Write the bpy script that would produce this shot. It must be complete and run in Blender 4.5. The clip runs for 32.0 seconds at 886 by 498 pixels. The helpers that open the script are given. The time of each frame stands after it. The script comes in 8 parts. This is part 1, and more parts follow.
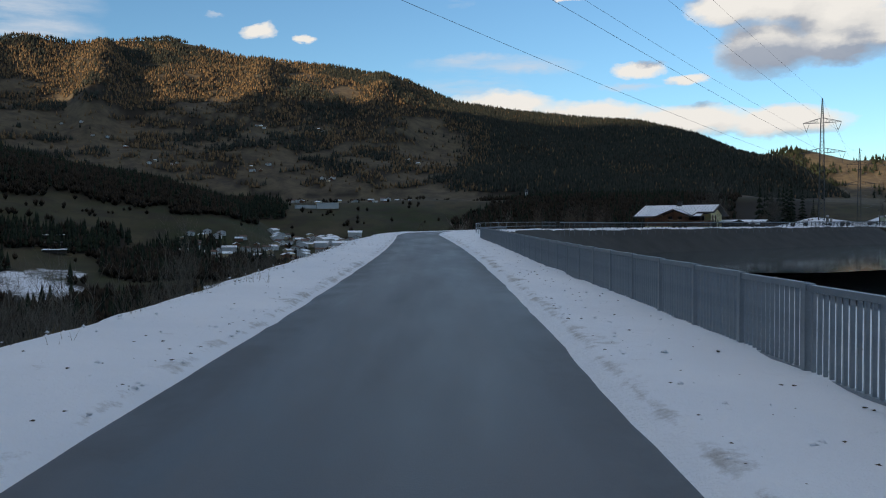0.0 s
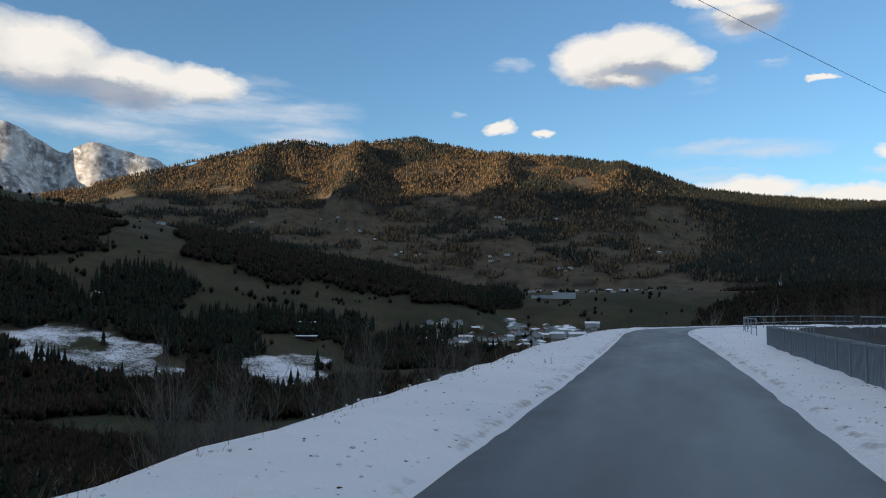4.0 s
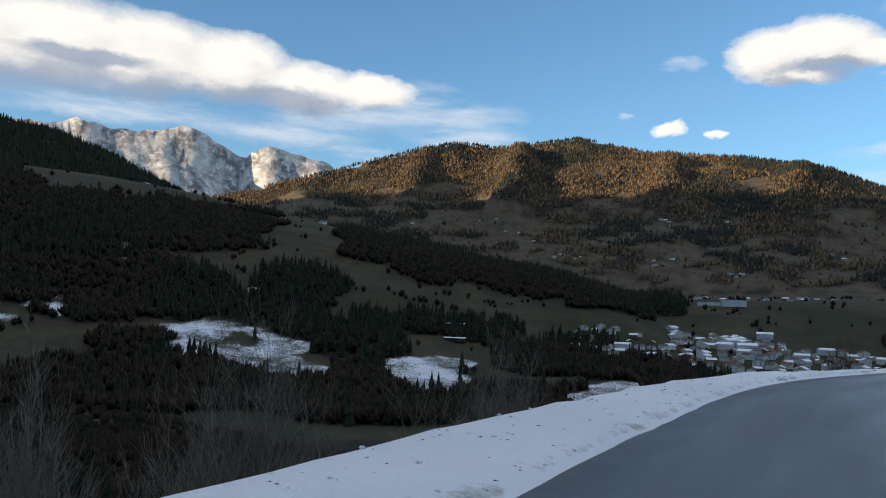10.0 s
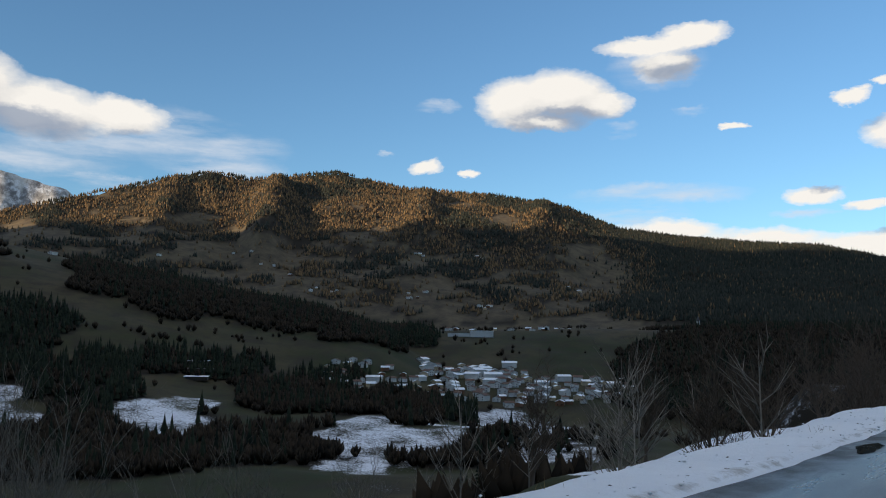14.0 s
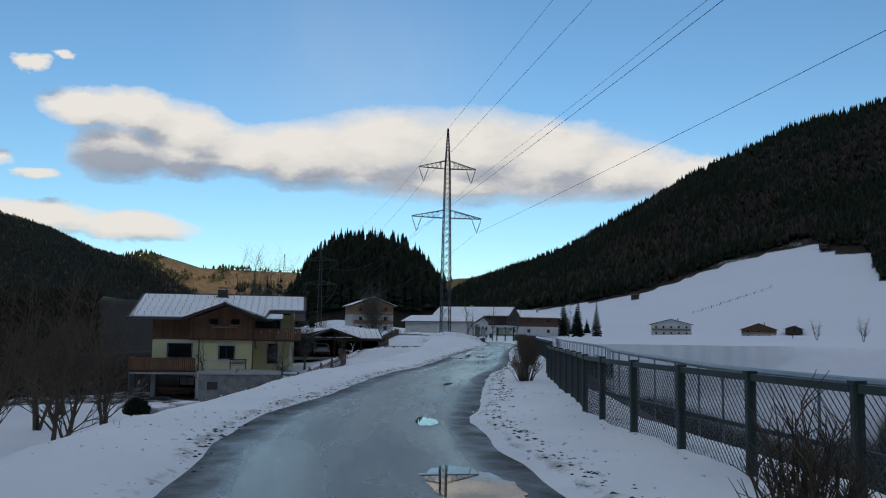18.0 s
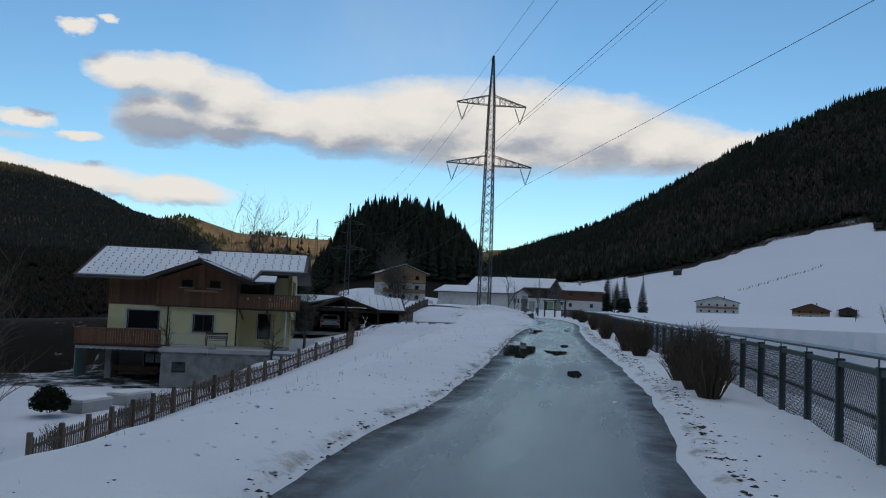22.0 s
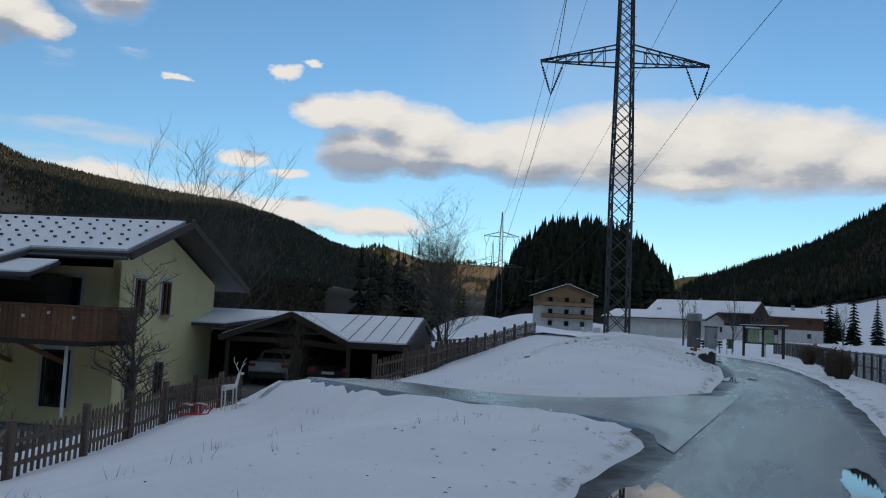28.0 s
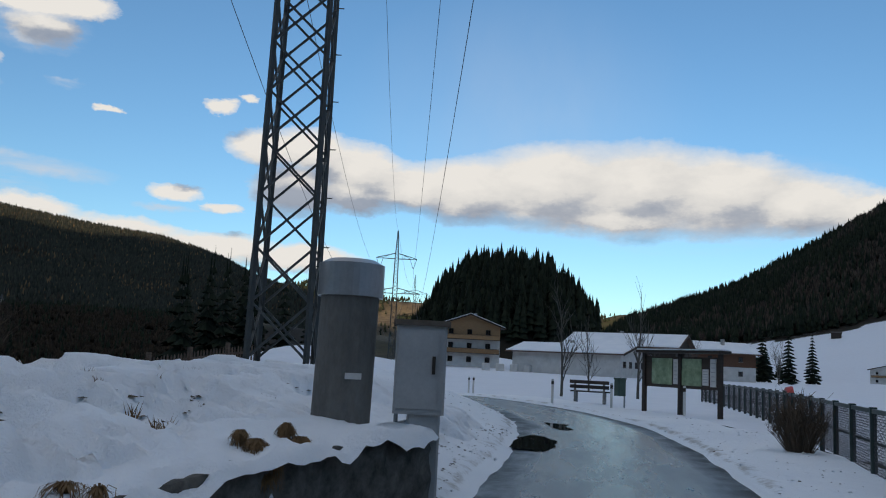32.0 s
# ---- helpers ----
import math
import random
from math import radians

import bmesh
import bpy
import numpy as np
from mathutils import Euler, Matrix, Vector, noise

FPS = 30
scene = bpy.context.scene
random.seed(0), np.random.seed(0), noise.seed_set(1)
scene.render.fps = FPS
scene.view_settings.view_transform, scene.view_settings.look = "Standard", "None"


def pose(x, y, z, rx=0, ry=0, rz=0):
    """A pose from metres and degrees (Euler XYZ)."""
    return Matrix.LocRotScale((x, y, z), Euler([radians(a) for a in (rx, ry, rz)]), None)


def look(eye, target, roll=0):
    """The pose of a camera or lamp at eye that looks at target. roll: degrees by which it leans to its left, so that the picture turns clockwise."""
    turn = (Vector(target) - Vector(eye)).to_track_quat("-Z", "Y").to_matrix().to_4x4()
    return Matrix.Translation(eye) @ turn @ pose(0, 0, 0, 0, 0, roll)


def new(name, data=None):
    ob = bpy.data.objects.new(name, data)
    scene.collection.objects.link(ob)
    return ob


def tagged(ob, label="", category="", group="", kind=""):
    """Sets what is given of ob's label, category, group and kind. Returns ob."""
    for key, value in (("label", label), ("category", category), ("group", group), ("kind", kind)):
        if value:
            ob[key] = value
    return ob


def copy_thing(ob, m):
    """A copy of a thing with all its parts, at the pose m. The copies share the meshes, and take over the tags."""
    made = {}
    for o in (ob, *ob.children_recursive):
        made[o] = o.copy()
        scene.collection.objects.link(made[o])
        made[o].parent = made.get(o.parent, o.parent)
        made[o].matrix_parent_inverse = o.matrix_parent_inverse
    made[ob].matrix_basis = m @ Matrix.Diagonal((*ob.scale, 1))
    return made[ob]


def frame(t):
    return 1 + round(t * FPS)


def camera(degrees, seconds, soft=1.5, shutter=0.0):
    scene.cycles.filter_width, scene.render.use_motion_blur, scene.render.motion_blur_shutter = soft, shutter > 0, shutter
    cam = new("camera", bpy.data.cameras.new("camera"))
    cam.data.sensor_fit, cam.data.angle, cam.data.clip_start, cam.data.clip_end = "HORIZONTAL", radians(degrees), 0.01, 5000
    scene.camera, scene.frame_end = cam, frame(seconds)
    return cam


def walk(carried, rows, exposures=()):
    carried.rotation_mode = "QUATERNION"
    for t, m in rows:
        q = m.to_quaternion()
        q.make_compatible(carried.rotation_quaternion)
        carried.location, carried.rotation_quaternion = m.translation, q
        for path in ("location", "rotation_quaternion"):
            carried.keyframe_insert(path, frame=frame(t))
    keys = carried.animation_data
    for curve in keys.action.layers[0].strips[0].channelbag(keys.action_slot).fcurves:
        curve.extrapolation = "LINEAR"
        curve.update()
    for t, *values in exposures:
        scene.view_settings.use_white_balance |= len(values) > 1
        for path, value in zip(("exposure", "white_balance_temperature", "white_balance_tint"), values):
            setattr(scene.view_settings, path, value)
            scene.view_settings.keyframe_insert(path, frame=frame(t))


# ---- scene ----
cam = camera(55.95, 32.0, soft=1.1)
PATH = [
    (0, look((0.300, -0.003, 0.340), (0.204, 9.993, 0.078), -0.15)),
    (0.5, look((0.220, 2.234, 0.364), (-0.032, 12.231, 0.451), -0.58)),
    (1, look((0.140, 4.479, 0.388), (-1.134, 14.390, 0.779), -0.30)),
    (1.5, look((0.046, 6.861, 0.413), (-1.473, 16.719, 1.138), 0.58)),
    (2, look((-0.050, 9.314, 0.439), (-1.539, 19.171, 1.223), 0.39)),
    (2.5, look((-0.104, 11.785, 0.465), (-1.769, 21.618, 1.204), 1.04)),
    (4.5, look((-0.341, 22.739, 0.579), (-3.410, 32.219, 1.431), 0.05)),
    (5, look((-0.421, 25.825, 0.611), (-3.520, 35.285, 1.563), -0.41)),
    (5.5, look((-0.490, 28.971, 0.644), (-4.735, 37.965, 1.693), 0.57)),
    (6, look((-0.561, 32.174, 0.677), (-5.785, 40.652, 1.579), 0.87)),
    (6.5, look((-0.631, 35.336, 0.710), (-5.959, 43.759, 1.524), 0.79)),
    (7, look((-0.717, 38.460, 0.743), (-5.973, 46.929, 1.545), 1.47)),
    (7.5, look((-0.802, 41.535, 0.774), (-6.036, 50.000, 1.742), 1.48)),
    (8, look((-0.891, 44.720, 0.808), (-5.995, 53.259, 1.819), 1.32)),
    (8.5, look((-1.043, 47.944, 0.839), (-6.080, 56.531, 1.784), 1.87)),
    (9, look((-1.195, 51.144, 0.870), (-6.197, 59.754, 1.795), 2.14)),
    (9.5, look((-1.347, 54.325, 0.902), (-6.172, 63.038, 1.796), 2.35)),
    (10, look((-1.513, 57.468, 0.932), (-6.194, 66.269, 1.733), 2.14)),
    (10.5, look((-1.672, 60.499, 0.962), (-6.372, 69.290, 1.753), 2.17)),
    (11, look((-1.829, 63.477, 0.991), (-6.509, 72.269, 1.894), 1.83)),
    (11.5, look((-1.979, 66.413, 1.004), (-6.423, 75.314, 2.011), 1.38)),
    (12, look((-1.782, 69.283, 1.029), (-6.029, 78.274, 2.091), 1.27)),
    (12.5, look((-1.297, 72.077, 1.051), (-5.394, 81.128, 2.187), 1.39)),
    (13, look((-0.732, 74.839, 1.078), (-4.234, 84.125, 2.302), 1.46)),
    (13.5, look((0.088, 77.611, 1.107), (-2.811, 87.099, 2.366), 1.08)),
    (14, look((0.864, 80.380, 1.138), (-1.137, 90.095, 2.411), 0.66)),
    (14.5, look((1.599, 83.129, 1.172), (1.178, 93.053, 2.323), 0.25)),
    (16.5, look((5.290, 93.462, 1.253), (8.691, 102.839, 1.957), 1.24)),
    (17, look((6.540, 95.607, 1.270), (11.249, 104.375, 2.242), 1.15)),
    (17.5, look((7.497, 97.793, 1.276), (13.458, 105.757, 2.294), 0.21)),
    (18, look((8.552, 100.031, 1.273), (15.224, 107.410, 2.289), 0.87)),
    (18.5, look((9.922, 102.035, 1.273), (16.658, 109.350, 2.330), 1.27)),
    (19, look((11.374, 104.009, 1.238), (18.962, 110.419, 2.389), 0.63)),
    (19.5, look((12.923, 105.826, 1.228), (20.845, 111.831, 2.310), 0.18)),
    (20, look((14.405, 107.529, 1.233), (22.330, 113.545, 2.229), 0.71)),
    (20.5, look((15.812, 109.218, 1.263), (23.272, 115.825, 2.096), 1.45)),
    (21, look((17.427, 110.921, 1.335), (24.252, 118.191, 2.086), 2.61)),
    (21.5, look((19.105, 112.618, 1.377), (25.545, 120.252, 1.886), 2.75)),
    (22, look((20.896, 114.274, 1.440), (27.272, 121.949, 2.096), 2.47)),
    (22.5, look((22.726, 116.089, 1.493), (28.929, 123.898, 2.232), 2.84)),
    (23, look((24.653, 117.955, 1.485), (30.673, 125.896, 2.329), 2.10)),
    (23.5, look((26.804, 119.863, 1.466), (32.793, 127.823, 2.346), 1.92)),
    (24, look((29.005, 121.930, 1.438), (35.030, 129.858, 2.359), 1.88)),
    (24.5, look((31.375, 124.231, 1.399), (37.255, 132.267, 2.322), 1.07)),
    (25, look((33.941, 126.583, 1.432), (39.431, 134.896, 2.294), 0.83)),
    (25.5, look((36.701, 129.030, 1.492), (41.733, 137.649, 2.119), 1.67)),
    (27.5, look((48.045, 139.132, 1.576), (52.612, 147.994, 2.352), 2.37)),
    (28, look((50.724, 141.881, 1.579), (55.176, 150.791, 2.464), 2.84)),
    (28.5, look((53.703, 144.451, 1.568), (57.959, 153.441, 2.605), 2.60)),
    (29, look((56.611, 146.948, 1.565), (61.048, 155.838, 2.697), 3.19)),
    (29.5, look((59.444, 149.439, 1.599), (64.116, 158.196, 2.814), 2.93)),
    (30, look((62.246, 151.940, 1.613), (67.473, 160.373, 2.866), 2.66)),
    (30.5, look((65.084, 154.456, 1.604), (70.327, 162.877, 2.873), 2.56)),
    (31, look((67.771, 156.814, 1.639), (73.038, 165.209, 2.973), 2.30)),
    (31.5, look((70.252, 159.161, 1.626), (75.288, 167.702, 2.925), 2.67)),
    (32, look((72.719, 161.409, 1.614), (77.799, 169.913, 2.983), 2.90)),
]
walk(cam, PATH, exposures=[(0.0, -0.05), (2.5, -0.05), (4.5, 0.1), (6.0, 0.24), (10.0, 0.22), (14.0, 0.06), (16.5, -0.15), (20.0, -0.14), (32.0, -0.14)])

# ---- light: low winter sun behind a mountain, blue sky with lit clouds ----
SUN_AZ, SUN_EL = -140.0, 9.0


def link(nt, a, b):
    nt.links.new(a, b)


def math_node(nt, op, a, b=None, c=None, clamp=False):
    n = nt.nodes.new("ShaderNodeMath")
    n.operation, n.use_clamp = op, clamp
    for k, v in enumerate((a, b, c)):
        if v is None:
            continue
        if isinstance(v, (int, float)):
            n.inputs[k].default_value = v
        else:
            link(nt, v, n.inputs[k])
    return n.outputs[0]


def vec_node(nt, op, a, b=None, c=None):
    n = nt.nodes.new("ShaderNodeVectorMath")
    n.operation = op
    for k, v in enumerate((a, b, c)):
        if v is None:
            continue
        if isinstance(v, (tuple, list)):
            n.inputs[k].default_value = v
        else:
            link(nt, v, n.inputs[k])
    return n.outputs["Value"] if op in ("LENGTH", "DOT_PRODUCT", "DISTANCE") else n.outputs[0]


def ramp(nt, fac, stops):
    n = nt.nodes.new("ShaderNodeValToRGB")
    while len(n.color_ramp.elements) < len(stops):
        n.color_ramp.elements.new(0.5)
    for e, (p, c) in zip(n.color_ramp.elements, stops):
        e.position = p
        e.color = (c, c, c, 1) if isinstance(c, (int, float)) else (*c, 1)
    link(nt, fac, n.inputs[0])
    return n.outputs[0]


def mix_node(nt, fac, a, b, mode="MIX"):
    n = nt.nodes.new("ShaderNodeMix")
    n.data_type, n.blend_type = "RGBA", mode
    for k, v in ((0, fac), (6, a), (7, b)):
        if isinstance(v, (int, float)):
            n.inputs[k].default_value = v
        elif isinstance(v, tuple):
            n.inputs[k].default_value = (*v, 1)
        else:
            link(nt, v, n.inputs[k])
    return n.outputs[2]


def noise_node(nt, vec, scale, detail=6, rough=0.55, out=0, distort=0.0):
    n = nt.nodes.new("ShaderNodeTexNoise")
    n.inputs["Scale"].default_value, n.inputs["Detail"].default_value = scale, detail
    n.inputs["Roughness"].default_value, n.inputs["Distortion"].default_value = rough, distort
    if vec is not None:
        link(nt, vec, n.inputs["Vector"])
    return n.outputs[out]


# cloud banks: azimuth and height above the horizon in degrees, half width, half height
CLOUDS_DENSE = [
    (-66, 15.0, 7, 3.2), (-60, 15.3, 6.5, 3.3), (-54, 16.0, 6, 3.3), (-48.5, 15.9, 5.5, 3.1), (-43, 15.8, 4.6, 2.5), (-38, 14.9, 4.2, 1.9), (-33.5, 15.0, 3.4, 1.3),
    (-6.6, 17.2, 3.0, 1.8), (-3.4, 17.7, 3.6, 2.0), (-0.6, 17.0, 2.4, 1.1), (-5.0, 15.8, 3.2, 0.7), (2.6, 20.5, 3.9, 0.75), (5.6, 20.9, 2.8, 0.9), (3.6, 19.1, 2.4, 1.2),
    (-13, 12.9, 1.4, 0.6), (-9.9, 12.4, 0.9, 0.35), (8.0, 15.1, 0.9, 0.32), (15, 16.2, 1.3, 0.55), (16.7, 16.9, 0.8, 0.38),
    (18.4, 13.8, 3.1, 1.3), (21.4, 13.9, 3.4, 1.7), (24.6, 12.9, 3.6, 2.1), (28.4, 11.9, 4.2, 1.9), (32.6, 11.9, 4.8, 2.6), (38, 12.3, 6.2, 3.4),
    (44, 12.2, 6.8, 3.6), (49.5, 11.9, 5.8, 3.1), (54, 11.1, 5.2, 2.2), (58.5, 10.6, 4.4, 1.4), (43, 10.2, 6, 1.0),
    (3.6, 8.3, 4.0, 1.0), (9.4, 7.5, 4.8, 1.1), (15.5, 6.9, 4.8, 1.2), (21.5, 6.6, 4.4, 1.1), (12.6, 10.3, 2.2, 0.6), (15.8, 9.5, 1.7, 0.4),
    (20.6, 11.2, 3.6, 1.9), (24.5, 11.0, 3.0, 1.3),
]
CLOUDS_THIN = [
    (-36, 13.4, 6.0, 1.9), (-31.0, 14.2, 6.0, 1.9), (-26.4, 13.6, 4.8, 1.2), (-27, 12.2, 5.4, 0.8), (-49, 12.4, 10, 1.1), (-39, 11.8, 6, 1.0),
    (-34.2, 10.7, 5, 0.6), (3, 10.9, 6.5, 0.8), (0.8, 9.5, 4.6, 0.9), (-12.2, 17.0, 1.6, 0.5), (5.3, 16.2, 1.2, 0.35),
    (12, 9.2, 2.4, 0.3), (-15.9, 13.6, 0.7, 0.25), (3.2, 19.4, 3.4, 1.9), (0.4, 15.2, 1.6, 0.6), (58, 10.4, 7, 1.9), (47, 11.5, 12, 3.6),
]
CLOUDS_GREY = [(20.6, 10.5, 4.4, 1.5), (25.5, 10.4, 3.8, 0.8), (33, 9.9, 4.2, 0.5), (-56, 12.8, 11, 1.8), (-46, 12.9, 8, 1.8), (-40, 14.2, 5, 0.9), (-52, 15.4, 5, 0.7), (-35, 12.2, 5, 1.2),
               (-3.2, 16.4, 3.0, 0.6), (0.4, 15.2, 1.6, 0.6), (4.2, 18.6, 2.4, 0.8), (14, 10.9, 2.5, 0.5), (2, 10.9, 5.5, 0.6)]


def density_group(name, banks):
    """How thick the clouds are at a direction given as (azimuth, height, 0) in degrees."""
    g = bpy.data.node_groups.new(name, "ShaderNodeTree")
    g.interface.new_socket("Vector", in_out="INPUT", socket_type="NodeSocketVector")
    g.interface.new_socket("Density", in_out="OUTPUT", socket_type="NodeSocketFloat")
    src, dst = g.nodes.new("NodeGroupInput"), g.nodes.new("NodeGroupOutput")
    wob = noise_node(g, vec_node(g, "MULTIPLY", src.outputs[0], (0.30, 0.55, 1)), 1.0, 10, 0.68, 1)
    shift = vec_node(g, "MULTIPLY", vec_node(g, "SUBTRACT", wob, (0.5, 0.5, 0.5)), (3.0, 1.7, 0))
    p = vec_node(g, "ADD", src.outputs[0], shift)
    best = None
    for az, el, w, h in banks:
        q = vec_node(g, "MULTIPLY", vec_node(g, "SUBTRACT", p, (az, el, 0)), (1 / w, 1 / h, 0))
        d = vec_node(g, "LENGTH", q)
        best = d if best is None else math_node(g, "SMOOTH_MIN", best, d, 0.35)
    link(g, math_node(g, "SUBTRACT", 1.0, best), dst.inputs[0])
    return g


def make_world():
    world = bpy.data.worlds.new("sky")
    scene.world = world
    world.use_nodes = True
    nt = world.node_tree
    nt.nodes.clear()
    out, bg = nt.nodes.new("ShaderNodeOutputWorld"), nt.nodes.new("ShaderNodeBackground")
    sky = nt.nodes.new("ShaderNodeTexSky")
    sky.sky_type, sky.sun_disc = "NISHITA", False
    sky.sun_elevation, sky.sun_rotation = radians(SUN_EL), radians(SUN_AZ % 360)
    sky.altitude, sky.air_density, sky.dust_density, sky.ozone_density = 700, 1.0, 0.2, 2.6
    co = nt.nodes.new("ShaderNodeTexCoord").outputs["Generated"]
    sep = nt.nodes.new("ShaderNodeSeparateXYZ")
    link(nt, co, sep.inputs[0])
    az = math_node(nt, "MULTIPLY", math_node(nt, "ARCTAN2", sep.outputs[0], sep.outputs[1]), 57.29578)
    el = math_node(nt, "MULTIPLY", math_node(nt, "ARCSINE", sep.outputs[2]), 57.29578)
    pos = nt.nodes.new("ShaderNodeCombineXYZ")
    link(nt, az, pos.inputs[0])
    link(nt, el, pos.inputs[1])

    def dens(group, vec):
        n = nt.nodes.new("ShaderNodeGroup")
        n.node_tree = group
        link(nt, vec, n.inputs[0])
        return n.outputs[0]

    thick, thin = density_group("cumulus", CLOUDS_DENSE), density_group("cirrus", CLOUDS_THIN)
    d0 = dens(thick, pos.outputs[0])
    up = dens(thick, vec_node(nt, "ADD", pos.outputs[0], (-0.9, 1.5, 0)))
    t0 = dens(thin, pos.outputs[0])
    wisp = noise_node(nt, vec_node(nt, "MULTIPLY", pos.outputs[0], (0.1, 0.55, 1)), 1.0, 7, 0.6)
    # unseen broken cloud, added overhead and behind to brighten the ground
    high = noise_node(nt, vec_node(nt, "MULTIPLY", co, (1.6, 1.6, 2.4)), 1.5, 7, 0.6)
    over = math_node(nt, "MULTIPLY", ramp(nt, high, [(0.46, 0.0), (0.62, 0.75)]), ramp(nt, math_node(nt, "MULTIPLY", el, 1 / 90), [(0.28, 0.0), (0.38, 1.0)]))
    alpha = ramp(nt, d0, [(0.0, 0.0), (0.12, 0.45), (0.40, 1.0)])
    veil = math_node(nt, "MULTIPLY", ramp(nt, t0, [(0.0, 0.0), (0.6, 0.75)]), ramp(nt, wisp, [(0.38, 0.0), (0.62, 1.0)]))
    # sunlit side where less cloud lies towards the sun, grey where more does
    lit = math_node(nt, "SUBTRACT", d0, up)
    lit = math_node(nt, "ADD", lit, math_node(nt, "MULTIPLY", math_node(nt, "SUBTRACT", wisp, 0.5), 0.5))
    puff = noise_node(nt, vec_node(nt, "MULTIPLY", pos.outputs[0], (0.42, 0.75, 1)), 1.0, 8, 0.62)
    lit = math_node(nt, "ADD", lit, math_node(nt, "MULTIPLY", math_node(nt, "SUBTRACT", puff, 0.5), 0.9))
    tone = ramp(nt, math_node(nt, "MULTIPLY_ADD", lit, 0.36, 0.575), [(0.26, (0.27, 0.33, 0.44)), (0.46, (0.50, 0.53, 0.59)), (0.58, (0.84, 0.82, 0.79)), (0.76, (1.0, 0.96, 0.90))])
    grey = dens(density_group("cloud_base", CLOUDS_GREY), pos.outputs[0])
    tone = mix_node(nt, ramp(nt, grey, [(0.0, 0.0), (0.45, 0.85)]), tone, (0.33, 0.39, 0.50))
    cloud = vec_node(nt, "SCALE", tone)
    cloud.node.inputs["Scale"].default_value = CLOUD_LIGHT
    base = vec_node(nt, "SCALE", sky.outputs[0])
    base.node.inputs["Scale"].default_value = SKY_LIGHT
    base = vec_node(nt, "MULTIPLY", base, SKY_TINT)
    haze = vec_node(nt, "SCALE", (0.80, 0.86, 0.95))
    haze.node.inputs["Scale"].default_value = CLOUD_LIGHT * 0.9
    soft = vec_node(nt, "LENGTH", vec_node(nt, "MULTIPLY", vec_node(nt, "SUBTRACT", pos.outputs[0], (36, 17, 0)), (1 / 13, 1 / 9, 0)))
    soft = math_node(nt, "MULTIPLY", ramp(nt, soft, [(0.0, 0.30), (1.0, 0.0)]), ramp(nt, noise_node(nt, vec_node(nt, "MULTIPLY", pos.outputs[0], (0.16, 0.07, 1)), 1.0, 5, 0.55), [(0.3, 0.3), (0.7, 1.0)]))
    veil = math_node(nt, "MAXIMUM", veil, soft)
    c1 = mix_node(nt, veil, base, haze)
    c2 = mix_node(nt, alpha, c1, cloud)
    # the out-of-view cloud is set brighter than the seen banks, as fill light
    bright = vec_node(nt, "SCALE", (1.0, 0.96, 0.92))
    bright.node.inputs["Scale"].default_value = CLOUD_LIGHT * 1.3
    c2 = mix_node(nt, over, c2, bright)
    link(nt, c2, bg.inputs[0])
    bg.inputs[1].default_value = 1.0
    link(nt, bg.outputs[0], out.inputs[0])


SKY_LIGHT, CLOUD_LIGHT, SKY_TINT = 0.190, 0.90, (0.85, 0.98, 1.03)
make_world()
lamp = bpy.data.lights.new("sun", "SUN")
lamp.energy, lamp.angle, lamp.color = 9.0, radians(0.5), (1.0, 0.75, 0.48)
sun = new("sun", lamp)
u_sun = Vector((math.sin(radians(SUN_AZ)) * math.cos(radians(SUN_EL)), math.cos(radians(SUN_AZ)) * math.cos(radians(SUN_EL)), math.sin(radians(SUN_EL))))
sun.matrix_world = look(u_sun * 100, (0, 0, 0))

# ---- materials ----
def material(name, rough=0.6, metal=0.0, spec=0.5):
    m = bpy.data.materials.new(name)
    m.use_nodes = True
    nt = m.node_tree
    b = nt.nodes["Principled BSDF"]
    b.inputs["Roughness"].default_value, b.inputs["Metallic"].default_value = rough, metal
    b.inputs["Specular IOR Level"].default_value = spec
    return m, nt, b


def place(nt, kind="Object"):
    if kind == "World":
        return nt.nodes.new("ShaderNodeNewGeometry").outputs["Position"]
    return nt.nodes.new("ShaderNodeTexCoord").outputs[kind]


def bump(nt, b, height, strength=0.3, dist=0.05):
    n = nt.nodes.new("ShaderNodeBump")
    n.inputs["Strength"].default_value, n.inputs["Distance"].default_value = strength, dist
    link(nt, height, n.inputs["Height"])
    link(nt, n.outputs[0], b.inputs["Normal"])


def simple(name, dark, light, scale=6.0, rough=0.6, metal=0.0, grain=40.0, relief=0.15, random_tone=0.0, stretch=(1, 1, 1)):
    """A surface between two tones, mottled at two sizes, with fine relief."""
    m, nt, b = material(name, rough, metal)
    p = vec_node(nt, "MULTIPLY", place(nt), stretch)
    big, fine = noise_node(nt, p, scale, 5), noise_node(nt, p, grain, 4, 0.7)
    f = math_node(nt, "ADD", math_node(nt, "MULTIPLY", big, 0.65), math_node(nt, "MULTIPLY", fine, 0.35))
    if random_tone:
        r = nt.nodes.new("ShaderNodeObjectInfo").outputs["Random"]
        f = math_node(nt, "ADD", f, math_node(nt, "MULTIPLY", math_node(nt, "SUBTRACT", r, 0.5), random_tone))
    link(nt, ramp(nt, f, [(0.3, dark), (0.7, light)]), b.inputs["Base Color"])
    bump(nt, b, fine, relief, 0.01)
    return m


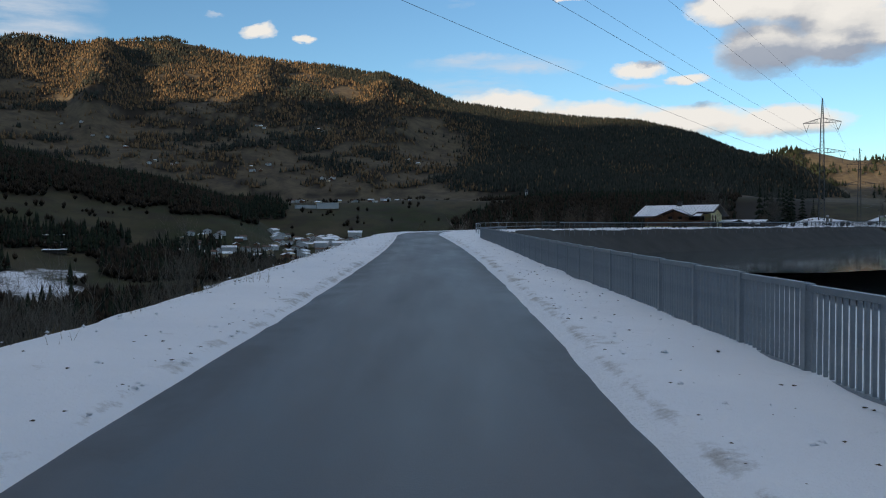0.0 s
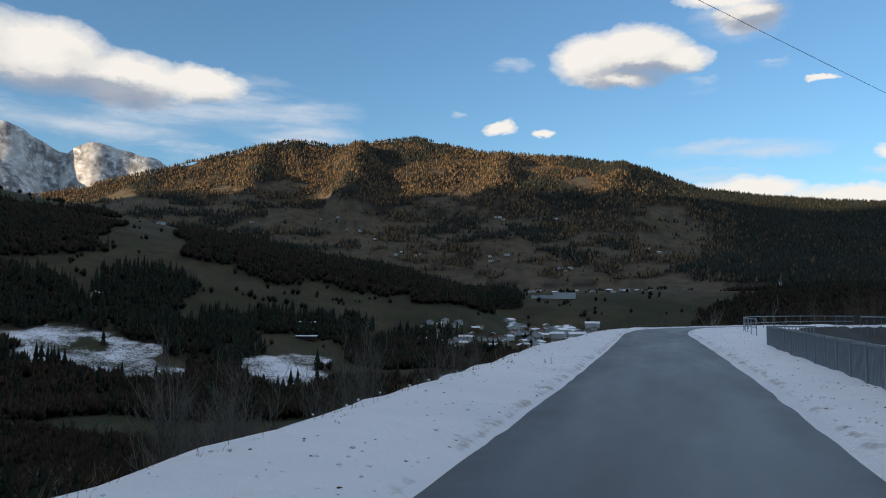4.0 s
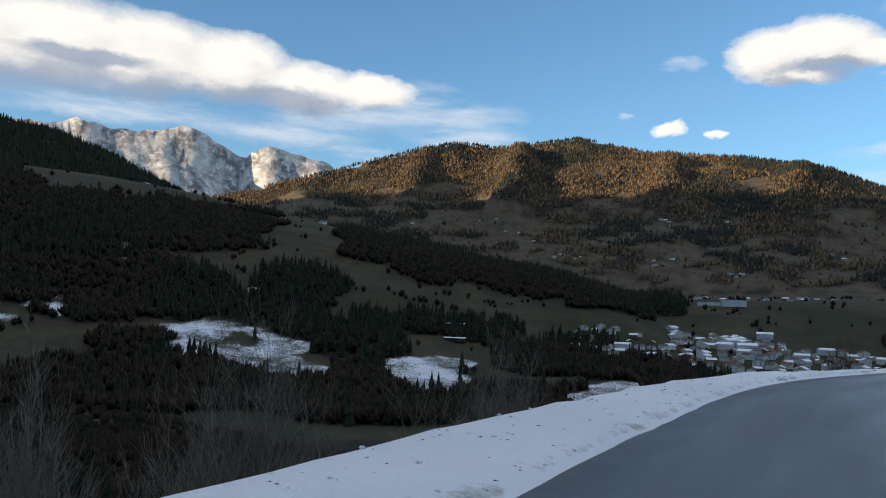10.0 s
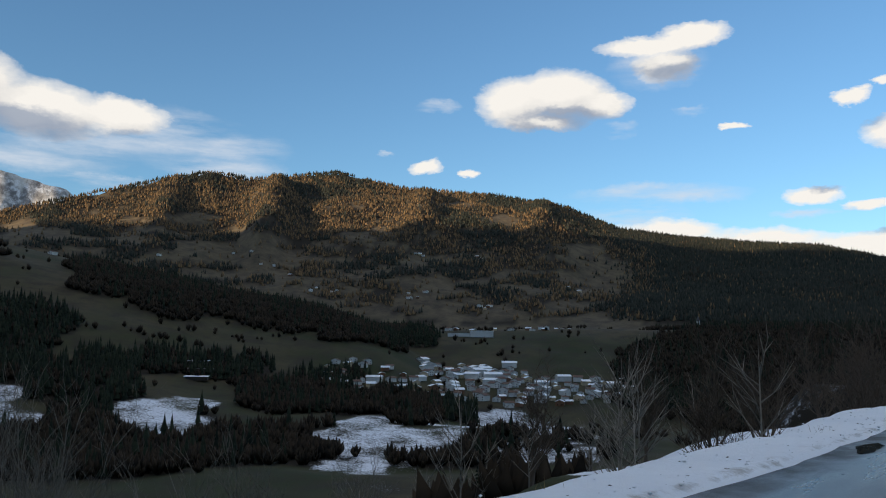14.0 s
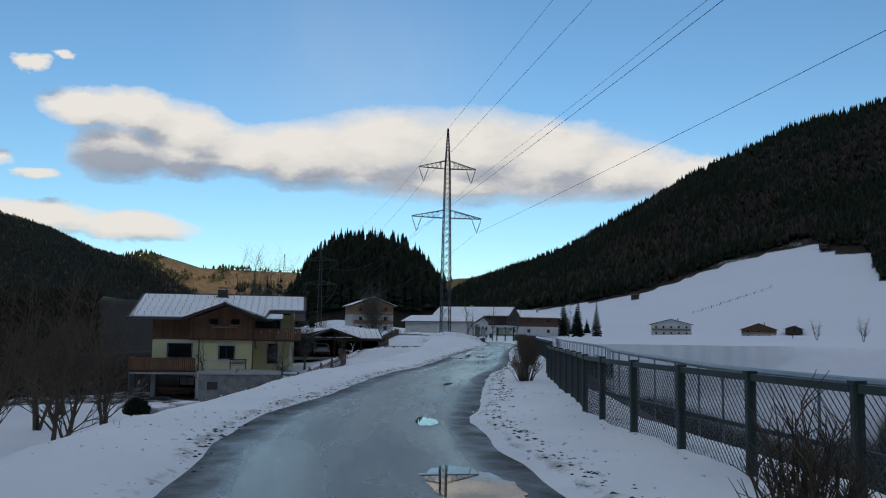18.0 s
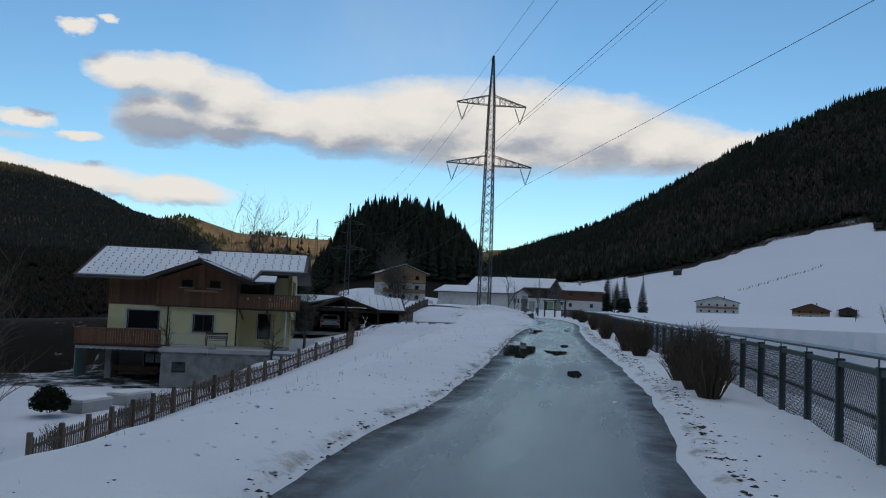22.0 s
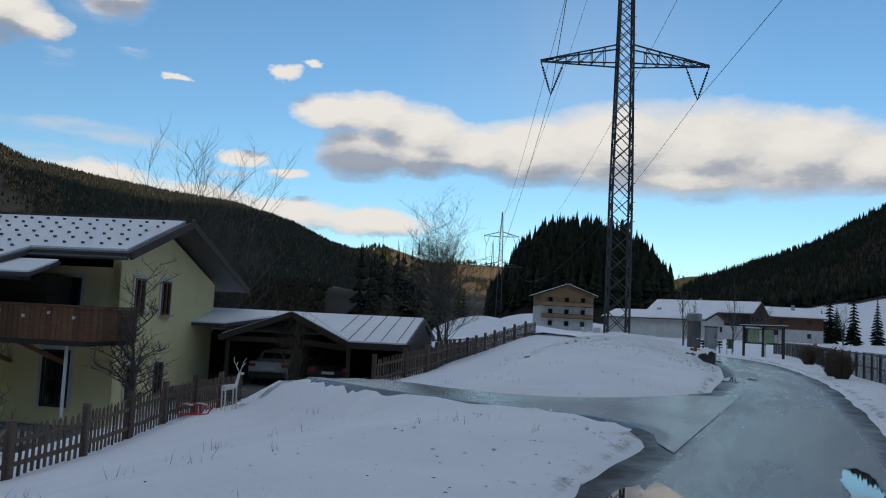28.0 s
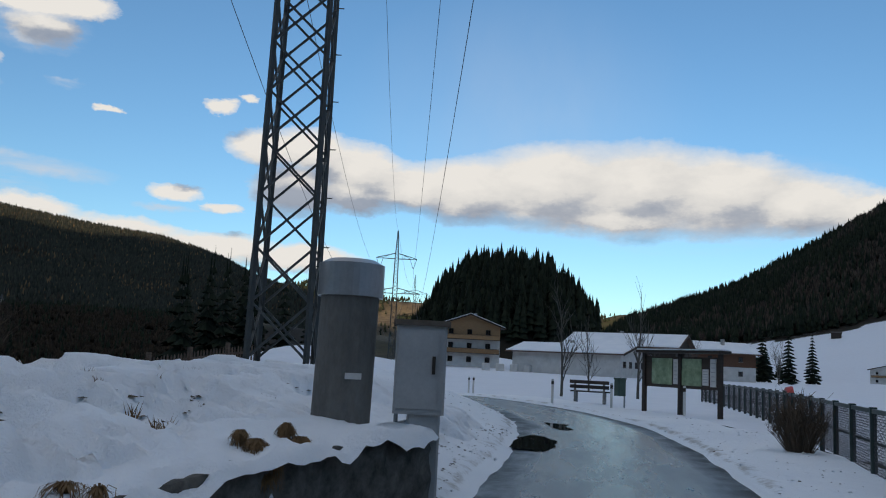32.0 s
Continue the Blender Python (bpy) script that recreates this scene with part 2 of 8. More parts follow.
def snow_material():
    m, nt, b = material("snow", 0.65, 0, 0.3)
    p = place(nt, "World")
    big, mid, fine = noise_node(nt, p, 0.35, 4), noise_node(nt, p, 3.5, 5, 0.6), noise_node(nt, p, 45, 3, 0.7)
    dirt = noise_node(nt, p, 1.3, 9, 0.75)
    c = ramp(nt, big, [(0.3, (0.82, 0.85, 0.88)), (0.7, (0.92, 0.94, 0.955))])
    at = nt.nodes.new("ShaderNodeAttribute")
    at.attribute_name = "across"
    lane = math_node(nt, "ABSOLUTE", at.outputs["Fac"])
    near = math_node(nt, "MULTIPLY", ramp(nt, math_node(nt, "MULTIPLY", lane, 0.25), [(0.40, 0.0), (0.43, 0.20), (0.5, 0.05), (0.6, 0.0)]), 1.0)
    c = mix_node(nt, ramp(nt, math_node(nt, "ADD", dirt, near), [(0.66, 0.0), (0.78, 0.65)]), c, (0.30, 0.27, 0.22))
    link(nt, c, b.inputs["Base Color"])
    h = math_node(nt, "ADD", mid, math_node(nt, "MULTIPLY", fine, 0.35))
    bump(nt, b, h, 0.7, 0.09)
    return m


def asphalt_material():
    """Even grey asphalt on the dam; beyond the bend an older surface, wet in the middle, gritty, with dark damp margins."""
    m, nt, b = material("wet_asphalt", 0.6, 0, 0.5)
    p = place(nt, "World")
    at, st = nt.nodes.new("ShaderNodeAttribute"), nt.nodes.new("ShaderNodeAttribute")
    at.attribute_name, st.attribute_name = "across", "station"
    run = nt.nodes.new("ShaderNodeCombineXYZ")
    link(nt, at.outputs["Fac"], run.inputs[0])
    link(nt, math_node(nt, "MULTIPLY", st.outputs["Fac"], 0.16), run.inputs[1])
    big, mid, fine = noise_node(nt, run.outputs[0], 0.7, 4, 0.55), noise_node(nt, run.outputs[0], 2.6, 6, 0.6), noise_node(nt, p, 90, 2, 0.8)
    old = ramp(nt, math_node(nt, "MULTIPLY", st.outputs["Fac"], 0.01), [(0.76, 0.0), (0.90, 0.75), (1.0, 1.0)])
    side = math_node(nt, "ABSOLUTE", math_node(nt, "ADD", at.outputs["Fac"], math_node(nt, "MULTIPLY", math_node(nt, "SUBTRACT", mid, 0.5), 0.6)))
    c = ramp(nt, mid, [(0.3, (0.072, 0.077, 0.083)), (0.7, (0.098, 0.103, 0.109))])
    c = mix_node(nt, math_node(nt, "MULTIPLY", old, ramp(nt, big, [(0.4, 0.0), (0.6, 0.55)])), c, (0.055, 0.058, 0.062))
    # grit left along the crown and in the wheel ruts
    speck = ramp(nt, noise_node(nt, p, 34, 5, 0.85), [(0.55, 0.0), (0.64, 1.0)])
    crown = math_node(nt, "MULTIPLY", ramp(nt, side, [(0.03, 1.0), (0.34, 0.0)]), ramp(nt, noise_node(nt, p, 2.4, 6, 0.75), [(0.42, 0.1), (0.6, 0.9)]))
    crown = math_node(nt, "MULTIPLY", math_node(nt, "MULTIPLY", crown, old), speck)
    c = mix_node(nt, crown, c, (0.30, 0.28, 0.25))
    holes = math_node(nt, "MULTIPLY", old, ramp(nt, noise_node(nt, p, 13, 5, 0.8), [(0.64, 0.0), (0.72, 0.6)]))
    c = mix_node(nt, holes, c, (0.022, 0.022, 0.022))
    # paler worn wheel tracks
    track = ramp(nt, math_node(nt, "ABSOLUTE", math_node(nt, "SUBTRACT", side, 0.72)), [(0.0, 0.5), (0.34, 0.0)])
    c = mix_node(nt, math_node(nt, "MULTIPLY", track, 0.45), c, (0.13, 0.135, 0.14))
    # muddy margin
    grime = math_node(nt, "MULTIPLY", ramp(nt, math_node(nt, "MULTIPLY", side, 0.5), [(0.53, 0.0), (0.63, 0.5), (0.78, 0.85)]), ramp(nt, noise_node(nt, p, 1.1, 6, 0.7), [(0.38, 0.35), (0.6, 1.0)]))
    c = mix_node(nt, math_node(nt, "MULTIPLY", grime, math_node(nt, "MULTIPLY_ADD", old, 0.6, 0.4)), c, (0.034, 0.030, 0.026))
    link(nt, c, b.inputs["Base Color"])
    wet = math_node(nt, "ADD", math_node(nt, "MULTIPLY", big, 0.7), math_node(nt, "MULTIPLY", mid, 0.3))
    film = mix_node(nt, old, ramp(nt, wet, [(0.36, 0.36), (0.62, 0.55)]), ramp(nt, wet, [(0.40, 0.16), (0.60, 0.34)]))
    rim_ = math_node(nt, "MULTIPLY", grime, math_node(nt, "MULTIPLY_ADD", old, 0.75, 0.25))
    film = mix_node(nt, rim_, film, (0.8, 0.8, 0.8))
    link(nt, math_node(nt, "MULTIPLY_ADD", rim_, -0.35, 0.5), b.inputs["Specular IOR Level"])
    link(nt, film, b.inputs["Roughness"])
    bump(nt, b, math_node(nt, "ADD", fine, math_node(nt, "MULTIPLY", holes, -1.5)), 0.35, 0.006)
    return m


def water_material(name, tint, rough=0.02, scale=1.2, strength=0.02):
    m, nt, b = material(name, rough, 0, 0.5)
    b.inputs["Base Color"].default_value = (*tint, 1)
    bump(nt, b, noise_node(nt, place(nt, "World"), scale, 3), strength, 0.02)
    return m


def ground_material():
    """Winter land: snow where the cover says so, brown and olive meadow, dark forest floor, pale rock high up."""
    m, nt, b = material("winter_ground", 0.9, 0, 0.2)
    p = place(nt, "World")
    at = nt.nodes.new("ShaderNodeAttribute")
    at.attribute_name = "cover"
    sep = nt.nodes.new("ShaderNodeSeparateColor")
    link(nt, at.outputs["Color"], sep.inputs[0])
    snow, wood, rock = sep.outputs[0], sep.outputs[1], sep.outputs[2]
    n1, n2, n3 = noise_node(nt, p, 0.004, 6, 0.6), noise_node(nt, p, 0.03, 8, 0.65), noise_node(nt, p, 0.6, 6, 0.7)
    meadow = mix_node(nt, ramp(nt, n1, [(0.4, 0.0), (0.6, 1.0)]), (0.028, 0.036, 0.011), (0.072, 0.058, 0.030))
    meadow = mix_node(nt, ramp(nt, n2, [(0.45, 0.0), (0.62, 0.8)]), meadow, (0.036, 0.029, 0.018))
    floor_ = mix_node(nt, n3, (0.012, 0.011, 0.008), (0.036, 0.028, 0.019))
    # haze painted in: meadow colour turns to paler browns far away
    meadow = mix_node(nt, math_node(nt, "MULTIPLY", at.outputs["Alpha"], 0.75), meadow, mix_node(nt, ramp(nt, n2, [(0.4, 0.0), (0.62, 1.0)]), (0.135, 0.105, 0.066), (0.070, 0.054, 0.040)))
    c = mix_node(nt, wood, meadow, floor_)
    stone = mix_node(nt, ramp(nt, noise_node(nt, vec_node(nt, "MULTIPLY", p, (1, 1, 0.35)), 0.012, 9, 0.7), [(0.42, 0.0), (0.58, 1.0)]), (0.13, 0.13, 0.135), (0.46, 0.45, 0.43))
    c = mix_node(nt, rock, c, stone)
    nw = math_node(nt, "ADD", math_node(nt, "MULTIPLY", n3, 0.5), math_node(nt, "MULTIPLY", n2, 0.5))
    edge = math_node(nt, "ADD", snow, math_node(nt, "MULTIPLY", math_node(nt, "SUBTRACT", nw, 0.5), 1.3))
    mask = ramp(nt, edge, [(0.42, 0.0), (0.56, 1.0)])
    white = mix_node(nt, n3, (0.72, 0.75, 0.80), (0.86, 0.88, 0.91))
    c = mix_node(nt, mask, c, white)
    link(nt, c, b.inputs["Base Color"])
    bump(nt, b, n3, 0.4, 0.25)
    return m


SNOW, ASPHALT, GROUND = snow_material(), asphalt_material(), ground_material()
LAKE = water_material("lake_water", (0.035, 0.05, 0.055), 0.06, 0.8, 0.03)
PUDDLE = water_material("puddle_water", (0.02, 0.02, 0.02), 0.01, 3, 0.003)


def gritty_water():
    """Shallow films are broken by grit that stands out of them."""
    nt, b = PUDDLE.node_tree, PUDDLE.node_tree.nodes["Principled BSDF"]
    p = place(nt, "World")
    grit = math_node(nt, "MULTIPLY", ramp(nt, noise_node(nt, p, 26, 4, 0.6), [(0.62, 0.0), (0.66, 1.0)]), ramp(nt, noise_node(nt, p, 1.3, 3, 0.6), [(0.48, 0.0), (0.6, 1.0)]))
    link(nt, math_node(nt, "ADD", math_node(nt, "MULTIPLY", grit, 0.75), 0.012), b.inputs["Roughness"])


gritty_water()
STEEL = simple("galvanised_steel", (0.20, 0.23, 0.25), (0.32, 0.35, 0.37), 3, 0.45, 0.55)
LATTICE = simple("weathered_lattice_steel", (0.05, 0.055, 0.055), (0.11, 0.115, 0.11), 2, 0.6, 0.4)
GREENPOST = simple("dark_green_paint", (0.018, 0.030, 0.027), (0.04, 0.058, 0.05), 4, 0.5)
WIRE = simple("wire", (0.03, 0.03, 0.035), (0.06, 0.06, 0.065), 4, 0.5, 0.3)
YELLOW = simple("yellow_render", (0.78, 0.66, 0.32), (0.88, 0.77, 0.43), 1.2, 0.85, 0, 60, 0.2)
WHITEWALL = simple("white_render", (0.52, 0.50, 0.46), (0.74, 0.72, 0.68), 1.0, 0.85, 0, 50, 0.2)
GREYWALL = simple("grey_render", (0.30, 0.29, 0.27), (0.44, 0.43, 0.41), 1.2, 0.9, 0, 50, 0.2)
BROWNWOOD = simple("red_brown_timber", (0.10, 0.042, 0.019), (0.22, 0.100, 0.046), 2.5, 0.6, 0, 30, 0.3, 0.25, (1, 1, 8))
DARKWOOD = simple("dark_timber", (0.022, 0.015, 0.010), (0.056, 0.037, 0.025), 3, 0.7, 0, 30, 0.3, 0.3, (1, 1, 6))
FENCEWOOD = simple("weathered_fence_timber", (0.055, 0.036, 0.024), (0.14, 0.095, 0.065), 5, 0.8, 0, 40, 0.3, 0.4, (1, 1, 6))
LIGHTWOOD = simple("honey_timber", (0.24, 0.13, 0.055), (0.40, 0.24, 0.11), 2.5, 0.6, 0, 30, 0.2, 0.2, (1, 1, 6))
ROOFMETAL = simple("dark_roof_sheet", (0.045, 0.043, 0.045), (0.085, 0.08, 0.08), 3, 0.5, 0.2)
ROOFRED = simple("brown_roof_tiles", (0.09, 0.05, 0.035), (0.17, 0.10, 0.07), 3, 0.8)
CONCRETE = simple("stained_concrete", (0.10, 0.10, 0.092), (0.30, 0.29, 0.27), 1.6, 0.9, 0, 30, 0.4)
BASINWALL = simple("basin_asphalt_lining", (0.022, 0.024, 0.022), (0.055, 0.055, 0.048), 0.4, 0.9, 0, 6, 0.3)
BARK = simple("grey_bark", (0.055, 0.050, 0.042), (0.14, 0.125, 0.10), 6, 0.9, 0, 40, 0.4, 0, (1, 1, 0.3))
BRUSH = simple("brown_brushwood", (0.055, 0.040, 0.027), (0.13, 0.092, 0.06), 2, 0.9)
DRYGRASS = simple("dry_grass", (0.11, 0.08, 0.035), (0.26, 0.19, 0.09), 8, 0.9)
GLASSPANE, nt_, b_ = material("window_glass", 0.05, 0, 0.6)
b_.inputs["Base Color"].default_value = (0.012, 0.014, 0.017, 1)

# ---- the lie of the land ----
ROAD = [(0.2, -30), (0.05, -15), (-0.1, 0), (-0.25, 15), (-0.6, 30), (-1.2, 45), (-1.8, 57), (-2.2, 66), (-1.85, 75), (0.55, 82.7), (3.9, 89.1),
        (5.85, 93.0), (8.6, 99.2), (11.2, 103.3), (15.6, 109.4), (19.4, 113.1), (25.3, 118.8), (30.4, 123), (36, 128), (49.2, 140.4), (58, 148.3), (68.6, 157.6), (75.2, 164),
        (81.4, 170.8), (86, 177), (89, 183.5), (90.3, 190), (89.5, 197), (85.5, 203), (78, 208), (60, 215), (40, 224)]
HALF = 1.6


def spline(points, step):
    """Even steps along a smooth line through points."""
    p = np.array(points, float)
    ext = np.vstack([2 * p[0] - p[1], p, 2 * p[-1] - p[-2]])
    out = []
    for i in range(1, len(ext) - 2):
        a, b, c, d = ext[i - 1:i + 3]
        for t in np.linspace(0, 1, 12, endpoint=False):
            out.append(0.5 * (2 * b + (c - a) * t + (2 * a - 5 * b + 4 * c - d) * t * t + (3 * b - a - 3 * c + d) * t ** 3))
    out.append(ext[-2])
    out = np.array(out)
    s = np.concatenate([[0], np.cumsum(np.linalg.norm(np.diff(out, axis=0), axis=1))])
    q = np.arange(0, s[-1], step)
    return np.stack([np.interp(q, s, out[:, k]) for k in range(out.shape[1])], 1)


LINE = spline(ROAD, 0.5)
TANG = np.gradient(LINE, axis=0)
TANG /= np.linalg.norm(TANG, axis=1)[:, None]
LEFT = np.stack([-TANG[:, 1], TANG[:, 0]], 1)
S0 = np.arange(len(LINE)) * 0.5 - 30.0   # metres along the road; 0 where the drive begins


def along(x, y):
    """Station along the road and distance to its left, of many places."""
    x, y = np.asarray(x, float), np.asarray(y, float)
    shape = x.shape
    x, y = x.ravel(), y.ravel()
    st, dd = np.zeros(len(x)), np.zeros(len(x))
    coarse = LINE[::2]
    for a in range(0, len(x), 4000):
        dx, dy = x[a:a + 4000, None] - coarse[None, :, 0], y[a:a + 4000, None] - coarse[None, :, 1]
        k = (dx * dx + dy * dy).argmin(1) * 2
        k = np.minimum(k, len(LINE) - 1)
        vx, vy = x[a:a + 4000] - LINE[k, 0], y[a:a + 4000] - LINE[k, 1]
        side = vx * LEFT[k, 0] + vy * LEFT[k, 1]
        fwd = vx * TANG[k, 0] + vy * TANG[k, 1]
        st[a:a + 4000] = S0[k] + np.clip(fwd, -1, 1)
        dd[a:a + 4000] = np.sign(side + 1e-9) * np.hypot(side, np.abs(fwd) * (np.abs(fwd) > 1.0))
    return st.reshape(shape), dd.reshape(shape)


def road_z(s):
    return np.interp(s, [-30, 0, 92, 120, 170, 215, 226, 240, 262, 292], [-1.1, -0.9, 0, 0.0, 0.16, 0.38, 0.4, -0.3, -1.8, -3.2])


BANK_D = np.array([1.7, 3.2, 4.2, 6, 10, 20, 40, 90])
BANK = [(-30, [0, .08, -.28, -1.5, -4.0, -10, -21, -45]), (50, [0, .1, -.12, -1.4, -4.0, -10, -21, -45]), (72, [0, -.02, -.62, -1.7, -4.2, -9.8, -20, -45]),
        (82, [0, -.15, -.95, -2.1, -4.4, -10, -19, -44]), (97, [0, -.1, -.85, -2.0, -4.6, -10, -18, -42]), (112, [0, .02, -.6, -1.7, -4.2, -8.2, -13, -38]),
        (125, [0, .1, -.2, -1.0, -2.9, -5.8, -8, -30]), (145, [0, .12, .0, -.6, -2.5, -5.2, -6.0, -25]), (165, [0, .1, 0.0, -.4, -1.8, -4.5, -5.6, -16]),
        (180, [.02, .05, .0, -.2, -.8, -2.2, -2.8, -10]), (186, [.05, .3, .4, .38, -.45, -2.2, -2.75, -9]), (192, [.05, .5, .72, .78, -.15, -2.1, -2.8, -8]), (198, [.05, .5, .75, .85, .1, -1.9, -3.0, -7]),
        (203, [.05, .55, .75, .88, .15, -1.75, -3.2, -6]), (222, [.0, .5, .8, .95, .35, -1.4, -3.2, -5]), (300, [.0, .2, .3, .5, .4, -1, -3, -5])]
BANK_S = np.array([b[0] for b in BANK], float)
BANK_Z = np.array([b[1] for b in BANK], float)


def bank(s, d):
    i = np.clip(np.searchsorted(BANK_S, s) - 1, 0, len(BANK_S) - 2)
    f = np.clip((s - BANK_S[i]) / (BANK_S[i + 1] - BANK_S[i]), 0, 1)
    j = np.clip(np.searchsorted(BANK_D, d) - 1, 0, len(BANK_D) - 2)
    g = np.clip((d - BANK_D[j]) / (BANK_D[j + 1] - BANK_D[j]), 0, 1)
    a = BANK_Z[i, j] * (1 - g) + BANK_Z[i, j + 1] * g
    b = BANK_Z[i + 1, j] * (1 - g) + BANK_Z[i + 1, j + 1] * g
    return a * (1 - f) + b * f


def smooth(a, b, x):
    t = np.clip((x - a) / (b - a), 0, 1)
    return t * t * (3 - 2 * t)


def fbm(x, y, size, octaves=5, seed=0, gain=0.5):
    """Soft random relief between about -1 and 1."""
    rng = np.random.default_rng(seed)
    total, amp = np.zeros_like(x), 1.0
    for o in range(octaves):
        tab = rng.random((64, 64))
        u, v = x / size + rng.random() * 60, y / size + rng.random() * 60
        iu, iv = np.floor(u).astype(int), np.floor(v).astype(int)
        fu, fv = u - iu, v - iv
        fu, fv = fu * fu * (3 - 2 * fu), fv * fv * (3 - 2 * fv)
        t00, t10 = tab[iu % 64, iv % 64], tab[(iu + 1) % 64, iv % 64]
        t01, t11 = tab[iu % 64, (iv + 1) % 64], tab[(iu + 1) % 64, (iv + 1) % 64]
        total += amp * (2 * ((t00 * (1 - fu) + t10 * fu) * (1 - fv) + (t01 * (1 - fu) + t11 * fu) * fv) - 1)
        size, amp = size / 2.03, amp * gain
    return total


# mountains: azimuth, height of the crest above the horizon in degrees, distance of the crest
CREST = {
    "main": [(-44, 7.0, 3300), (-37, 9.1, 3200), (-32.7, 10.4, 3300), (-27.6, 11.7, 3400), (-24.8, 11.4, 3450), (-19.2, 12.1, 3500), (-14.6, 11.2, 3450),
             (-8.1, 10.75, 3400), (-3, 9.8, 3350), (0.5, 8.3, 3350), (5, 7.6, 3400), (9.5, 7.1, 3400), (13, 6.8, 3350), (16.6, 5.9, 3300), (19, 4.8, 3200),
             (21.7, 3.5, 3100), (24, 1.9, 3000), (27, 0.3, 2900)],
    "rock": [(-66, 11, 4600), (-54, 10.8, 4600), (-51.9, 11.4, 4650), (-49, 10.8, 4650), (-45.8, 11.5, 4650), (-43, 10.4, 4650), (-42, 10.1, 4650),
             (-40, 10.7, 4650), (-36.8, 10.0, 4650), (-34, 8, 4600)],
    "left": [(-80, 15, 2400), (-66, 12.4, 2500), (-60, 11.4, 2500), (-57, 10.9, 2500), (-54, 10.5, 2500), (-51, 9.5, 2450), (-47.1, 7.7, 2400), (-40, 4, 2300)],
    "meadow": [(-75, 8.5, 1700), (-60, 7.6, 1700), (-56.8, 8.3, 1750), (-51.8, 8.1, 1750), (-47, 7.6, 1800), (-40, 6.4, 1800), (-33, 5.0, 1750), (-25, 3.6, 1700),
               (-20, 2.9, 1650), (-15.5, 1.4, 1550), (-12, -1, 1450)],
    "far": [(14, 3.4, 4600), (19.8, 4.3, 4600), (22.9, 5.1, 4650), (26, 4.2, 4650), (32, 4.1, 4650), (36, 4.4, 4600), (41, 3.4, 4600), (43.5, 3.9, 4500), (47, 4.6, 4400), (55, 4, 4400)],
    "right": [(38, -0.5, 1900), (42, 1.6, 1800), (44, 3.2, 1700), (47.2, 4.4, 1600), (50.2, 5.5, 1550), (54.4, 7.8, 1500), (58, 10.0, 1450), (61.3, 11.4, 1450), (65, 13.0, 1450),
              (75, 15, 1450), (95, 18, 1450), (120, 16, 1500), (150, 14, 1700), (180, 14, 1900)],
}
FOOT = {"main": 1900, "rock": 3900, "left": 1500, "meadow": 560, "far": 3900, "right": 580}
EYE = (0.0, 90.0, 1.3)


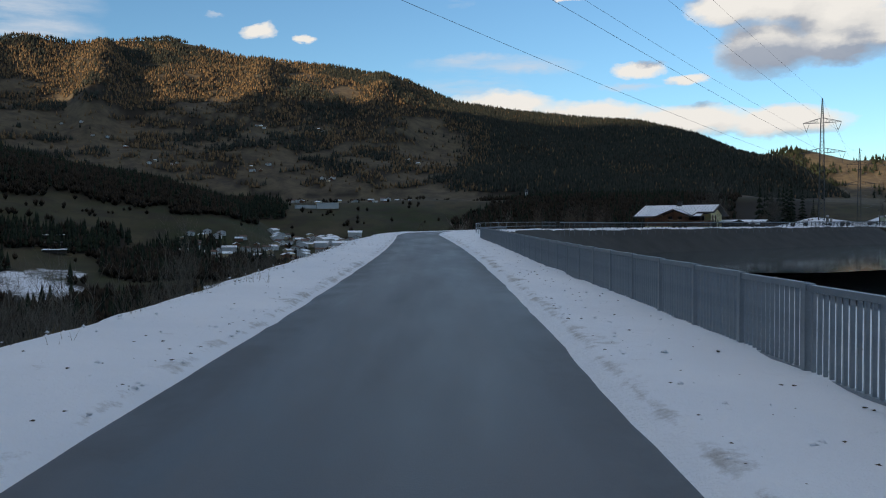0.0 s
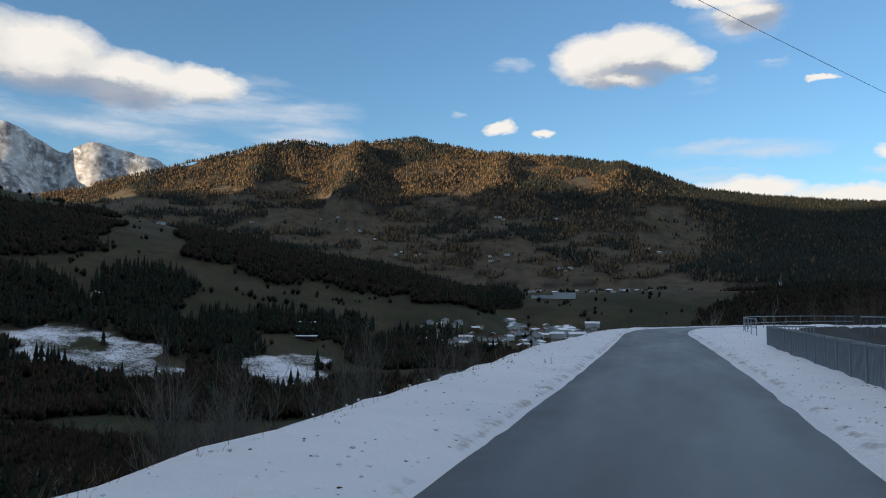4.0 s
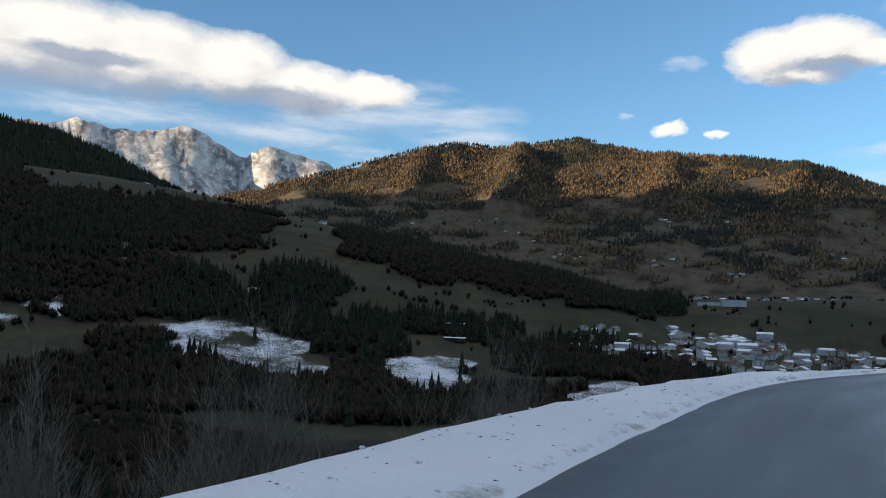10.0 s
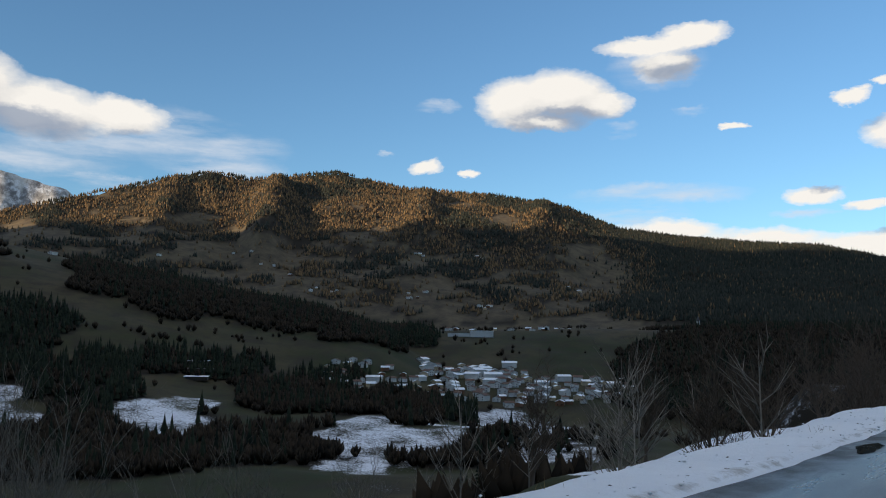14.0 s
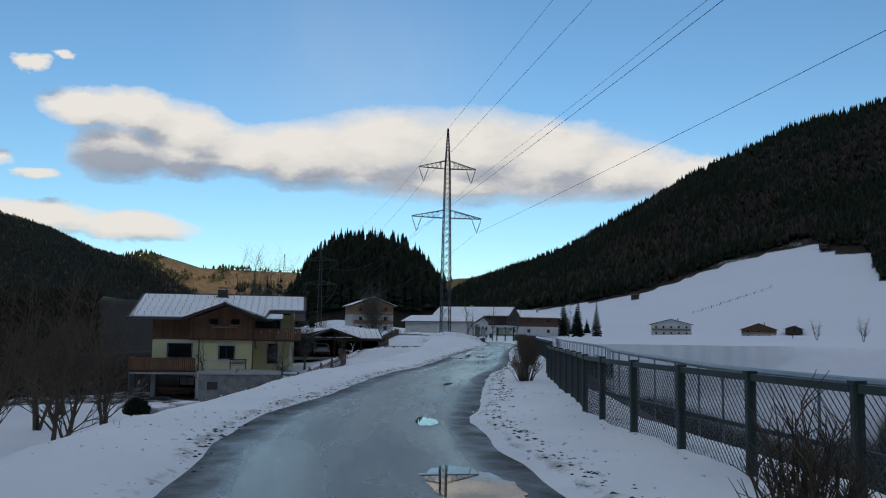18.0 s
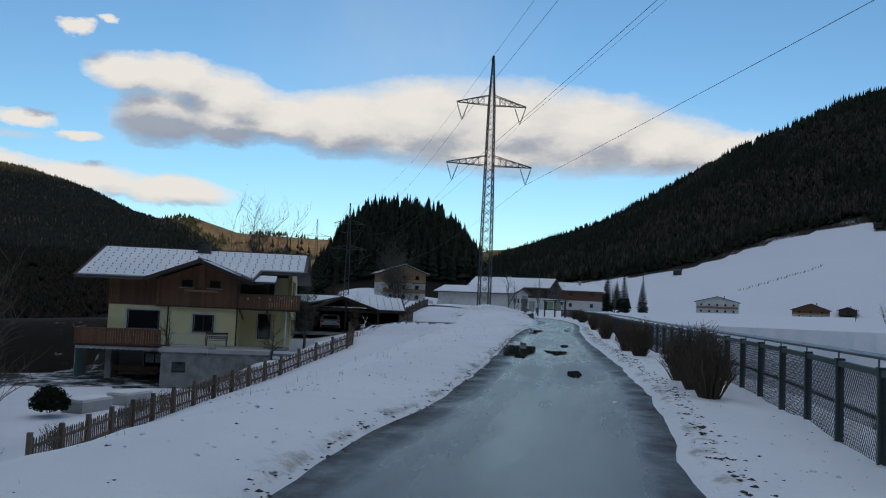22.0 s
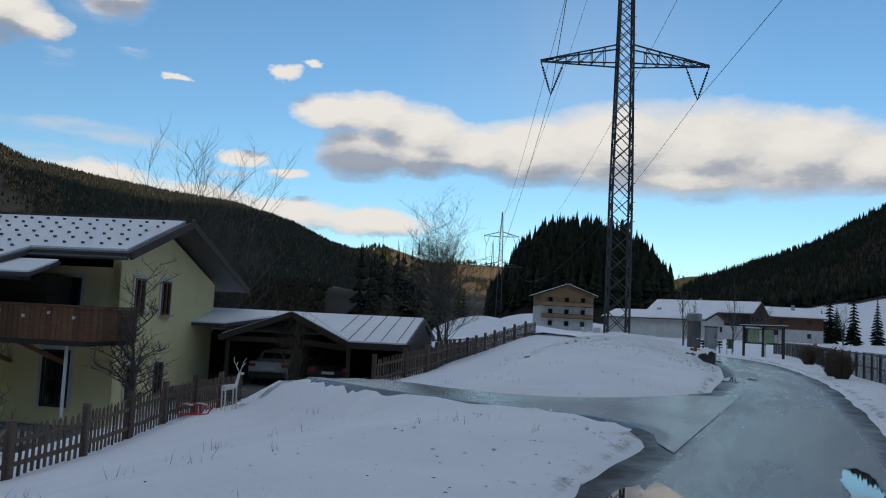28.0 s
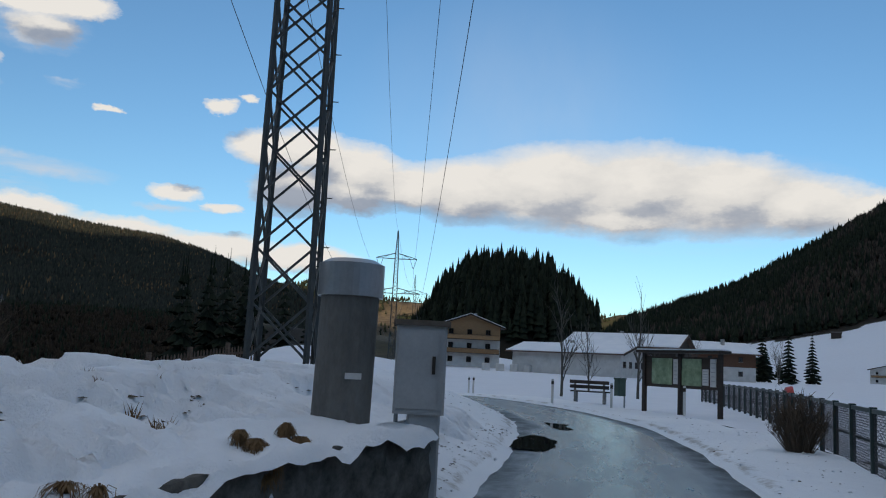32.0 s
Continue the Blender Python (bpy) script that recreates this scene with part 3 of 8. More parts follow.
def land(x, y):
    """Height of the natural ground, and its cover: snow, wood, rock."""
    dx, dy = x - EYE[0], y - EYE[1]
    r, az = np.hypot(dx, dy), np.degrees(np.arctan2(dx, dy))
    # valley floor, lower to the left of the road
    floor_l = np.interp(r, [0, 60, 110, 300, 900, 1050, 1200, 1450, 2000, 3000, 6000], [-8, -30, -44, -58, -70, -42, -8, 45, 70, 110, 150])
    floor_r = np.interp(r, [0, 150, 350, 600, 1000, 2000, 6000], [0, 0.6, 1.0, 2, 8, 40, 150])
    w = smooth(20, 36, az) * (1 - smooth(170, 180, az))
    w = np.maximum(w, 1 - smooth(-178, -165, az))
    z = floor_l * (1 - w) + floor_r * w
    z = z + fbm(x, y, 160, 4, 3) * smooth(120, 500, r) * (6 - 4.2 * w)
    kind = np.zeros_like(r)
    for k, (name, crest) in enumerate(CREST.items()):
        a, e, rc = (np.array(q, float) for q in zip(*crest))
        el, rr = np.interp(az, a, e), np.interp(az, a, rc)
        inside = smooth(a[0] - 9, a[0], az) * (1 - smooth(a[-1], a[-1] + 9, az))
        zc = EYE[2] + rr * np.tan(np.radians(el + {"main": 0.32, "rock": 0.45}.get(name, 0.0)))
        f = FOOT[name]
        t = np.clip((r - f) / (rr - f), 0, 1)
        shape = {"rock": t ** 1.3, "right": np.interp(t, [0, .25, .5, .75, 1], [0, .12, .34, .68, 1])}.get(name, t * (0.75 + 0.25 * t))
        back = np.maximum(r - rr, 0) * 0.35
        rough = {"rock": 90, "main": 52, "left": 30, "meadow": 16, "far": 30, "right": 18}[name]
        h = z + (zc - z) * shape - back + fbm(x, y, {"rock": 420}.get(name, 520), 6, 11 + k, 0.55 if name == "rock" else 0.48) * rough * np.sin(np.pi * np.clip(t, 0, 1)) ** 0.8 * (t > 0)
        if name == "rock":
            h = h + fbm(x, y, 150, 4, 78, 0.6) * 22 * smooth(0.7, 1.0, t)
            h = h - np.abs(fbm(x, y, 210, 4, 77)) * 90 * smooth(0.1, 0.5, t) * (1 - smooth(0.93, 1.0, t))
        h = np.where(inside > 0, z + (h - z) * inside, -999)
        up = (h > z) & (t > 0)
        z, kind = np.where(up, h, z), np.where(up & (t > 0.02), k + 1, kind)
    # spurs on the flank of the main mountain
    for sa, sw, up in ((-23.6, 1.3, 95), (-13.2, 1.1, 50), (-30.5, 1.0, 45), (-5, 1.0, 40)):
        z = z + np.where(kind == 1, up * np.exp(-((az - sa - (r - 2900) * 0.0012) / sw) ** 2) * smooth(2250, 2700, r) * (1 - smooth(3150, 3420, r)), 0)
    # wooded knoll, and a small snowy rise before it
    g = np.exp(-(((x - 376) / 52) ** 2 + ((y - 594) / 64) ** 2) ** 1.7)
    z = z + 50 * g
    z = z + 9 * np.exp(-(((x - 190) / 45) ** 2 + ((y - 420) / 60) ** 2)) + 3.0 * np.exp(-(((x - 92) / 16) ** 2 + ((y - 232) / 16) ** 2))
    # mountain across the valley behind, which keeps the sun off the place
    us = x * math.sin(radians(SUN_AZ)) + y * math.cos(radians(SUN_AZ))
    vs = -0.766 * x + 0.643 * y
    hb = np.interp(vs, [-6000, -2500, 0, 1600, 2300, 3000, 3700, 4640, 6000], [900, 1230, 1260, 1260, 1090, 920, 800, 650, 600]) + fbm(x, y, 500, 4, 41) * 45
    z = np.maximum(z, hb - np.abs(us - 2650) * np.where(us < 2650, 0.62, 0.4)) if BACK_RIDGE else z
    return z, kind, r, az


BACK_RIDGE = True
BASIN_OUT = [(112, 168), (126, 120), (112, 10), (60, -70), (8, -70)]


def rim(s):
    """How far right of the lane the basin begins."""
    return np.interp(s, [86, 100], [5.7, 3.95])


def basin_inside(x, y, s, d):
    """Metres inside the rim of the basin; below 0 outside it."""
    far = np.full_like(x, 1e9)
    pts = [(95, 178)] + BASIN_OUT
    for (ax, ay), (bx, by) in zip(pts[:-1], pts[1:]):
        n = np.array([by - ay, ax - bx]) / np.hypot(bx - ax, by - ay)
        far = np.minimum(far, (x - ax) * n[0] + (y - ay) * n[1])
    return np.where(s > 208, -1.0, np.minimum(-d - rim(s), far))


# the drive to the carport leaves the lane here and goes down to it
SIDE_NEAR = spline([(57.9, 149.7), (58.35, 150.6), (58.8, 151.7), (58.8, 152.9), (58.15, 154.3), (57.5, 156.4), (57.1, 159.6), (57.4, 163.5), (58.3, 168), (59.0, 172.5)], 0.4)
SIDE_FAR = spline([(65.9, 156.3), (64.5, 156.75), (62.7, 156.35), (61.2, 156.15), (60.1, 156.7), (59.45, 158.0), (59.25, 160.6), (59.8, 163.5), (60.7, 168), (61.5, 172.5)], 0.4)
SIDE_FAR = np.stack([np.interp(np.linspace(0, 1, len(SIDE_NEAR)), np.linspace(0, 1, len(SIDE_FAR)), SIDE_FAR[:, q]) for q in (0, 1)], 1)
SIDE = (SIDE_NEAR + SIDE_FAR) / 2
SIDE_Z = np.interp(np.linspace(0, 9, len(SIDE)), np.arange(10), [0.15, 0.15, 0.15, 0.14, 0.10, 0.0, -0.30, -0.62, -1.06, -1.38])
SIDE_RING = np.concatenate([SIDE_NEAR, SIDE_FAR[::-1]])


def side_out(x, y):
    """Metres outside the drive's outline; 0 on it."""
    x, y = np.asarray(x, float), np.asarray(y, float)
    far, inside = np.full_like(x, 1e9), np.zeros(x.shape, bool)
    for (ax, ay), (bx, by) in zip(SIDE_RING, np.roll(SIDE_RING, -1, axis=0)):
        t = np.clip(((x - ax) * (bx - ax) + (y - ay) * (by - ay)) / max((bx - ax) ** 2 + (by - ay) ** 2, 1e-9), 0, 1)
        far = np.minimum(far, np.hypot(x - ax - t * (bx - ax), y - ay - t * (by - ay)))
        inside ^= ((ay > y) != (by > y)) & (x < ax + (bx - ax) * (y - ay) / (by - ay if by != ay else 1e-9))
    return np.where(inside, 0.0, far)


def height(x, y):
    """Height of the made ground: road, banks and basin blended into the land."""
    x, y = np.asarray(x, float), np.asarray(y, float)
    z, kind, r, az = land(x, y)
    near = np.hypot(x - 30, y - 110) < 420
    if not np.any(near):
        return z, kind, r, az
    xs, ys = x[near], y[near]
    s, d = along(xs, ys)
    zn = z[near]
    rz = road_z(s)
    lb = rz + bank(s, np.maximum(d, 1.7))
    wl = smooth(45, 150, d)
    left = lb * (1 - wl) + zn * wl
    # level garden before the house, below the fence
    gw = smooth(16.5, 22.5, d) * smooth(135, 152, s) * (1 - smooth(180, 186, s)) * (1 - smooth(38, 55, d))
    left = left * (1 - gw) + (-5.15 - 0.012 * (165 - s)) * gw
    ins = basin_inside(xs, ys, s, d)
    right = np.where(ins > 0, np.maximum(-0.62 * ins, -6.5), 0.0) + rz * np.where(ins < 0, 1.0, 1 - smooth(0, 8, ins))
    wr = smooth(25, 120, np.where(ins > 0, 0, -d)) * (ins <= 0)
    right = right * (1 - wr) + np.where(ys > 60, zn, np.maximum(zn, 0.3)) * wr
    out = np.where(d > 0, left, right)
    out = np.where(np.abs(d) < 4.0, out - 0.06, out)
    lane = (np.abs(xs - 61.5) < 8) & (np.abs(ys - 162.5) < 14.5)
    if np.any(lane):
        q = np.hypot(xs[lane][:, None] - SIDE[None, :, 0], ys[lane][:, None] - SIDE[None, :, 1])
        f = (1 - smooth(0.1, 1.1, side_out(xs[lane], ys[lane]))) * smooth(1.2, 1.8, d[lane])
        out[lane] = out[lane] * (1 - f) + SIDE_Z[q.argmin(1)] * f
    w = 1 - smooth(150, 380, np.hypot(xs - 30, ys - 110))
    w = w * np.where((s > 218), 1 - smooth(8, 34, np.abs(d)) * smooth(218, 236, s), 1.0)
    out = np.where((ins > 0), out, out * w + zn * (1 - w))
    z = z.copy()
    z[near] = out
    return z, kind, r, az


def grid_mesh(name, X, Y, Z, mat, wrap=False):
    n, m = X.shape
    co = np.stack([X, Y, Z], -1).reshape(-1, 3)
    i, j = np.meshgrid(np.arange(n - 1), np.arange(m if wrap else m - 1), indexing="ij")
    k = (j + 1) % m
    quads = np.stack([i * m + j, i * m + k, (i + 1) * m + k, (i + 1) * m + j], -1).reshape(-1, 4)
    me = bpy.data.meshes.new(name)
    me.vertices.add(len(co))
    me.vertices.foreach_set("co", co.astype(np.float32).ravel())
    me.loops.add(quads.size)
    me.loops.foreach_set("vertex_index", quads.astype(np.int32).ravel())
    me.polygons.add(len(quads))
    me.polygons.foreach_set("loop_start", np.arange(0, quads.size, 4, dtype=np.int32))
    me.polygons.foreach_set("use_smooth", np.ones(len(quads), dtype=bool))
    me.update(calc_edges=True)
    me.validate()
    me.materials.append(mat)
    return new(name, me)


CENTRE = (28.0, 118.0)
# where the wood begins above the snowfield: bearing, distance
WOOD_EDGE = [40, 48.2, 52.5, 55.5, 57, 58.4, 60.5, 64, 65.8, 66.2, 68.7, 69.6, 72.9, 79.5, 95], [700, 864, 802, 812, 818, 838, 858, 876, 884, 842, 836, 722, 712, 720, 720]


def snow_cover(x, y, z, kind, r, az):
    """1 where snow lies."""
    s, d = along(np.clip(x, -400, 500), np.clip(y, -300, 600))
    local = np.hypot(x - 40, y - 130) < 480
    c = np.zeros_like(x)
    gard = (d > -8) * smooth(120, 138, s + fbm(x, y, 14, 3, 51) * 10) * (1 - smooth(np.interp(s, [180, 195], [45, 15]), np.interp(s, [180, 195], [85, 24]), d + fbm(x, y, 25, 3, 52) * np.interp(s, [180, 195], [22, 3])))
    c = np.where(local, np.where((d < 5.5) & ((az > 34) | (s < 225)), 1.0, np.maximum(gard, 0.26 - smooth(5.5, 9, d) * 0.1)), c)
    c = np.where((az > np.interp(r, [110, 150, 200, 300], [41, 37, 33.5, 30])) & (az < 175) & (r < 1180), 1.0, c)
    top = np.interp(az, *WOOD_EDGE)
    c = np.where((az > 30) & (r > top), 1.0 - smooth(0, 60, r - top) * 0.85, c)
    for px_, py_, rad, k in PATCHES:
        c = np.maximum(c, np.minimum(0.50, 0.90 * k * (1 - smooth(rad * 0.55, rad * 1.15, np.hypot(x - px_, (y - py_) * 0.8) + fbm(x, y, 60, 3, 5) * rad * 0.3)) * (1 + 0.4 * fbm(x, y, 42, 4, 6, 0.7))))
    g = ((x - 381) / 80) ** 2 + ((y - 592) / 95) ** 2
    c = np.where(g < 1, 0.15, c)
    c = np.where(kind == 2, 0.42, c)
    return c


# snowy clearings down in the valley: place, radius, how closed the snow is
PATCHES = [(-500, 615, 75, 0.66), (-550, 640, 60, 0.62), (-440, 600, 50, 0.6), (-360, 725, 45, 0.62), (-320, 660, 40, 0.58), (-150, 590, 55, 0.56), (-165, 660, 70, 0.66), (-155, 740, 60, 0.62),
           (-105, 890, 60, 0.68), (-110, 950, 60, 0.7), (-70, 950, 55, 0.66), (-30, 850, 55, 0.66), (-20, 760, 50, 0.6), (-700, 560, 60, 0.5), (-40, 660, 50, 0.58)]


# woods of the near side of the valley: bearing, height above the horizon, half sizes in degrees
WOODS_BROWN = [(-50, 5.7, 9.5, 1.35), (-46, 4.4, 5, 0.8), (-62, 6.5, 7, 2.6), (-32, 4.9, 4.2, 1.4), (-27.5, 4.4, 5.2, 2.1), (-22.5, 3.3, 5, 2.1), (-18.5, 2.2, 4, 1.5), (-16.3, 1.6, 2, 0.8),
               (-52, 1.4, 8, 2.4), (-22, -2.8, 3.4, 1.2), (4.5, -1.0, 5.0, 1.5), (11, -1.6, 7, 1.5), (-50, -2.6, 4, 0.9), (-15, -3.6, 5, 0.9), (-46, -5.4, 16, 1.9), (-32, -6.4, 12, 1.7), (-20, -6.2, 8, 1.2), (-8, -6.4, 8, 1.0), (-28, -4.3, 2.0, 0.5), (12, 0.2, 12, 2.2), (22, -0.3, 7, 2.4), (14, -3, 12, 2.0)]
WOODS_DARK = [(-14.0, 1.0, 2.1, 0.5), (-54, 3.4, 6, 1.6), (-47, 1.0, 4.5, 2.0), (-38.6, 1.0, 3.4, 1.9), (-30.5, -0.7, 4.4, 0.75), (-26, -1.2, 2.2, 0.8), (-37, -1.8, 4.6, 1.3), (-33.4, -3.5, 2.6, 1.0),
              (-47, -3.2, 2.6, 1.0), (-20, -1.8, 2.4, 0.8), (-32, 5.9, 1.8, 0.5), (-24, 5.3, 1.6, 0.5), (-44, -0.6, 3, 0.9), (-9, -4.0, 2.6, 0.5), (2.5, -2.6, 3, 0.8)]


def in_woods(x, y, z, r, az, woods):
    """Above 0 inside one of the woods, whose edges are ragged."""
    el = np.degrees(np.arctan2(z - EYE[2], np.maximum(r, 1)))
    a, e = az + fbm(x, y, 90, 3, 24) * 1.0, el + fbm(x, y, 70, 3, 25) * 0.35
    best = np.full_like(x, -9.0)
    for wa, we, ha, he in woods:
        best = np.maximum(best, 1 - np.hypot((a - wa) / ha, (e - we) / he))
    return best


def wood_cover(x, y, z, kind, r, az):
    n = fbm(x, y, 330, 5, 21) + 0.35 * fbm(x, y, 70, 3, 22)
    el = np.degrees(np.arctan2(z - EYE[2], np.maximum(r, 1)))
    strips = fbm(az * 22 + 900, el * 130, 46, 4, 23, 0.55)
    w = np.zeros_like(x)
    w = np.where(kind == 1, smooth(-0.12, 0.12, 0.8 * strips + 0.35 * n + np.interp(el, [1.5, 3, 6, 7.6, 8.8, 12], [-0.3, -0.1, -0.12, 0.1, 0.5, 0.75]) + smooth(0, 5, az) * 2.2), w)
    w = np.where(kind == 3, 0.95, w)
    near = np.maximum(in_woods(x, y, z, r, az, WOODS_BROWN), in_woods(x, y, z, r, az, WOODS_DARK))
    w = np.where((kind == 4) | ((kind == 0) & (r > 380) & (az < 25)), smooth(-0.05, 0.1, near), w)
    w = np.where(kind == 5, smooth(-0.1, 0.2, n + 0.2), w)
    top = np.interp(az, *WOOD_EDGE)
    w = np.where((kind == 6), smooth(0, 25, r - top), w)
    w = np.where((kind == 0) & (r > 90) & (r <= 380) & (az < 30), smooth(0.0, 0.25, n + 0.45), w)
    g = ((x - 381) / 80) ** 2 + ((y - 592) / 95) ** 2
    w = np.where(g < 1, 1.0, w)
    return w


def build_ground():
    rr = np.concatenate([np.arange(0, 130, 1.15), 130 * 1.0175 ** np.arange(0, 232)])
    th = np.linspace(0, 2 * np.pi, 840, endpoint=False)
    R, T = np.meshgrid(rr, th, indexing="ij")
    X, Y = CENTRE[0] + R * np.sin(T), CENTRE[1] + R * np.cos(T)
    Z, kind, r, az = height(X, Y)
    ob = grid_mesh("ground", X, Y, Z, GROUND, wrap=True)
    snow = snow_cover(X, Y, Z, kind, r, az)
    wood = wood_cover(X, Y, Z, kind, r, az)
    wood = np.where((snow > 0.42) & (az < 15) & (r > 420), np.minimum(wood, 0.55), wood)
    snow = np.where(wood > 0.6, np.minimum(snow, 0.38), snow)
    sb, db = along(np.clip(X, -400, 500), np.clip(Y, -300, 600))
    inb = (basin_inside(X, Y, sb, db) > 0.6) & (R < 260)
    wood = np.where(inb, 1.0, wood)
    snow = np.where(inb, np.where(-db > rim(sb) + 12, 0.95, -0.6), snow)
    rock = (kind == 2).astype(float)
    # distance mask of the haze put into the meadow colour
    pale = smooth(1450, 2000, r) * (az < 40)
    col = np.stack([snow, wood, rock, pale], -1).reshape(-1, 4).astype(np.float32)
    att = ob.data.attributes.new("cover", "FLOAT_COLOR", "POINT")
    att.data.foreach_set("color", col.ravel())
    tagged(ob, "winter valley land with meadows, woods, snow and mountains", "ground", kind="structure")


build_ground()


def ribbon(name, s_from, s_to, offsets, mat, rise, step=1, wobble=None):
    """A strip along the road: offsets to the left and heights over the road."""
    k = np.where((S0 >= s_from) & (S0 <= s_to))[0][::step]
    offs = np.array(offsets, float)
    X = LINE[k, 0][:, None] + LEFT[k, 0][:, None] * offs
    Y = LINE[k, 1][:, None] + LEFT[k, 1][:, None] * offs
    if wobble is not None:
        dd = wobble(X, Y)
        X, Y = X + LEFT[k, 0][:, None] * dd, Y + LEFT[k, 1][:, None] * dd
    Z = rise(S0[k][:, None] + 0 * offs, offs[None, :] + 0 * X, X, Y)
    ob = grid_mesh(name, X, Y, Z, mat)
    att = ob.data.attributes.new("across", "FLOAT", "POINT")
    att.data.foreach_set("value", (offs[None, :] + 0 * X).astype(np.float32).ravel())
    att = ob.data.attributes.new("station", "FLOAT", "POINT")
    att.data.foreach_set("value", (S0[k][:, None] + 0 * X).astype(np.float32).ravel())
    return ob


road = ribbon("road", -30, 262, np.linspace(-HALF - 0.35, HALF + 0.35, 13), ASPHALT, lambda s, d, x, y: road_z(s) + 0.012 * np.cos(d * 0.9))
tagged(road, "narrow grey wet asphalt lane with damp patches", "road", kind="structure")

# ---- helpers for things ----
class Soup:
    """Vertices and faces of one mesh, gathered piece by piece."""

    def __init__(self):
        self.v, self.f = [], []

    def add(self, verts, faces):
        n = len(self.v)
        self.v += [tuple(p) for p in verts]
        self.f += [tuple(i + n for i in f) for f in faces]
        return self

    def box(self, c, size, rz=0.0, tilt=None, bevel=0.0):
        hx, hy, hz = (q / 2 for q in size)
        m = Matrix.Translation(c) @ Matrix.Rotation(rz, 4, "Z")
        if tilt:
            m = m @ Matrix.Rotation(tilt[1], 4, tilt[0])
        if bevel:
            b = min(bevel, hx * 0.8, hy * 0.8)
            ring = [(-hx + b, -hy), (hx - b, -hy), (hx, -hy + b), (hx, hy - b), (hx - b, hy), (-hx + b, hy), (-hx, hy - b), (-hx, -hy + b)]
            v = [m @ Vector((x, y, z)) for z in (-hz, hz) for x, y in ring]
            return self.add(v, [(i, (i + 1) % 8, 8 + (i + 1) % 8, 8 + i) for i in range(8)] + [tuple(range(7, -1, -1)), tuple(range(8, 16))])
        v = [m @ Vector((x, y, z)) for x, y, z in ((-hx, -hy, -hz), (hx, -hy, -hz), (hx, hy, -hz), (-hx, hy, -hz), (-hx, -hy, hz), (hx, -hy, hz), (hx, hy, hz), (-hx, hy, hz))]
        return self.add(v, [(0, 3, 2, 1), (4, 5, 6, 7), (0, 1, 5, 4), (1, 2, 6, 5), (2, 3, 7, 6), (3, 0, 4, 7)])

    def tube(self, a, b, r0, r1=None, n=6, caps=True):
        r1 = r0 if r1 is None else r1
        a, b = Vector(a), Vector(b)
        q = (b - a).to_track_quat("Z", "Y")
        k = len(self.v)
        for p, r in ((a, r0), (b, r1)):
            for i in range(n):
                t = 2 * math.pi * i / n
                self.v.append(tuple(p + q @ Vector((r * math.cos(t), r * math.sin(t), 0))))
        self.f += [(k + i, k + (i + 1) % n, k + n + (i + 1) % n, k + n + i) for i in range(n)]
        if caps:
            self.f += [tuple(k + i for i in range(n - 1, -1, -1)), tuple(k + n + i for i in range(n))]
        return self

    def bar(self, a, b, w, h=None):
        """A square bar from a to b."""
        a, b = Vector(a), Vector(b)
        h = w if h is None else h
        q = (b - a).to_track_quat("Z", "Y")
        v = [p + q @ Vector((x * w / 2, y * h / 2, 0)) for p in (a, b) for x, y in ((-1, -1), (1, -1), (1, 1), (-1, 1))]
        return self.add(v, [(0, 1, 5, 4), (1, 2, 6, 5), (2, 3, 7, 6), (3, 0, 4, 7), (3, 2, 1, 0), (4, 5, 6, 7)])

    def prism(self, outline, z_of, thick):
        """A sheet over a plan outline, its underside at z_of(x, y)."""
        n = len(outline)
        v = [(x, y, z_of(x, y)) for x, y in outline] + [(x, y, z_of(x, y) + thick) for x, y in outline]
        return self.add(v, [tuple(range(n - 1, -1, -1)), tuple(range(n, 2 * n))] + [(i, (i + 1) % n, n + (i + 1) % n, n + i) for i in range(n)])

    def wall(self, outline, y0, y1):
        """A wall standing in the xz plane between y0 and y1."""
        n = len(outline)
        v = [(x, y0, z) for x, z in outline] + [(x, y1, z) for x, z in outline]
        return self.add(v, [tuple(range(n)), tuple(range(2 * n - 1, n - 1, -1))] + [(i, n + i, n + (i + 1) % n, (i + 1) % n) for i in range(n)])

    def mesh(self, name, mat):
        me = bpy.data.meshes.new(name)
        me.from_pydata(self.v, [], self.f)
        me.materials.append(mat)
        return me


def part(name, soup, mat, parent, label=""):
    ob = new(name, soup.mesh(name, mat) if isinstance(soup, Soup) else soup)
    ob.parent = parent
    return tagged(ob, label) if label else ob


def thing(name, place_, label, category, group="", kind=""):
    ob = new(name)
    ob.empty_display_size = 0.3
    ob.matrix_world = place_ if isinstance(place_, Matrix) else Matrix.Translation(place_)
    return tagged(ob, label, category, group, kind)


def ground_z(x, y):
    return float(height(np.array([float(x)]), np.array([float(y)]))[0][0])


def road_point(s, d):
    k = int(np.clip(round((s + 30) * 2), 0, len(LINE) - 1))
    return float(LINE[k, 0] + LEFT[k, 0] * d), float(LINE[k, 1] + LEFT[k, 1] * d), float(math.atan2(TANG[k, 1], TANG[k, 0]))


# ---- snow verges, kerb strip, basin ----
def on_side_road(x, y, wide):
    return 1 - smooth(0.02 * wide, 0.3 * wide, side_out(x, y))


def verge_left(s, d, x, y):
    z = height(x, y)[0] - 0.2 * on_side_road(x, y, 1.0)
    t = np.clip((d - HALF + 0.17) / 0.34, 0, 1)
    lump = (fbm(x, y, 0.9, 3, 8) * 0.035 + fbm(x, y, 3.1, 2, 9) * 0.04) * np.clip((d - 1.7) / 0.5, 0, 1)
    return z + 0.05 + t * (0.08 + lump) - (1 - t) * 0.08


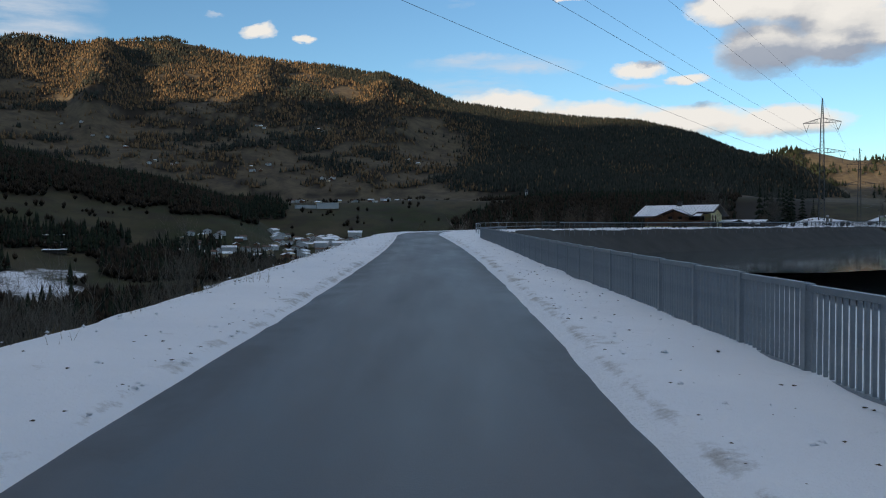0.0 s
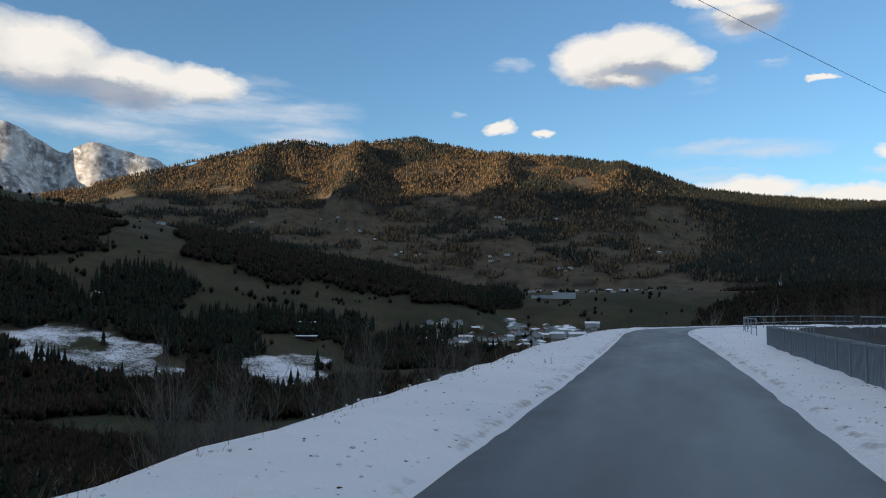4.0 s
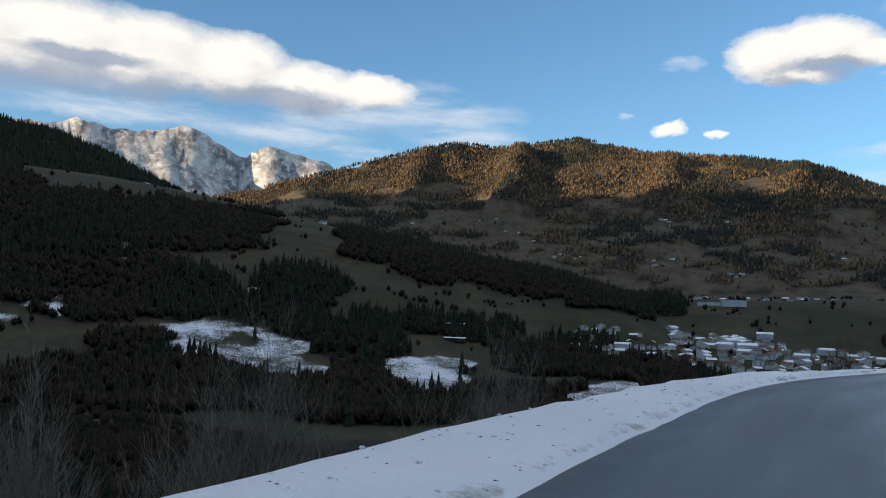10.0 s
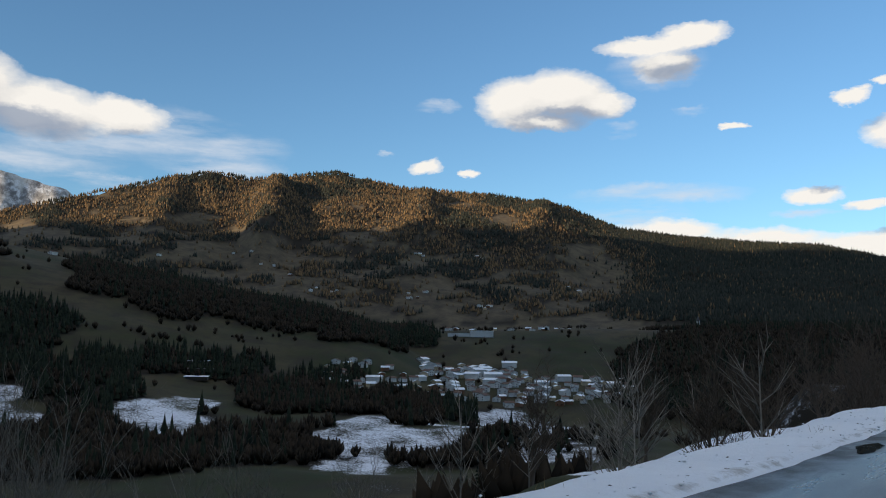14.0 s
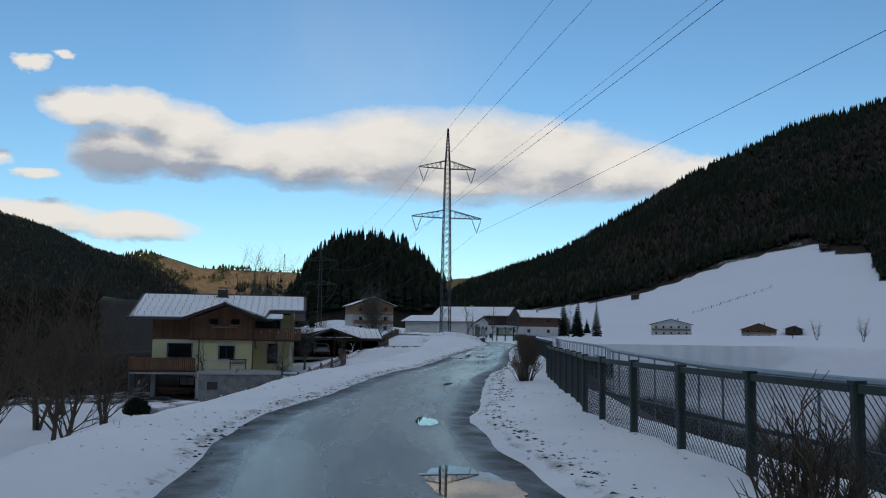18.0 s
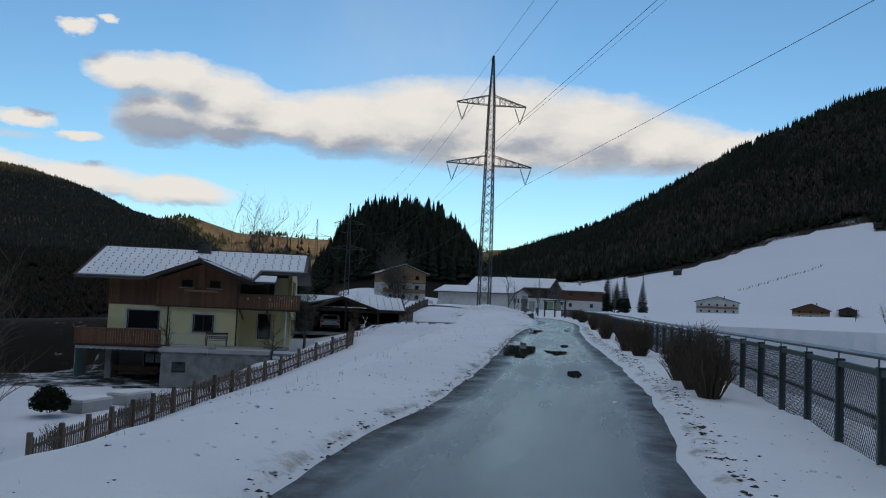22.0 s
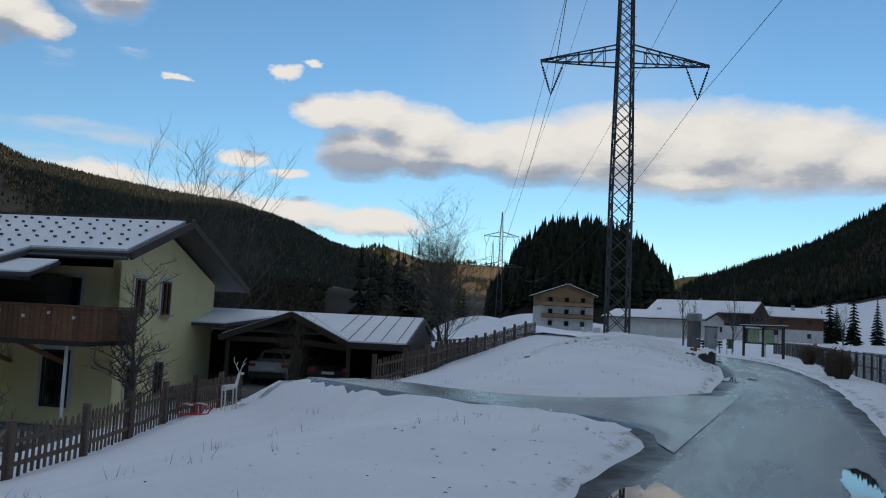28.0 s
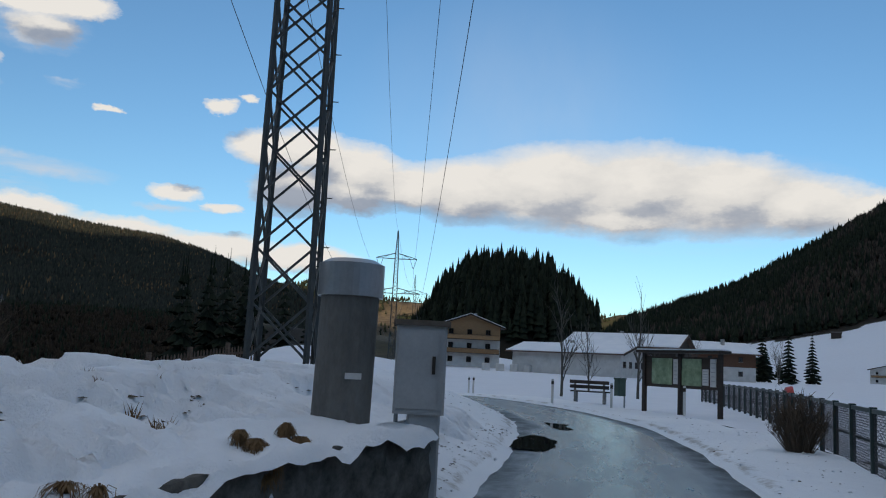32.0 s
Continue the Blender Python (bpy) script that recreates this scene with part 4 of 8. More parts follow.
def verge_right(s, d, x, y):
    e = -d
    t = np.clip((e - HALF + 0.2) / 0.36, 0, 1)
    lump = (fbm(x, y, 0.8, 3, 18) * 0.03 + fbm(x, y, 2.7, 2, 19) * 0.035) * np.clip((e - 1.7) / 0.5, 0, 1)
    return road_z(s) + t * (0.09 + lump) - (1 - t) * 0.06 - np.clip(e - rim(s) - 0.1, 0, 9) * 0.9


wob_l = lambda x, y: fbm(x, y, 1.1, 4, 31, 0.65) * np.where(y < 90, 0.02, 0.05)
wob_r = lambda x, y: fbm(x, y, 1.2, 4, 32, 0.65) * np.where(y < 90, 0.02, 0.05)
tagged(ribbon("snow_verge_left", -30, 258, [1.40, 1.50, 1.58, 1.66, 1.78, 1.95, 2.2, 2.5, 2.9, 3.3, 3.6, 3.9, 4.3, 4.8, 5.6, 6.4, 7.6], SNOW, verge_left, 1, wob_l), "trodden white snow verge falling away beside the lane", "snow", kind="structure")
tagged(ribbon("snow_verge_right", -30, 101, [-6.3, -5.8, -5.2, -4.6, -4.0, -3.4, -2.9, -2.5, -2.15, -1.9, -1.76, -1.64, -1.54, -1.46, -1.38], SNOW, verge_right, 1, wob_r), "white snow strip between the lane and the railing", "snow", kind="structure")
tagged(ribbon("snow_verge_right", 100.5, 232, [-4.35, -4.1, -3.9, -3.6, -3.2, -2.9, -2.5, -2.15, -1.9, -1.76, -1.64, -1.54, -1.46, -1.38], SNOW, verge_right, 1, wob_r), "white snow strip between the lane and the mesh fence", "snow", kind="structure")
# water of the basin, a sheet inside its rim
k_ = np.where((S0 > 60) & (S0 < 205))[0][::4]
rim_pts = [(LINE[i, 0] - LEFT[i, 0] * (rim(S0[i]) + 4.7), LINE[i, 1] - LEFT[i, 1] * (rim(S0[i]) + 4.7)) for i in k_]
lake = Soup()
far_pts = [(104, 160), (119, 118), (113, 112), (80, 92), (27, 60)]
outline = rim_pts + far_pts
lake.add([(x, y, -3.0) for x, y in outline], [tuple(range(len(outline)))])
tagged(part("water", lake, LAKE, None), "dark still water of the reservoir basin", "water", kind="structure")


def lining():
    """Dark sloped wall of the basin below the lane."""
    off = np.array([-9.0, -6, -3, -0.3, -0.1])
    return ribbon("basin_wall", -28, 214, off, BASINWALL, lambda s, d, x, y: road_z(s) - np.clip((-d - 0.1) * 0.6, 0, 6.0) + 0.05, 2, lambda x, y: -rim(along(x, y)[0]))


tagged(lining(), "dark asphalt-lined sloping wall of the basin", "basin wall", kind="structure")


# ---- steel railing on the dam ----
def steel_railing():
    pts = np.vstack([spline([(3.25, -14), (3.1, 2), (2.98, 9), (2.82, 14), (2.66, 20), (2.54, 27), (2.4, 37), (2.24, 45), (2.12, 49.6)], 1.36), [(2.1, 50.4), (3.7, 50.8)]])
    zs = road_z(pts[:, 1]) - 0.06
    root = thing("railing", (pts[0][0], pts[0][1], zs[0]), "grey galvanised steel railing with close upright bars", "railing")
    post = Soup().box((0, 0, 0.4), (0.06, 0.08, 0.80)).box((0, 0, 0.012), (0.18, 0.2, 0.024)).box((0.05, 0, 0.06), (0.04, 0.03, 0.1)).mesh("post", STEEL)
    slim = Soup().box((0, 0, 0.445), (0.02, 0.03, 0.63)).mesh("bar", STEEL)
    n_bar = 13
    for i, (a, b) in enumerate(zip(pts[:-1], pts[1:])):
        m = Matrix.Translation((a[0], a[1], zs[i])) @ Matrix.Rotation(math.atan2(b[1] - a[1], b[0] - a[0]), 4, "Z")
        part("post", post, STEEL, root).matrix_world = m
        L = math.hypot(*(b - a))
        part("top_rail", Soup().box((L / 2, 0, 0.78), (L - 0.05, 0.05, 0.05)), STEEL, root).matrix_world = m
        part("bottom_rail", Soup().box((L / 2, 0, 0.12), (L - 0.05, 0.045, 0.04)), STEEL, root).matrix_world = m
        far = Soup()
        for k in range(n_bar):
            x = 0.1 + (L - 0.2) * k / (n_bar - 1)
            if 9 <= i < 31:
                part("bar", slim, STEEL, root).matrix_world = m @ Matrix.Translation((x, 0, 0))
            else:
                far.box((x, 0, 0.445), (0.02, 0.03, 0.63))
        if far.v:
            q = part("bars", far, STEEL, root)
            q.matrix_world = m
            tagged(q, kind="stuff")


steel_railing()


def pipe_rail(name, label, s0, s1, d, height_, step, mat, rail_r, mid=True, base=0.05, post_r=0.018):
    ss = np.arange(s0, s1, step)
    p0 = road_point(ss[0], d)
    root = thing(name, (p0[0], p0[1], base), label, "handrail")
    posts = [Vector((*road_point(s, d)[:2], float(road_z(s)) + base)) for s in ss]
    for a in posts:
        part("post", Soup().tube(a, a + Vector((0, 0, height_)), post_r, n=6), mat, root).matrix_parent_inverse = root.matrix_world.inverted()
    for z in ((height_, height_ * 0.5) if mid else (height_,)):
        for a, b in zip(posts[:-1], posts[1:]):
            part("rail", Soup().tube(a + Vector((0, 0, z)), b + Vector((0, 0, z)), rail_r, n=8), mat, root).matrix_parent_inverse = root.matrix_world.inverted()


pipe_rail("handrail", "thin galvanised pipe railing on the basin rim", 62, 101, -4.6, 0.8, 2.4, STEEL, 0.02)
pipe_rail("handrail", "blue-grey steel handrail along the basin rim", 100, 206, -5.3, 1.63, 1.9, STEEL, 0.05, mid=False, base=-0.80)


# ---- mesh fence beside the lane ----
def mesh_fence():
    path = [tuple(road_point(s, -3.32)[:2]) for s in np.arange(99.5, 203.5, 2.0)] + [(86.4, 170.6), (92.7, 176.5), (100, 184), (108, 193)]
    path = spline(path, 1.5)
    turn = np.gradient(path, axis=0)
    p0 = path[0]
    root = thing("mesh_fence", (p0[0], p0[1], 0.08), "dark green post fence with wire mesh and a wooden top rail", "fence")
    post = Soup().box((0, 0, 0.43), (0.075, 0.085, 1.04), bevel=0.015).box((0, 0, 0.96), (0.085, 0.095, 0.03)).mesh("post", GREENPOST)
    here = []
    for (x, y), (ux, uy), s in zip(path, turn, along(path[:, 0], path[:, 1])[0]):
        h = math.atan2(uy, ux)
        here.append((float(x), float(y), float(road_z(s)) + 0.02, h))
        part("post", post, GREENPOST, root).matrix_world = Matrix.Translation(here[-1][:3]) @ Matrix.Rotation(h, 4, "Z")
    for a, b in zip(here[:-1], here[1:]):
        L, h = math.hypot(b[0] - a[0], b[1] - a[1]), math.atan2(b[1] - a[1], b[0] - a[0])
        m = Matrix.Translation(a[:3]) @ Matrix.Rotation(h, 4, "Z") @ Matrix.Rotation(-math.atan2(b[2] - a[2], L), 4, "Y")
        part("rail", Soup().box((L / 2, 0, 0.92), (L - 0.07, 0.06, 0.06), bevel=0.02), GREENPOST, root).matrix_world = m
        part("lower_rail", Soup().box((L / 2, -0.03, 0.48), (L - 0.08, 0.03, 0.04)), GREENPOST, root).matrix_world = m
        net = Soup()
        w, top = 0.003, 0.86
        cell = 0.075
        n = int((L + top) / cell)
        for k in range(n):
            u = k * cell
            for sgn in (1, -1):
                x0, z0, x1, z1 = (u, 0.04, u - top, top + 0.04) if sgn > 0 else (u - top, 0.04, u, top + 0.04)
                # keep the strand inside the bay
                if x1 < 0:
                    z1 = z0 + (z1 - z0) * (x0 - 0) / (x0 - x1)
                    x1 = 0
                if x0 < 0:
                    z0 = z1 - (z1 - z0) * x1 / (x1 - x0)
                    x0 = 0
                if x0 > L:
                    z0 = z0 + (z1 - z0) * (x0 - L) / (x0 - x1)
                    x0 = L
                if x1 > L:
                    z1 = z1 - (z1 - z0) * (x1 - L) / (x1 - x0)
                    x1 = L
                if z1 - z0 < 0.02:
                    continue
                i = len(net.v)
                net.v += [(x0, w, z0 - w), (x0, -w, z0 + w), (x1, -w, z1 + w), (x1, w, z1 - w)]
                net.f.append((i, i + 1, i + 2, i + 3))
        part("wire_mesh", net, WIRE, root).matrix_world = m


mesh_fence()

# ---- power line ----
def pylon(place_, tall, base_w, label, heavy=1.0, detail=True):
    """A slender lattice mast with two pairs of arms; heights as on the near one."""
    root = thing("pylon", place_, label, "power pylon", "masts of the power line")
    k = tall / 26.0
    zs = [0, 7.5 * k, 14.5 * k, 20.8 * k, 26 * k]
    ws = [base_w, 1.02 * k, 0.80 * k, 0.60 * k, 0.10 * k]
    half = lambda z: float(np.interp(z, zs, ws)) / 2
    corners = ((-1, -1), (1, -1), (1, 1), (-1, 1))
    t = 0.085 * heavy
    for cx, cy in corners:
        leg = Soup()
        for z0, z1 in zip(zs[:-1], zs[1:]):
            leg.bar((cx * half(z0), cy * half(z0), z0), (cx * half(z1), cy * half(z1), z1), t)
        part("leg", leg, LATTICE, root)
    for side in range(4):
        a, b = corners[side], corners[(side + 1) % 4]
        brace, z, flip = Soup(), 0.25 * k, 0
        while z < 25.2 * k:
            step = max(half(z) * 2 * 0.95, 0.42 * k)
            z1 = min(z + step, 25.6 * k)
            p, q = half(z), half(z1)
            if detail:
                part("brace", Soup().bar((a[0] * p, a[1] * p, z), (b[0] * q, b[1] * q, z1), t * 0.5), LATTICE, root)
                part("brace", Soup().bar((b[0] * p, b[1] * p, z), (a[0] * q, a[1] * q, z1), t * 0.5), LATTICE, root)
            else:
                brace.bar((a[0] * p, a[1] * p, z), (b[0] * q, b[1] * q, z1), t * 0.6) if flip else brace.bar((b[0] * p, b[1] * p, z), (a[0] * q, a[1] * q, z1), t * 0.6)
            flip, z = 1 - flip, z1
        if not detail:
            tagged(part("bracing", brace, LATTICE, root), kind="stuff")
    ends = []
    for z, reach in ((14.5 * k, 4.5 * k), (20.8 * k, 3.7 * k)):
        for sx in (-1, 1):
            arm = Soup()
            h = half(z)
            tip = Vector((sx * reach, 0, z + 0.05 * k))
            for sy in (-1, 1):
                arm.bar((sx * h, sy * h, z), tip, t * 0.8)
                arm.bar((sx * h, sy * h, z + 1.0 * k), tip + Vector((0, 0, 0.08)), t * 0.8)
            n = 6 if detail else 3
            for i in range(1, n):
                f0, f1 = i / n, (i + 0.5) / n
                for sy in (-1, 1):
                    lo = Vector((sx * h, sy * h, z)).lerp(tip, f0)
                    hi = Vector((sx * h, sy * h, z + 1.0 * k)).lerp(tip, f0)
                    arm.bar(lo, hi, t * 0.45)
                    arm.bar(hi, Vector((sx * h, sy * h, z)).lerp(tip, min(f0 + 1 / n, 1)), t * 0.45)
                arm.bar(Vector((sx * h, -h, z)).lerp(tip, f0), Vector((sx * h, h, z)).lerp(tip, f0), t * 0.4)
            part("arm", arm, LATTICE, root)
            foot = Vector((sx * (reach - 0.62 * k), 0, z - 1.75 * k))
            for x in (reach - 0.05 * k, reach - 1.25 * k):
                ins = Soup().tube((sx * x, 0, z), foot, 0.03 * heavy, n=5)
                if detail:
                    for i in range(2, 11):
                        c = Vector((sx * x, 0, z)).lerp(foot, i / 12)
                        d = (foot - Vector((sx * x, 0, z))).normalized() * 0.03
                        ins.tube(c - d, c + d, 0.075, 0.05, n=7)
                part("insulator", ins, WIRE, root)
            ends.append(root.matrix_world @ foot)
    ends.append(root.matrix_world @ Vector((0, 0, 26 * k)))
    if detail:
        for i in range(48):
            z = 1.5 + i * 0.5
            part("step_bolt", Soup().tube((half(z), -half(z) * (1 if i % 2 else -1), z), (half(z) + 0.17, -half(z) * (1 if i % 2 else -1), z), 0.012, n=4), LATTICE, root)
    return root, ends


def mast_turn(dx, dy):
    return Matrix.Rotation(math.atan2(dy, dx), 4, "Z")


# arms stand across the line
near_mast, ends0 = pylon(Matrix.Translation((78.35, 176.6, 1.3)) @ mast_turn(7.8, -4.4), 25.9, 1.1, "tall slender dark steel lattice pylon on a concrete footing")
m2, ends2 = pylon(Matrix.Translation((157, 322, ground_z(157, 322) - 0.2)) @ mast_turn(7.8, -4.4), 30.2 - ground_z(157, 322) + 0.2, 1.5, "dark steel lattice pylon on the snowy rise", 1.5, False)
m3, ends3 = pylon(Matrix.Translation((352, 664, ground_z(352, 664) - 0.2)) @ mast_turn(7.8, -4.4), 62 - ground_z(352, 664) + 0.2, 1.7, "distant steel lattice pylon behind the wooded knoll", 2.0, False)
m4, ends4 = pylon(Matrix.Translation((520, 1010, ground_z(520, 1010))) @ mast_turn(7.8, -4.4), 34, 1.8, "far grey lattice pylon on a hillside", 2.2, False)
m5, ends5 = pylon(Matrix.Translation((-430, -652, ground_z(-430, -652) - 0.3)) @ mast_turn(8.5, -5.2), 32, 2.0, "steel lattice pylon on the hillside behind", 1.5, False)
mh, _ = pylon(Matrix.Translation((998, 570, ground_z(998, 570))) @ mast_turn(1, 0), 32, 2.2, "far lattice pylon on the snowy slope", 2.0, False)
foot = Soup().box((78.35, 176.6, 0.9), (2.2, 2.2, 0.95), math.atan2(-4.4, 7.8), bevel=0.06)
tagged(part("pylon_footing", foot, CONCRETE, None), "square concrete footing of the pylon, stained grey", "footing")


def span(a, b, sag, r):
    s, a, b = Soup(), Vector(a), Vector(b)
    n = 60
    pts = [a.lerp(b, i / n) - Vector((0, 0, sag * 4 * (i / n) * (1 - i / n))) for i in range(n + 1)]
    for p, q in zip(pts[:-1], pts[1:]):
        s.tube(p, q, r, n=4, caps=False)
    return tagged(part("power_cable", s, WIRE, None), "thin dark overhead power cable", "cable", "cables of the power line")


for A, B, sag, r in ((ends0, ends2, 4.5, 0.014), (ends2, ends3, 10, 0.03), (ends3, ends4, 10, 0.05)):
    for a, b in zip(A, B):
        span(a, b, sag, r)
# the line goes on across the lane to the hillside behind
for a, b in zip(ends0, ends5):
    span(a, b, 21.0, 0.016)

# ---- the yellow house below the lane ----
HOUSE = Matrix.Translation((43.3, 182.1, 0)) @ Matrix.Rotation(math.atan2(-0.539, 0.842), 4, "Z")


def slope_front(x, y):
    return 4.72 + 0.336 * y


def slope_back(x, y):
    return 4.72 - 0.336 * y


def window(root, x, y, z, w, h, facing="front", frame_mat=None, sill=True, mullion=True, surround=True):
    """A framed window with panes, its outer face towards -y (front) or +x (side)."""
    frame_mat = frame_mat or DARKWOOD
    m = Matrix.Translation((x, y, z)) if facing == "front" else Matrix.Translation((x, y, z)) @ Matrix.Rotation(math.pi / 2, 4, "Z")
    win = new("window", Soup().box((0, 0.05, 0), (w + 0.04, 0.04, h + 0.04)).mesh("window", DARKWOOD))
    win.parent, win.matrix_local = root, m
    t = 0.07
    fr = Soup()
    for sx in (-1, 1):
        fr.box((sx * (w / 2 - t / 2), -0.01, 0), (t, 0.09, h))
    for sz in (-1, 1):
        fr.box((0, -0.01, sz * (h / 2 - t / 2)), (w - 2 * t, 0.09, t))
    if mullion:
        fr.box((0, -0.01, 0), (t, 0.085, h - 2 * t))
    part("frame", fr, frame_mat, win)
    n = 2 if mullion else 1
    for k in range(n):
        cw = (w - 2 * t) / n
        part("pane", Soup().box(((k - (n - 1) / 2) * cw, 0.012, 0), (cw - 0.05, 0.012, h - 2 * t)), GLASSPANE, win)
    if sill:
        part("sill", Soup().box((0, -0.08, -h / 2 - 0.03), (w + 0.14, 0.2, 0.045)), GREYWALL, win)
    if surround:
        su = Soup()
        for sx in (-1, 1):
            su.box((sx * (w / 2 + 0.07), -0.012, 0), (0.12, 0.03, h + 0.26))
        su.box((0, -0.014, h / 2 + 0.07), (w + 0.02, 0.03, 0.12))
        part("surround", su, WHITEWALL, win)
    return win


def plank_wall(root, name, x0, x1, y, z0, z1, mat, board=0.16, top=None):
    """Upright boards side by side, each a little apart in depth."""
    n = max(int((x1 - x0) / board), 1)
    w = (x1 - x0) / n
    for i in range(n):
        xc = x0 + (i + 0.5) * w
        t = top(xc) if top else z1
        if t - z0 < 0.05:
            continue
        part(name, Soup().box((xc, y + random.uniform(-0.008, 0.008), (z0 + t) / 2), (w - 0.012, 0.03, t - z0)), mat, root)


def balustrade(root, label, pts, z0, z1, mat):
    """A closed timber balcony front along plan points."""
    bal = new("balcony", Soup().bar((*pts[0], z0 + 0.02), (*pts[-1], z0 + 0.02), 0.1).mesh("balcony", mat))
    bal.parent = root
    tagged(bal, label)
    for a, b in zip(pts[:-1], pts[1:]):
        a, b = Vector((*a, 0)), Vector((*b, 0))
        L = (b - a).length
        n = max(int(L / 0.17), 1)
        h = math.atan2(b.y - a.y, b.x - a.x)
        for i in range(n):
            p = a.lerp(b, (i + 0.5) / n)
            part("board", Soup().box((p.x, p.y, (z0 + z1) / 2), (L / n - 0.015, 0.03, z1 - z0), h), mat, bal)
        mid = a.lerp(b, 0.5)
        part("handrail", Soup().box((mid.x, mid.y, z1 + 0.04), (L + 0.06, 0.14, 0.07), h), mat, bal)
    return bal


def build_house():
    root = thing("house", HOUSE, "yellow rendered alpine house with brown timber upper floor and snowy roof", "house")
    W0, W1, F, B = 1.2, 14.2, -5.5, 5.5
    low = Soup()
    # basement walls round an open seat under the balcony
    low.box((W0 + 6.5, (F + B) / 2 + 1.2, -3.85), (13.0, B - F - 2.4, 2.7))
    low.box((8.2, F + 1.2, -3.85), (4.6, 2.36, 2.7)).box((W0 + 0.2, F + 1.2, -3.85), (0.4, 2.36, 2.7))
    part("basement_wall", low, GREYWALL, root, "grey rendered basement wall")
    body = Soup()
    body.box((W0 + 4.6, 0, -0.98), (9.2, B - F, 2.96))
    body.box((12.3, 1.25, -0.98), (3.8, 8.5, 2.96))
    part("wall", body, YELLOW, root, "pale yellow rendered ground floor wall")
    # upper floor with the two gables
    up = Soup()
    up.wall([(10.4, 0.5), (14.2, 0.5), (14.2, 2.9), (10.4, 2.9)], -3.0, -2.7)
    side = [(y, z) for y, z in ((-3.0, 0.5), (5.5, 0.5), (5.5, 2.75), (0, 4.6), (-3.0, 3.6))]
    n = len(side)
    up.add([(14.2, y, z) for y, z in side] + [(13.9, y, z) for y, z in side], [tuple(range(n)), tuple(range(2 * n - 1, n - 1, -1))] + [(i, n + i, n + (i + 1) % n, (i + 1) % n) for i in range(n)])
    side = [(y, z) for y, z in ((-5.5, 0.5), (5.5, 0.5), (5.5, 2.75), (0, 4.6), (-5.5, 2.75))]
    up.add([(1.2, y, z) for y, z in side] + [(1.5, y, z) for y, z in side], [tuple(range(n - 1, -1, -1)), tuple(range(n, 2 * n))] + [(i, (i + 1) % n, n + (i + 1) % n, n + i) for i in range(n)])
    up.box((7.7, 5.35, 1.6), (12.4, 0.3, 2.2))
    part("upper_wall", up, YELLOW, root, "pale yellow rendered upper wall")
    part("core", Soup().box((7.0, 0.0, 1.5), (11.0, 9.0, 2.0)), DARKWOOD, root)
    plank_wall(root, "plank", 1.15, 4.6, F - 0.06, 0.42, 2.72, BROWNWOOD, 0.2)
    gable_top = lambda x: 3.62 - abs(x - 7.8) * 0.395
    plank_wall(root, "gable_plank", 4.6, 10.6, F - 0.42, 0.42, 3.6, BROWNWOOD, 0.2, gable_top)
    part("soffit", Soup().box((7.6, F - 0.2, 0.44), (6.0, 0.5, 0.1)), DARKWOOD, root)
    part("corner_post", Soup().box((7.8, F - 0.5, 2.7), (0.42, 0.12, 1.7)), BROWNWOOD, root)
    # roof with its snow
    main = [(-0.8, 0.0), (-0.8, -7.3), (4.1, -7.3), (7.8, -3.0), (11.5, -7.0), (12.0, -4.7), (15.3, -4.7), (15.3, 0.0)]
    roof = Soup().prism(main, slope_front, 0.16)
    roof.prism([(-0.8, 0.0), (15.3, 0.0), (15.3, 6.6), (-0.8, 6.6)], slope_back, 0.16)
    gl = lambda x, y: 3.72 - (7.8 - x) * 0.385
    gr = lambda x, y: 3.72 - (x - 7.8) * 0.385
    roof.prism([(7.8, -7.75), (7.8, -2.9), (4.0, -7.1), (4.0, -7.75)], gl, 0.17)
    roof.prism([(7.8, -2.9), (7.8, -7.75), (11.6, -7.75), (11.6, -7.1)], gr, 0.17)
    roof.prism([(9.9, -6.9), (11.9, -6.2), (12.2, -4.9), (11.0, -4.9)], lambda x, y: 2.28, 0.12)
    part("roof", roof, ROOFMETAL, root, "dark sheet metal roof with wide eaves")
    inset = [(-0.62, -0.1), (-0.62, -7.1), (4.1, -7.1), (7.75, -2.75), (11.5, -6.7), (11.85, -4.5), (15.1, -4.5), (15.1, -0.1)]
    sn = Soup().prism(inset, lambda x, y: slope_front(x, y) + 0.162, 0.07)
    sn.prism([(-0.6, 0.15), (15.1, 0.15), (15.1, 6.4), (-0.6, 6.4)], lambda x, y: slope_back(x, y) + 0.162, 0.07)
    sn.prism([(7.95, -3.05), (7.95, -7.6), (9.4, -7.6), (10.6, -6.4)], lambda x, y: gr(x, y) + 0.172, 0.06)
    part("roof_snow", sn, SNOW, root, "thin even snow on the roof")
    ridge = Soup().bar((-0.85, 0, 4.93), (15.35, 0, 4.93), 0.32, 0.1).bar((7.8, -7.8, 3.95), (7.8, -2.9, 3.95), 0.2, 0.08)
    part("ridge_cap", ridge, ROOFMETAL, root)
    for a, b in (((-0.86, -7.4, 2.3), (-0.86, 0.05, 4.8)), ((15.36, -4.75, 3.2), (15.36, 0.05, 4.8)), ((15.36, 6.65, 2.55), (15.36, -0.05, 4.8))):
        part("bargeboard", Soup().bar(a, b, 0.07, 0.26), DARKWOOD, root)
    for sx in (-1, 1):
        part("bargeboard", Soup().bar((7.8 + sx * 3.85, -7.8, 2.28), (7.8, -7.8, 3.78), 0.07, 0.26), DARKWOOD, root)
    part("gutter", Soup().tube((-0.8, -7.42, 2.28), (4.1, -7.42, 2.28), 0.07), ROOFMETAL, root)
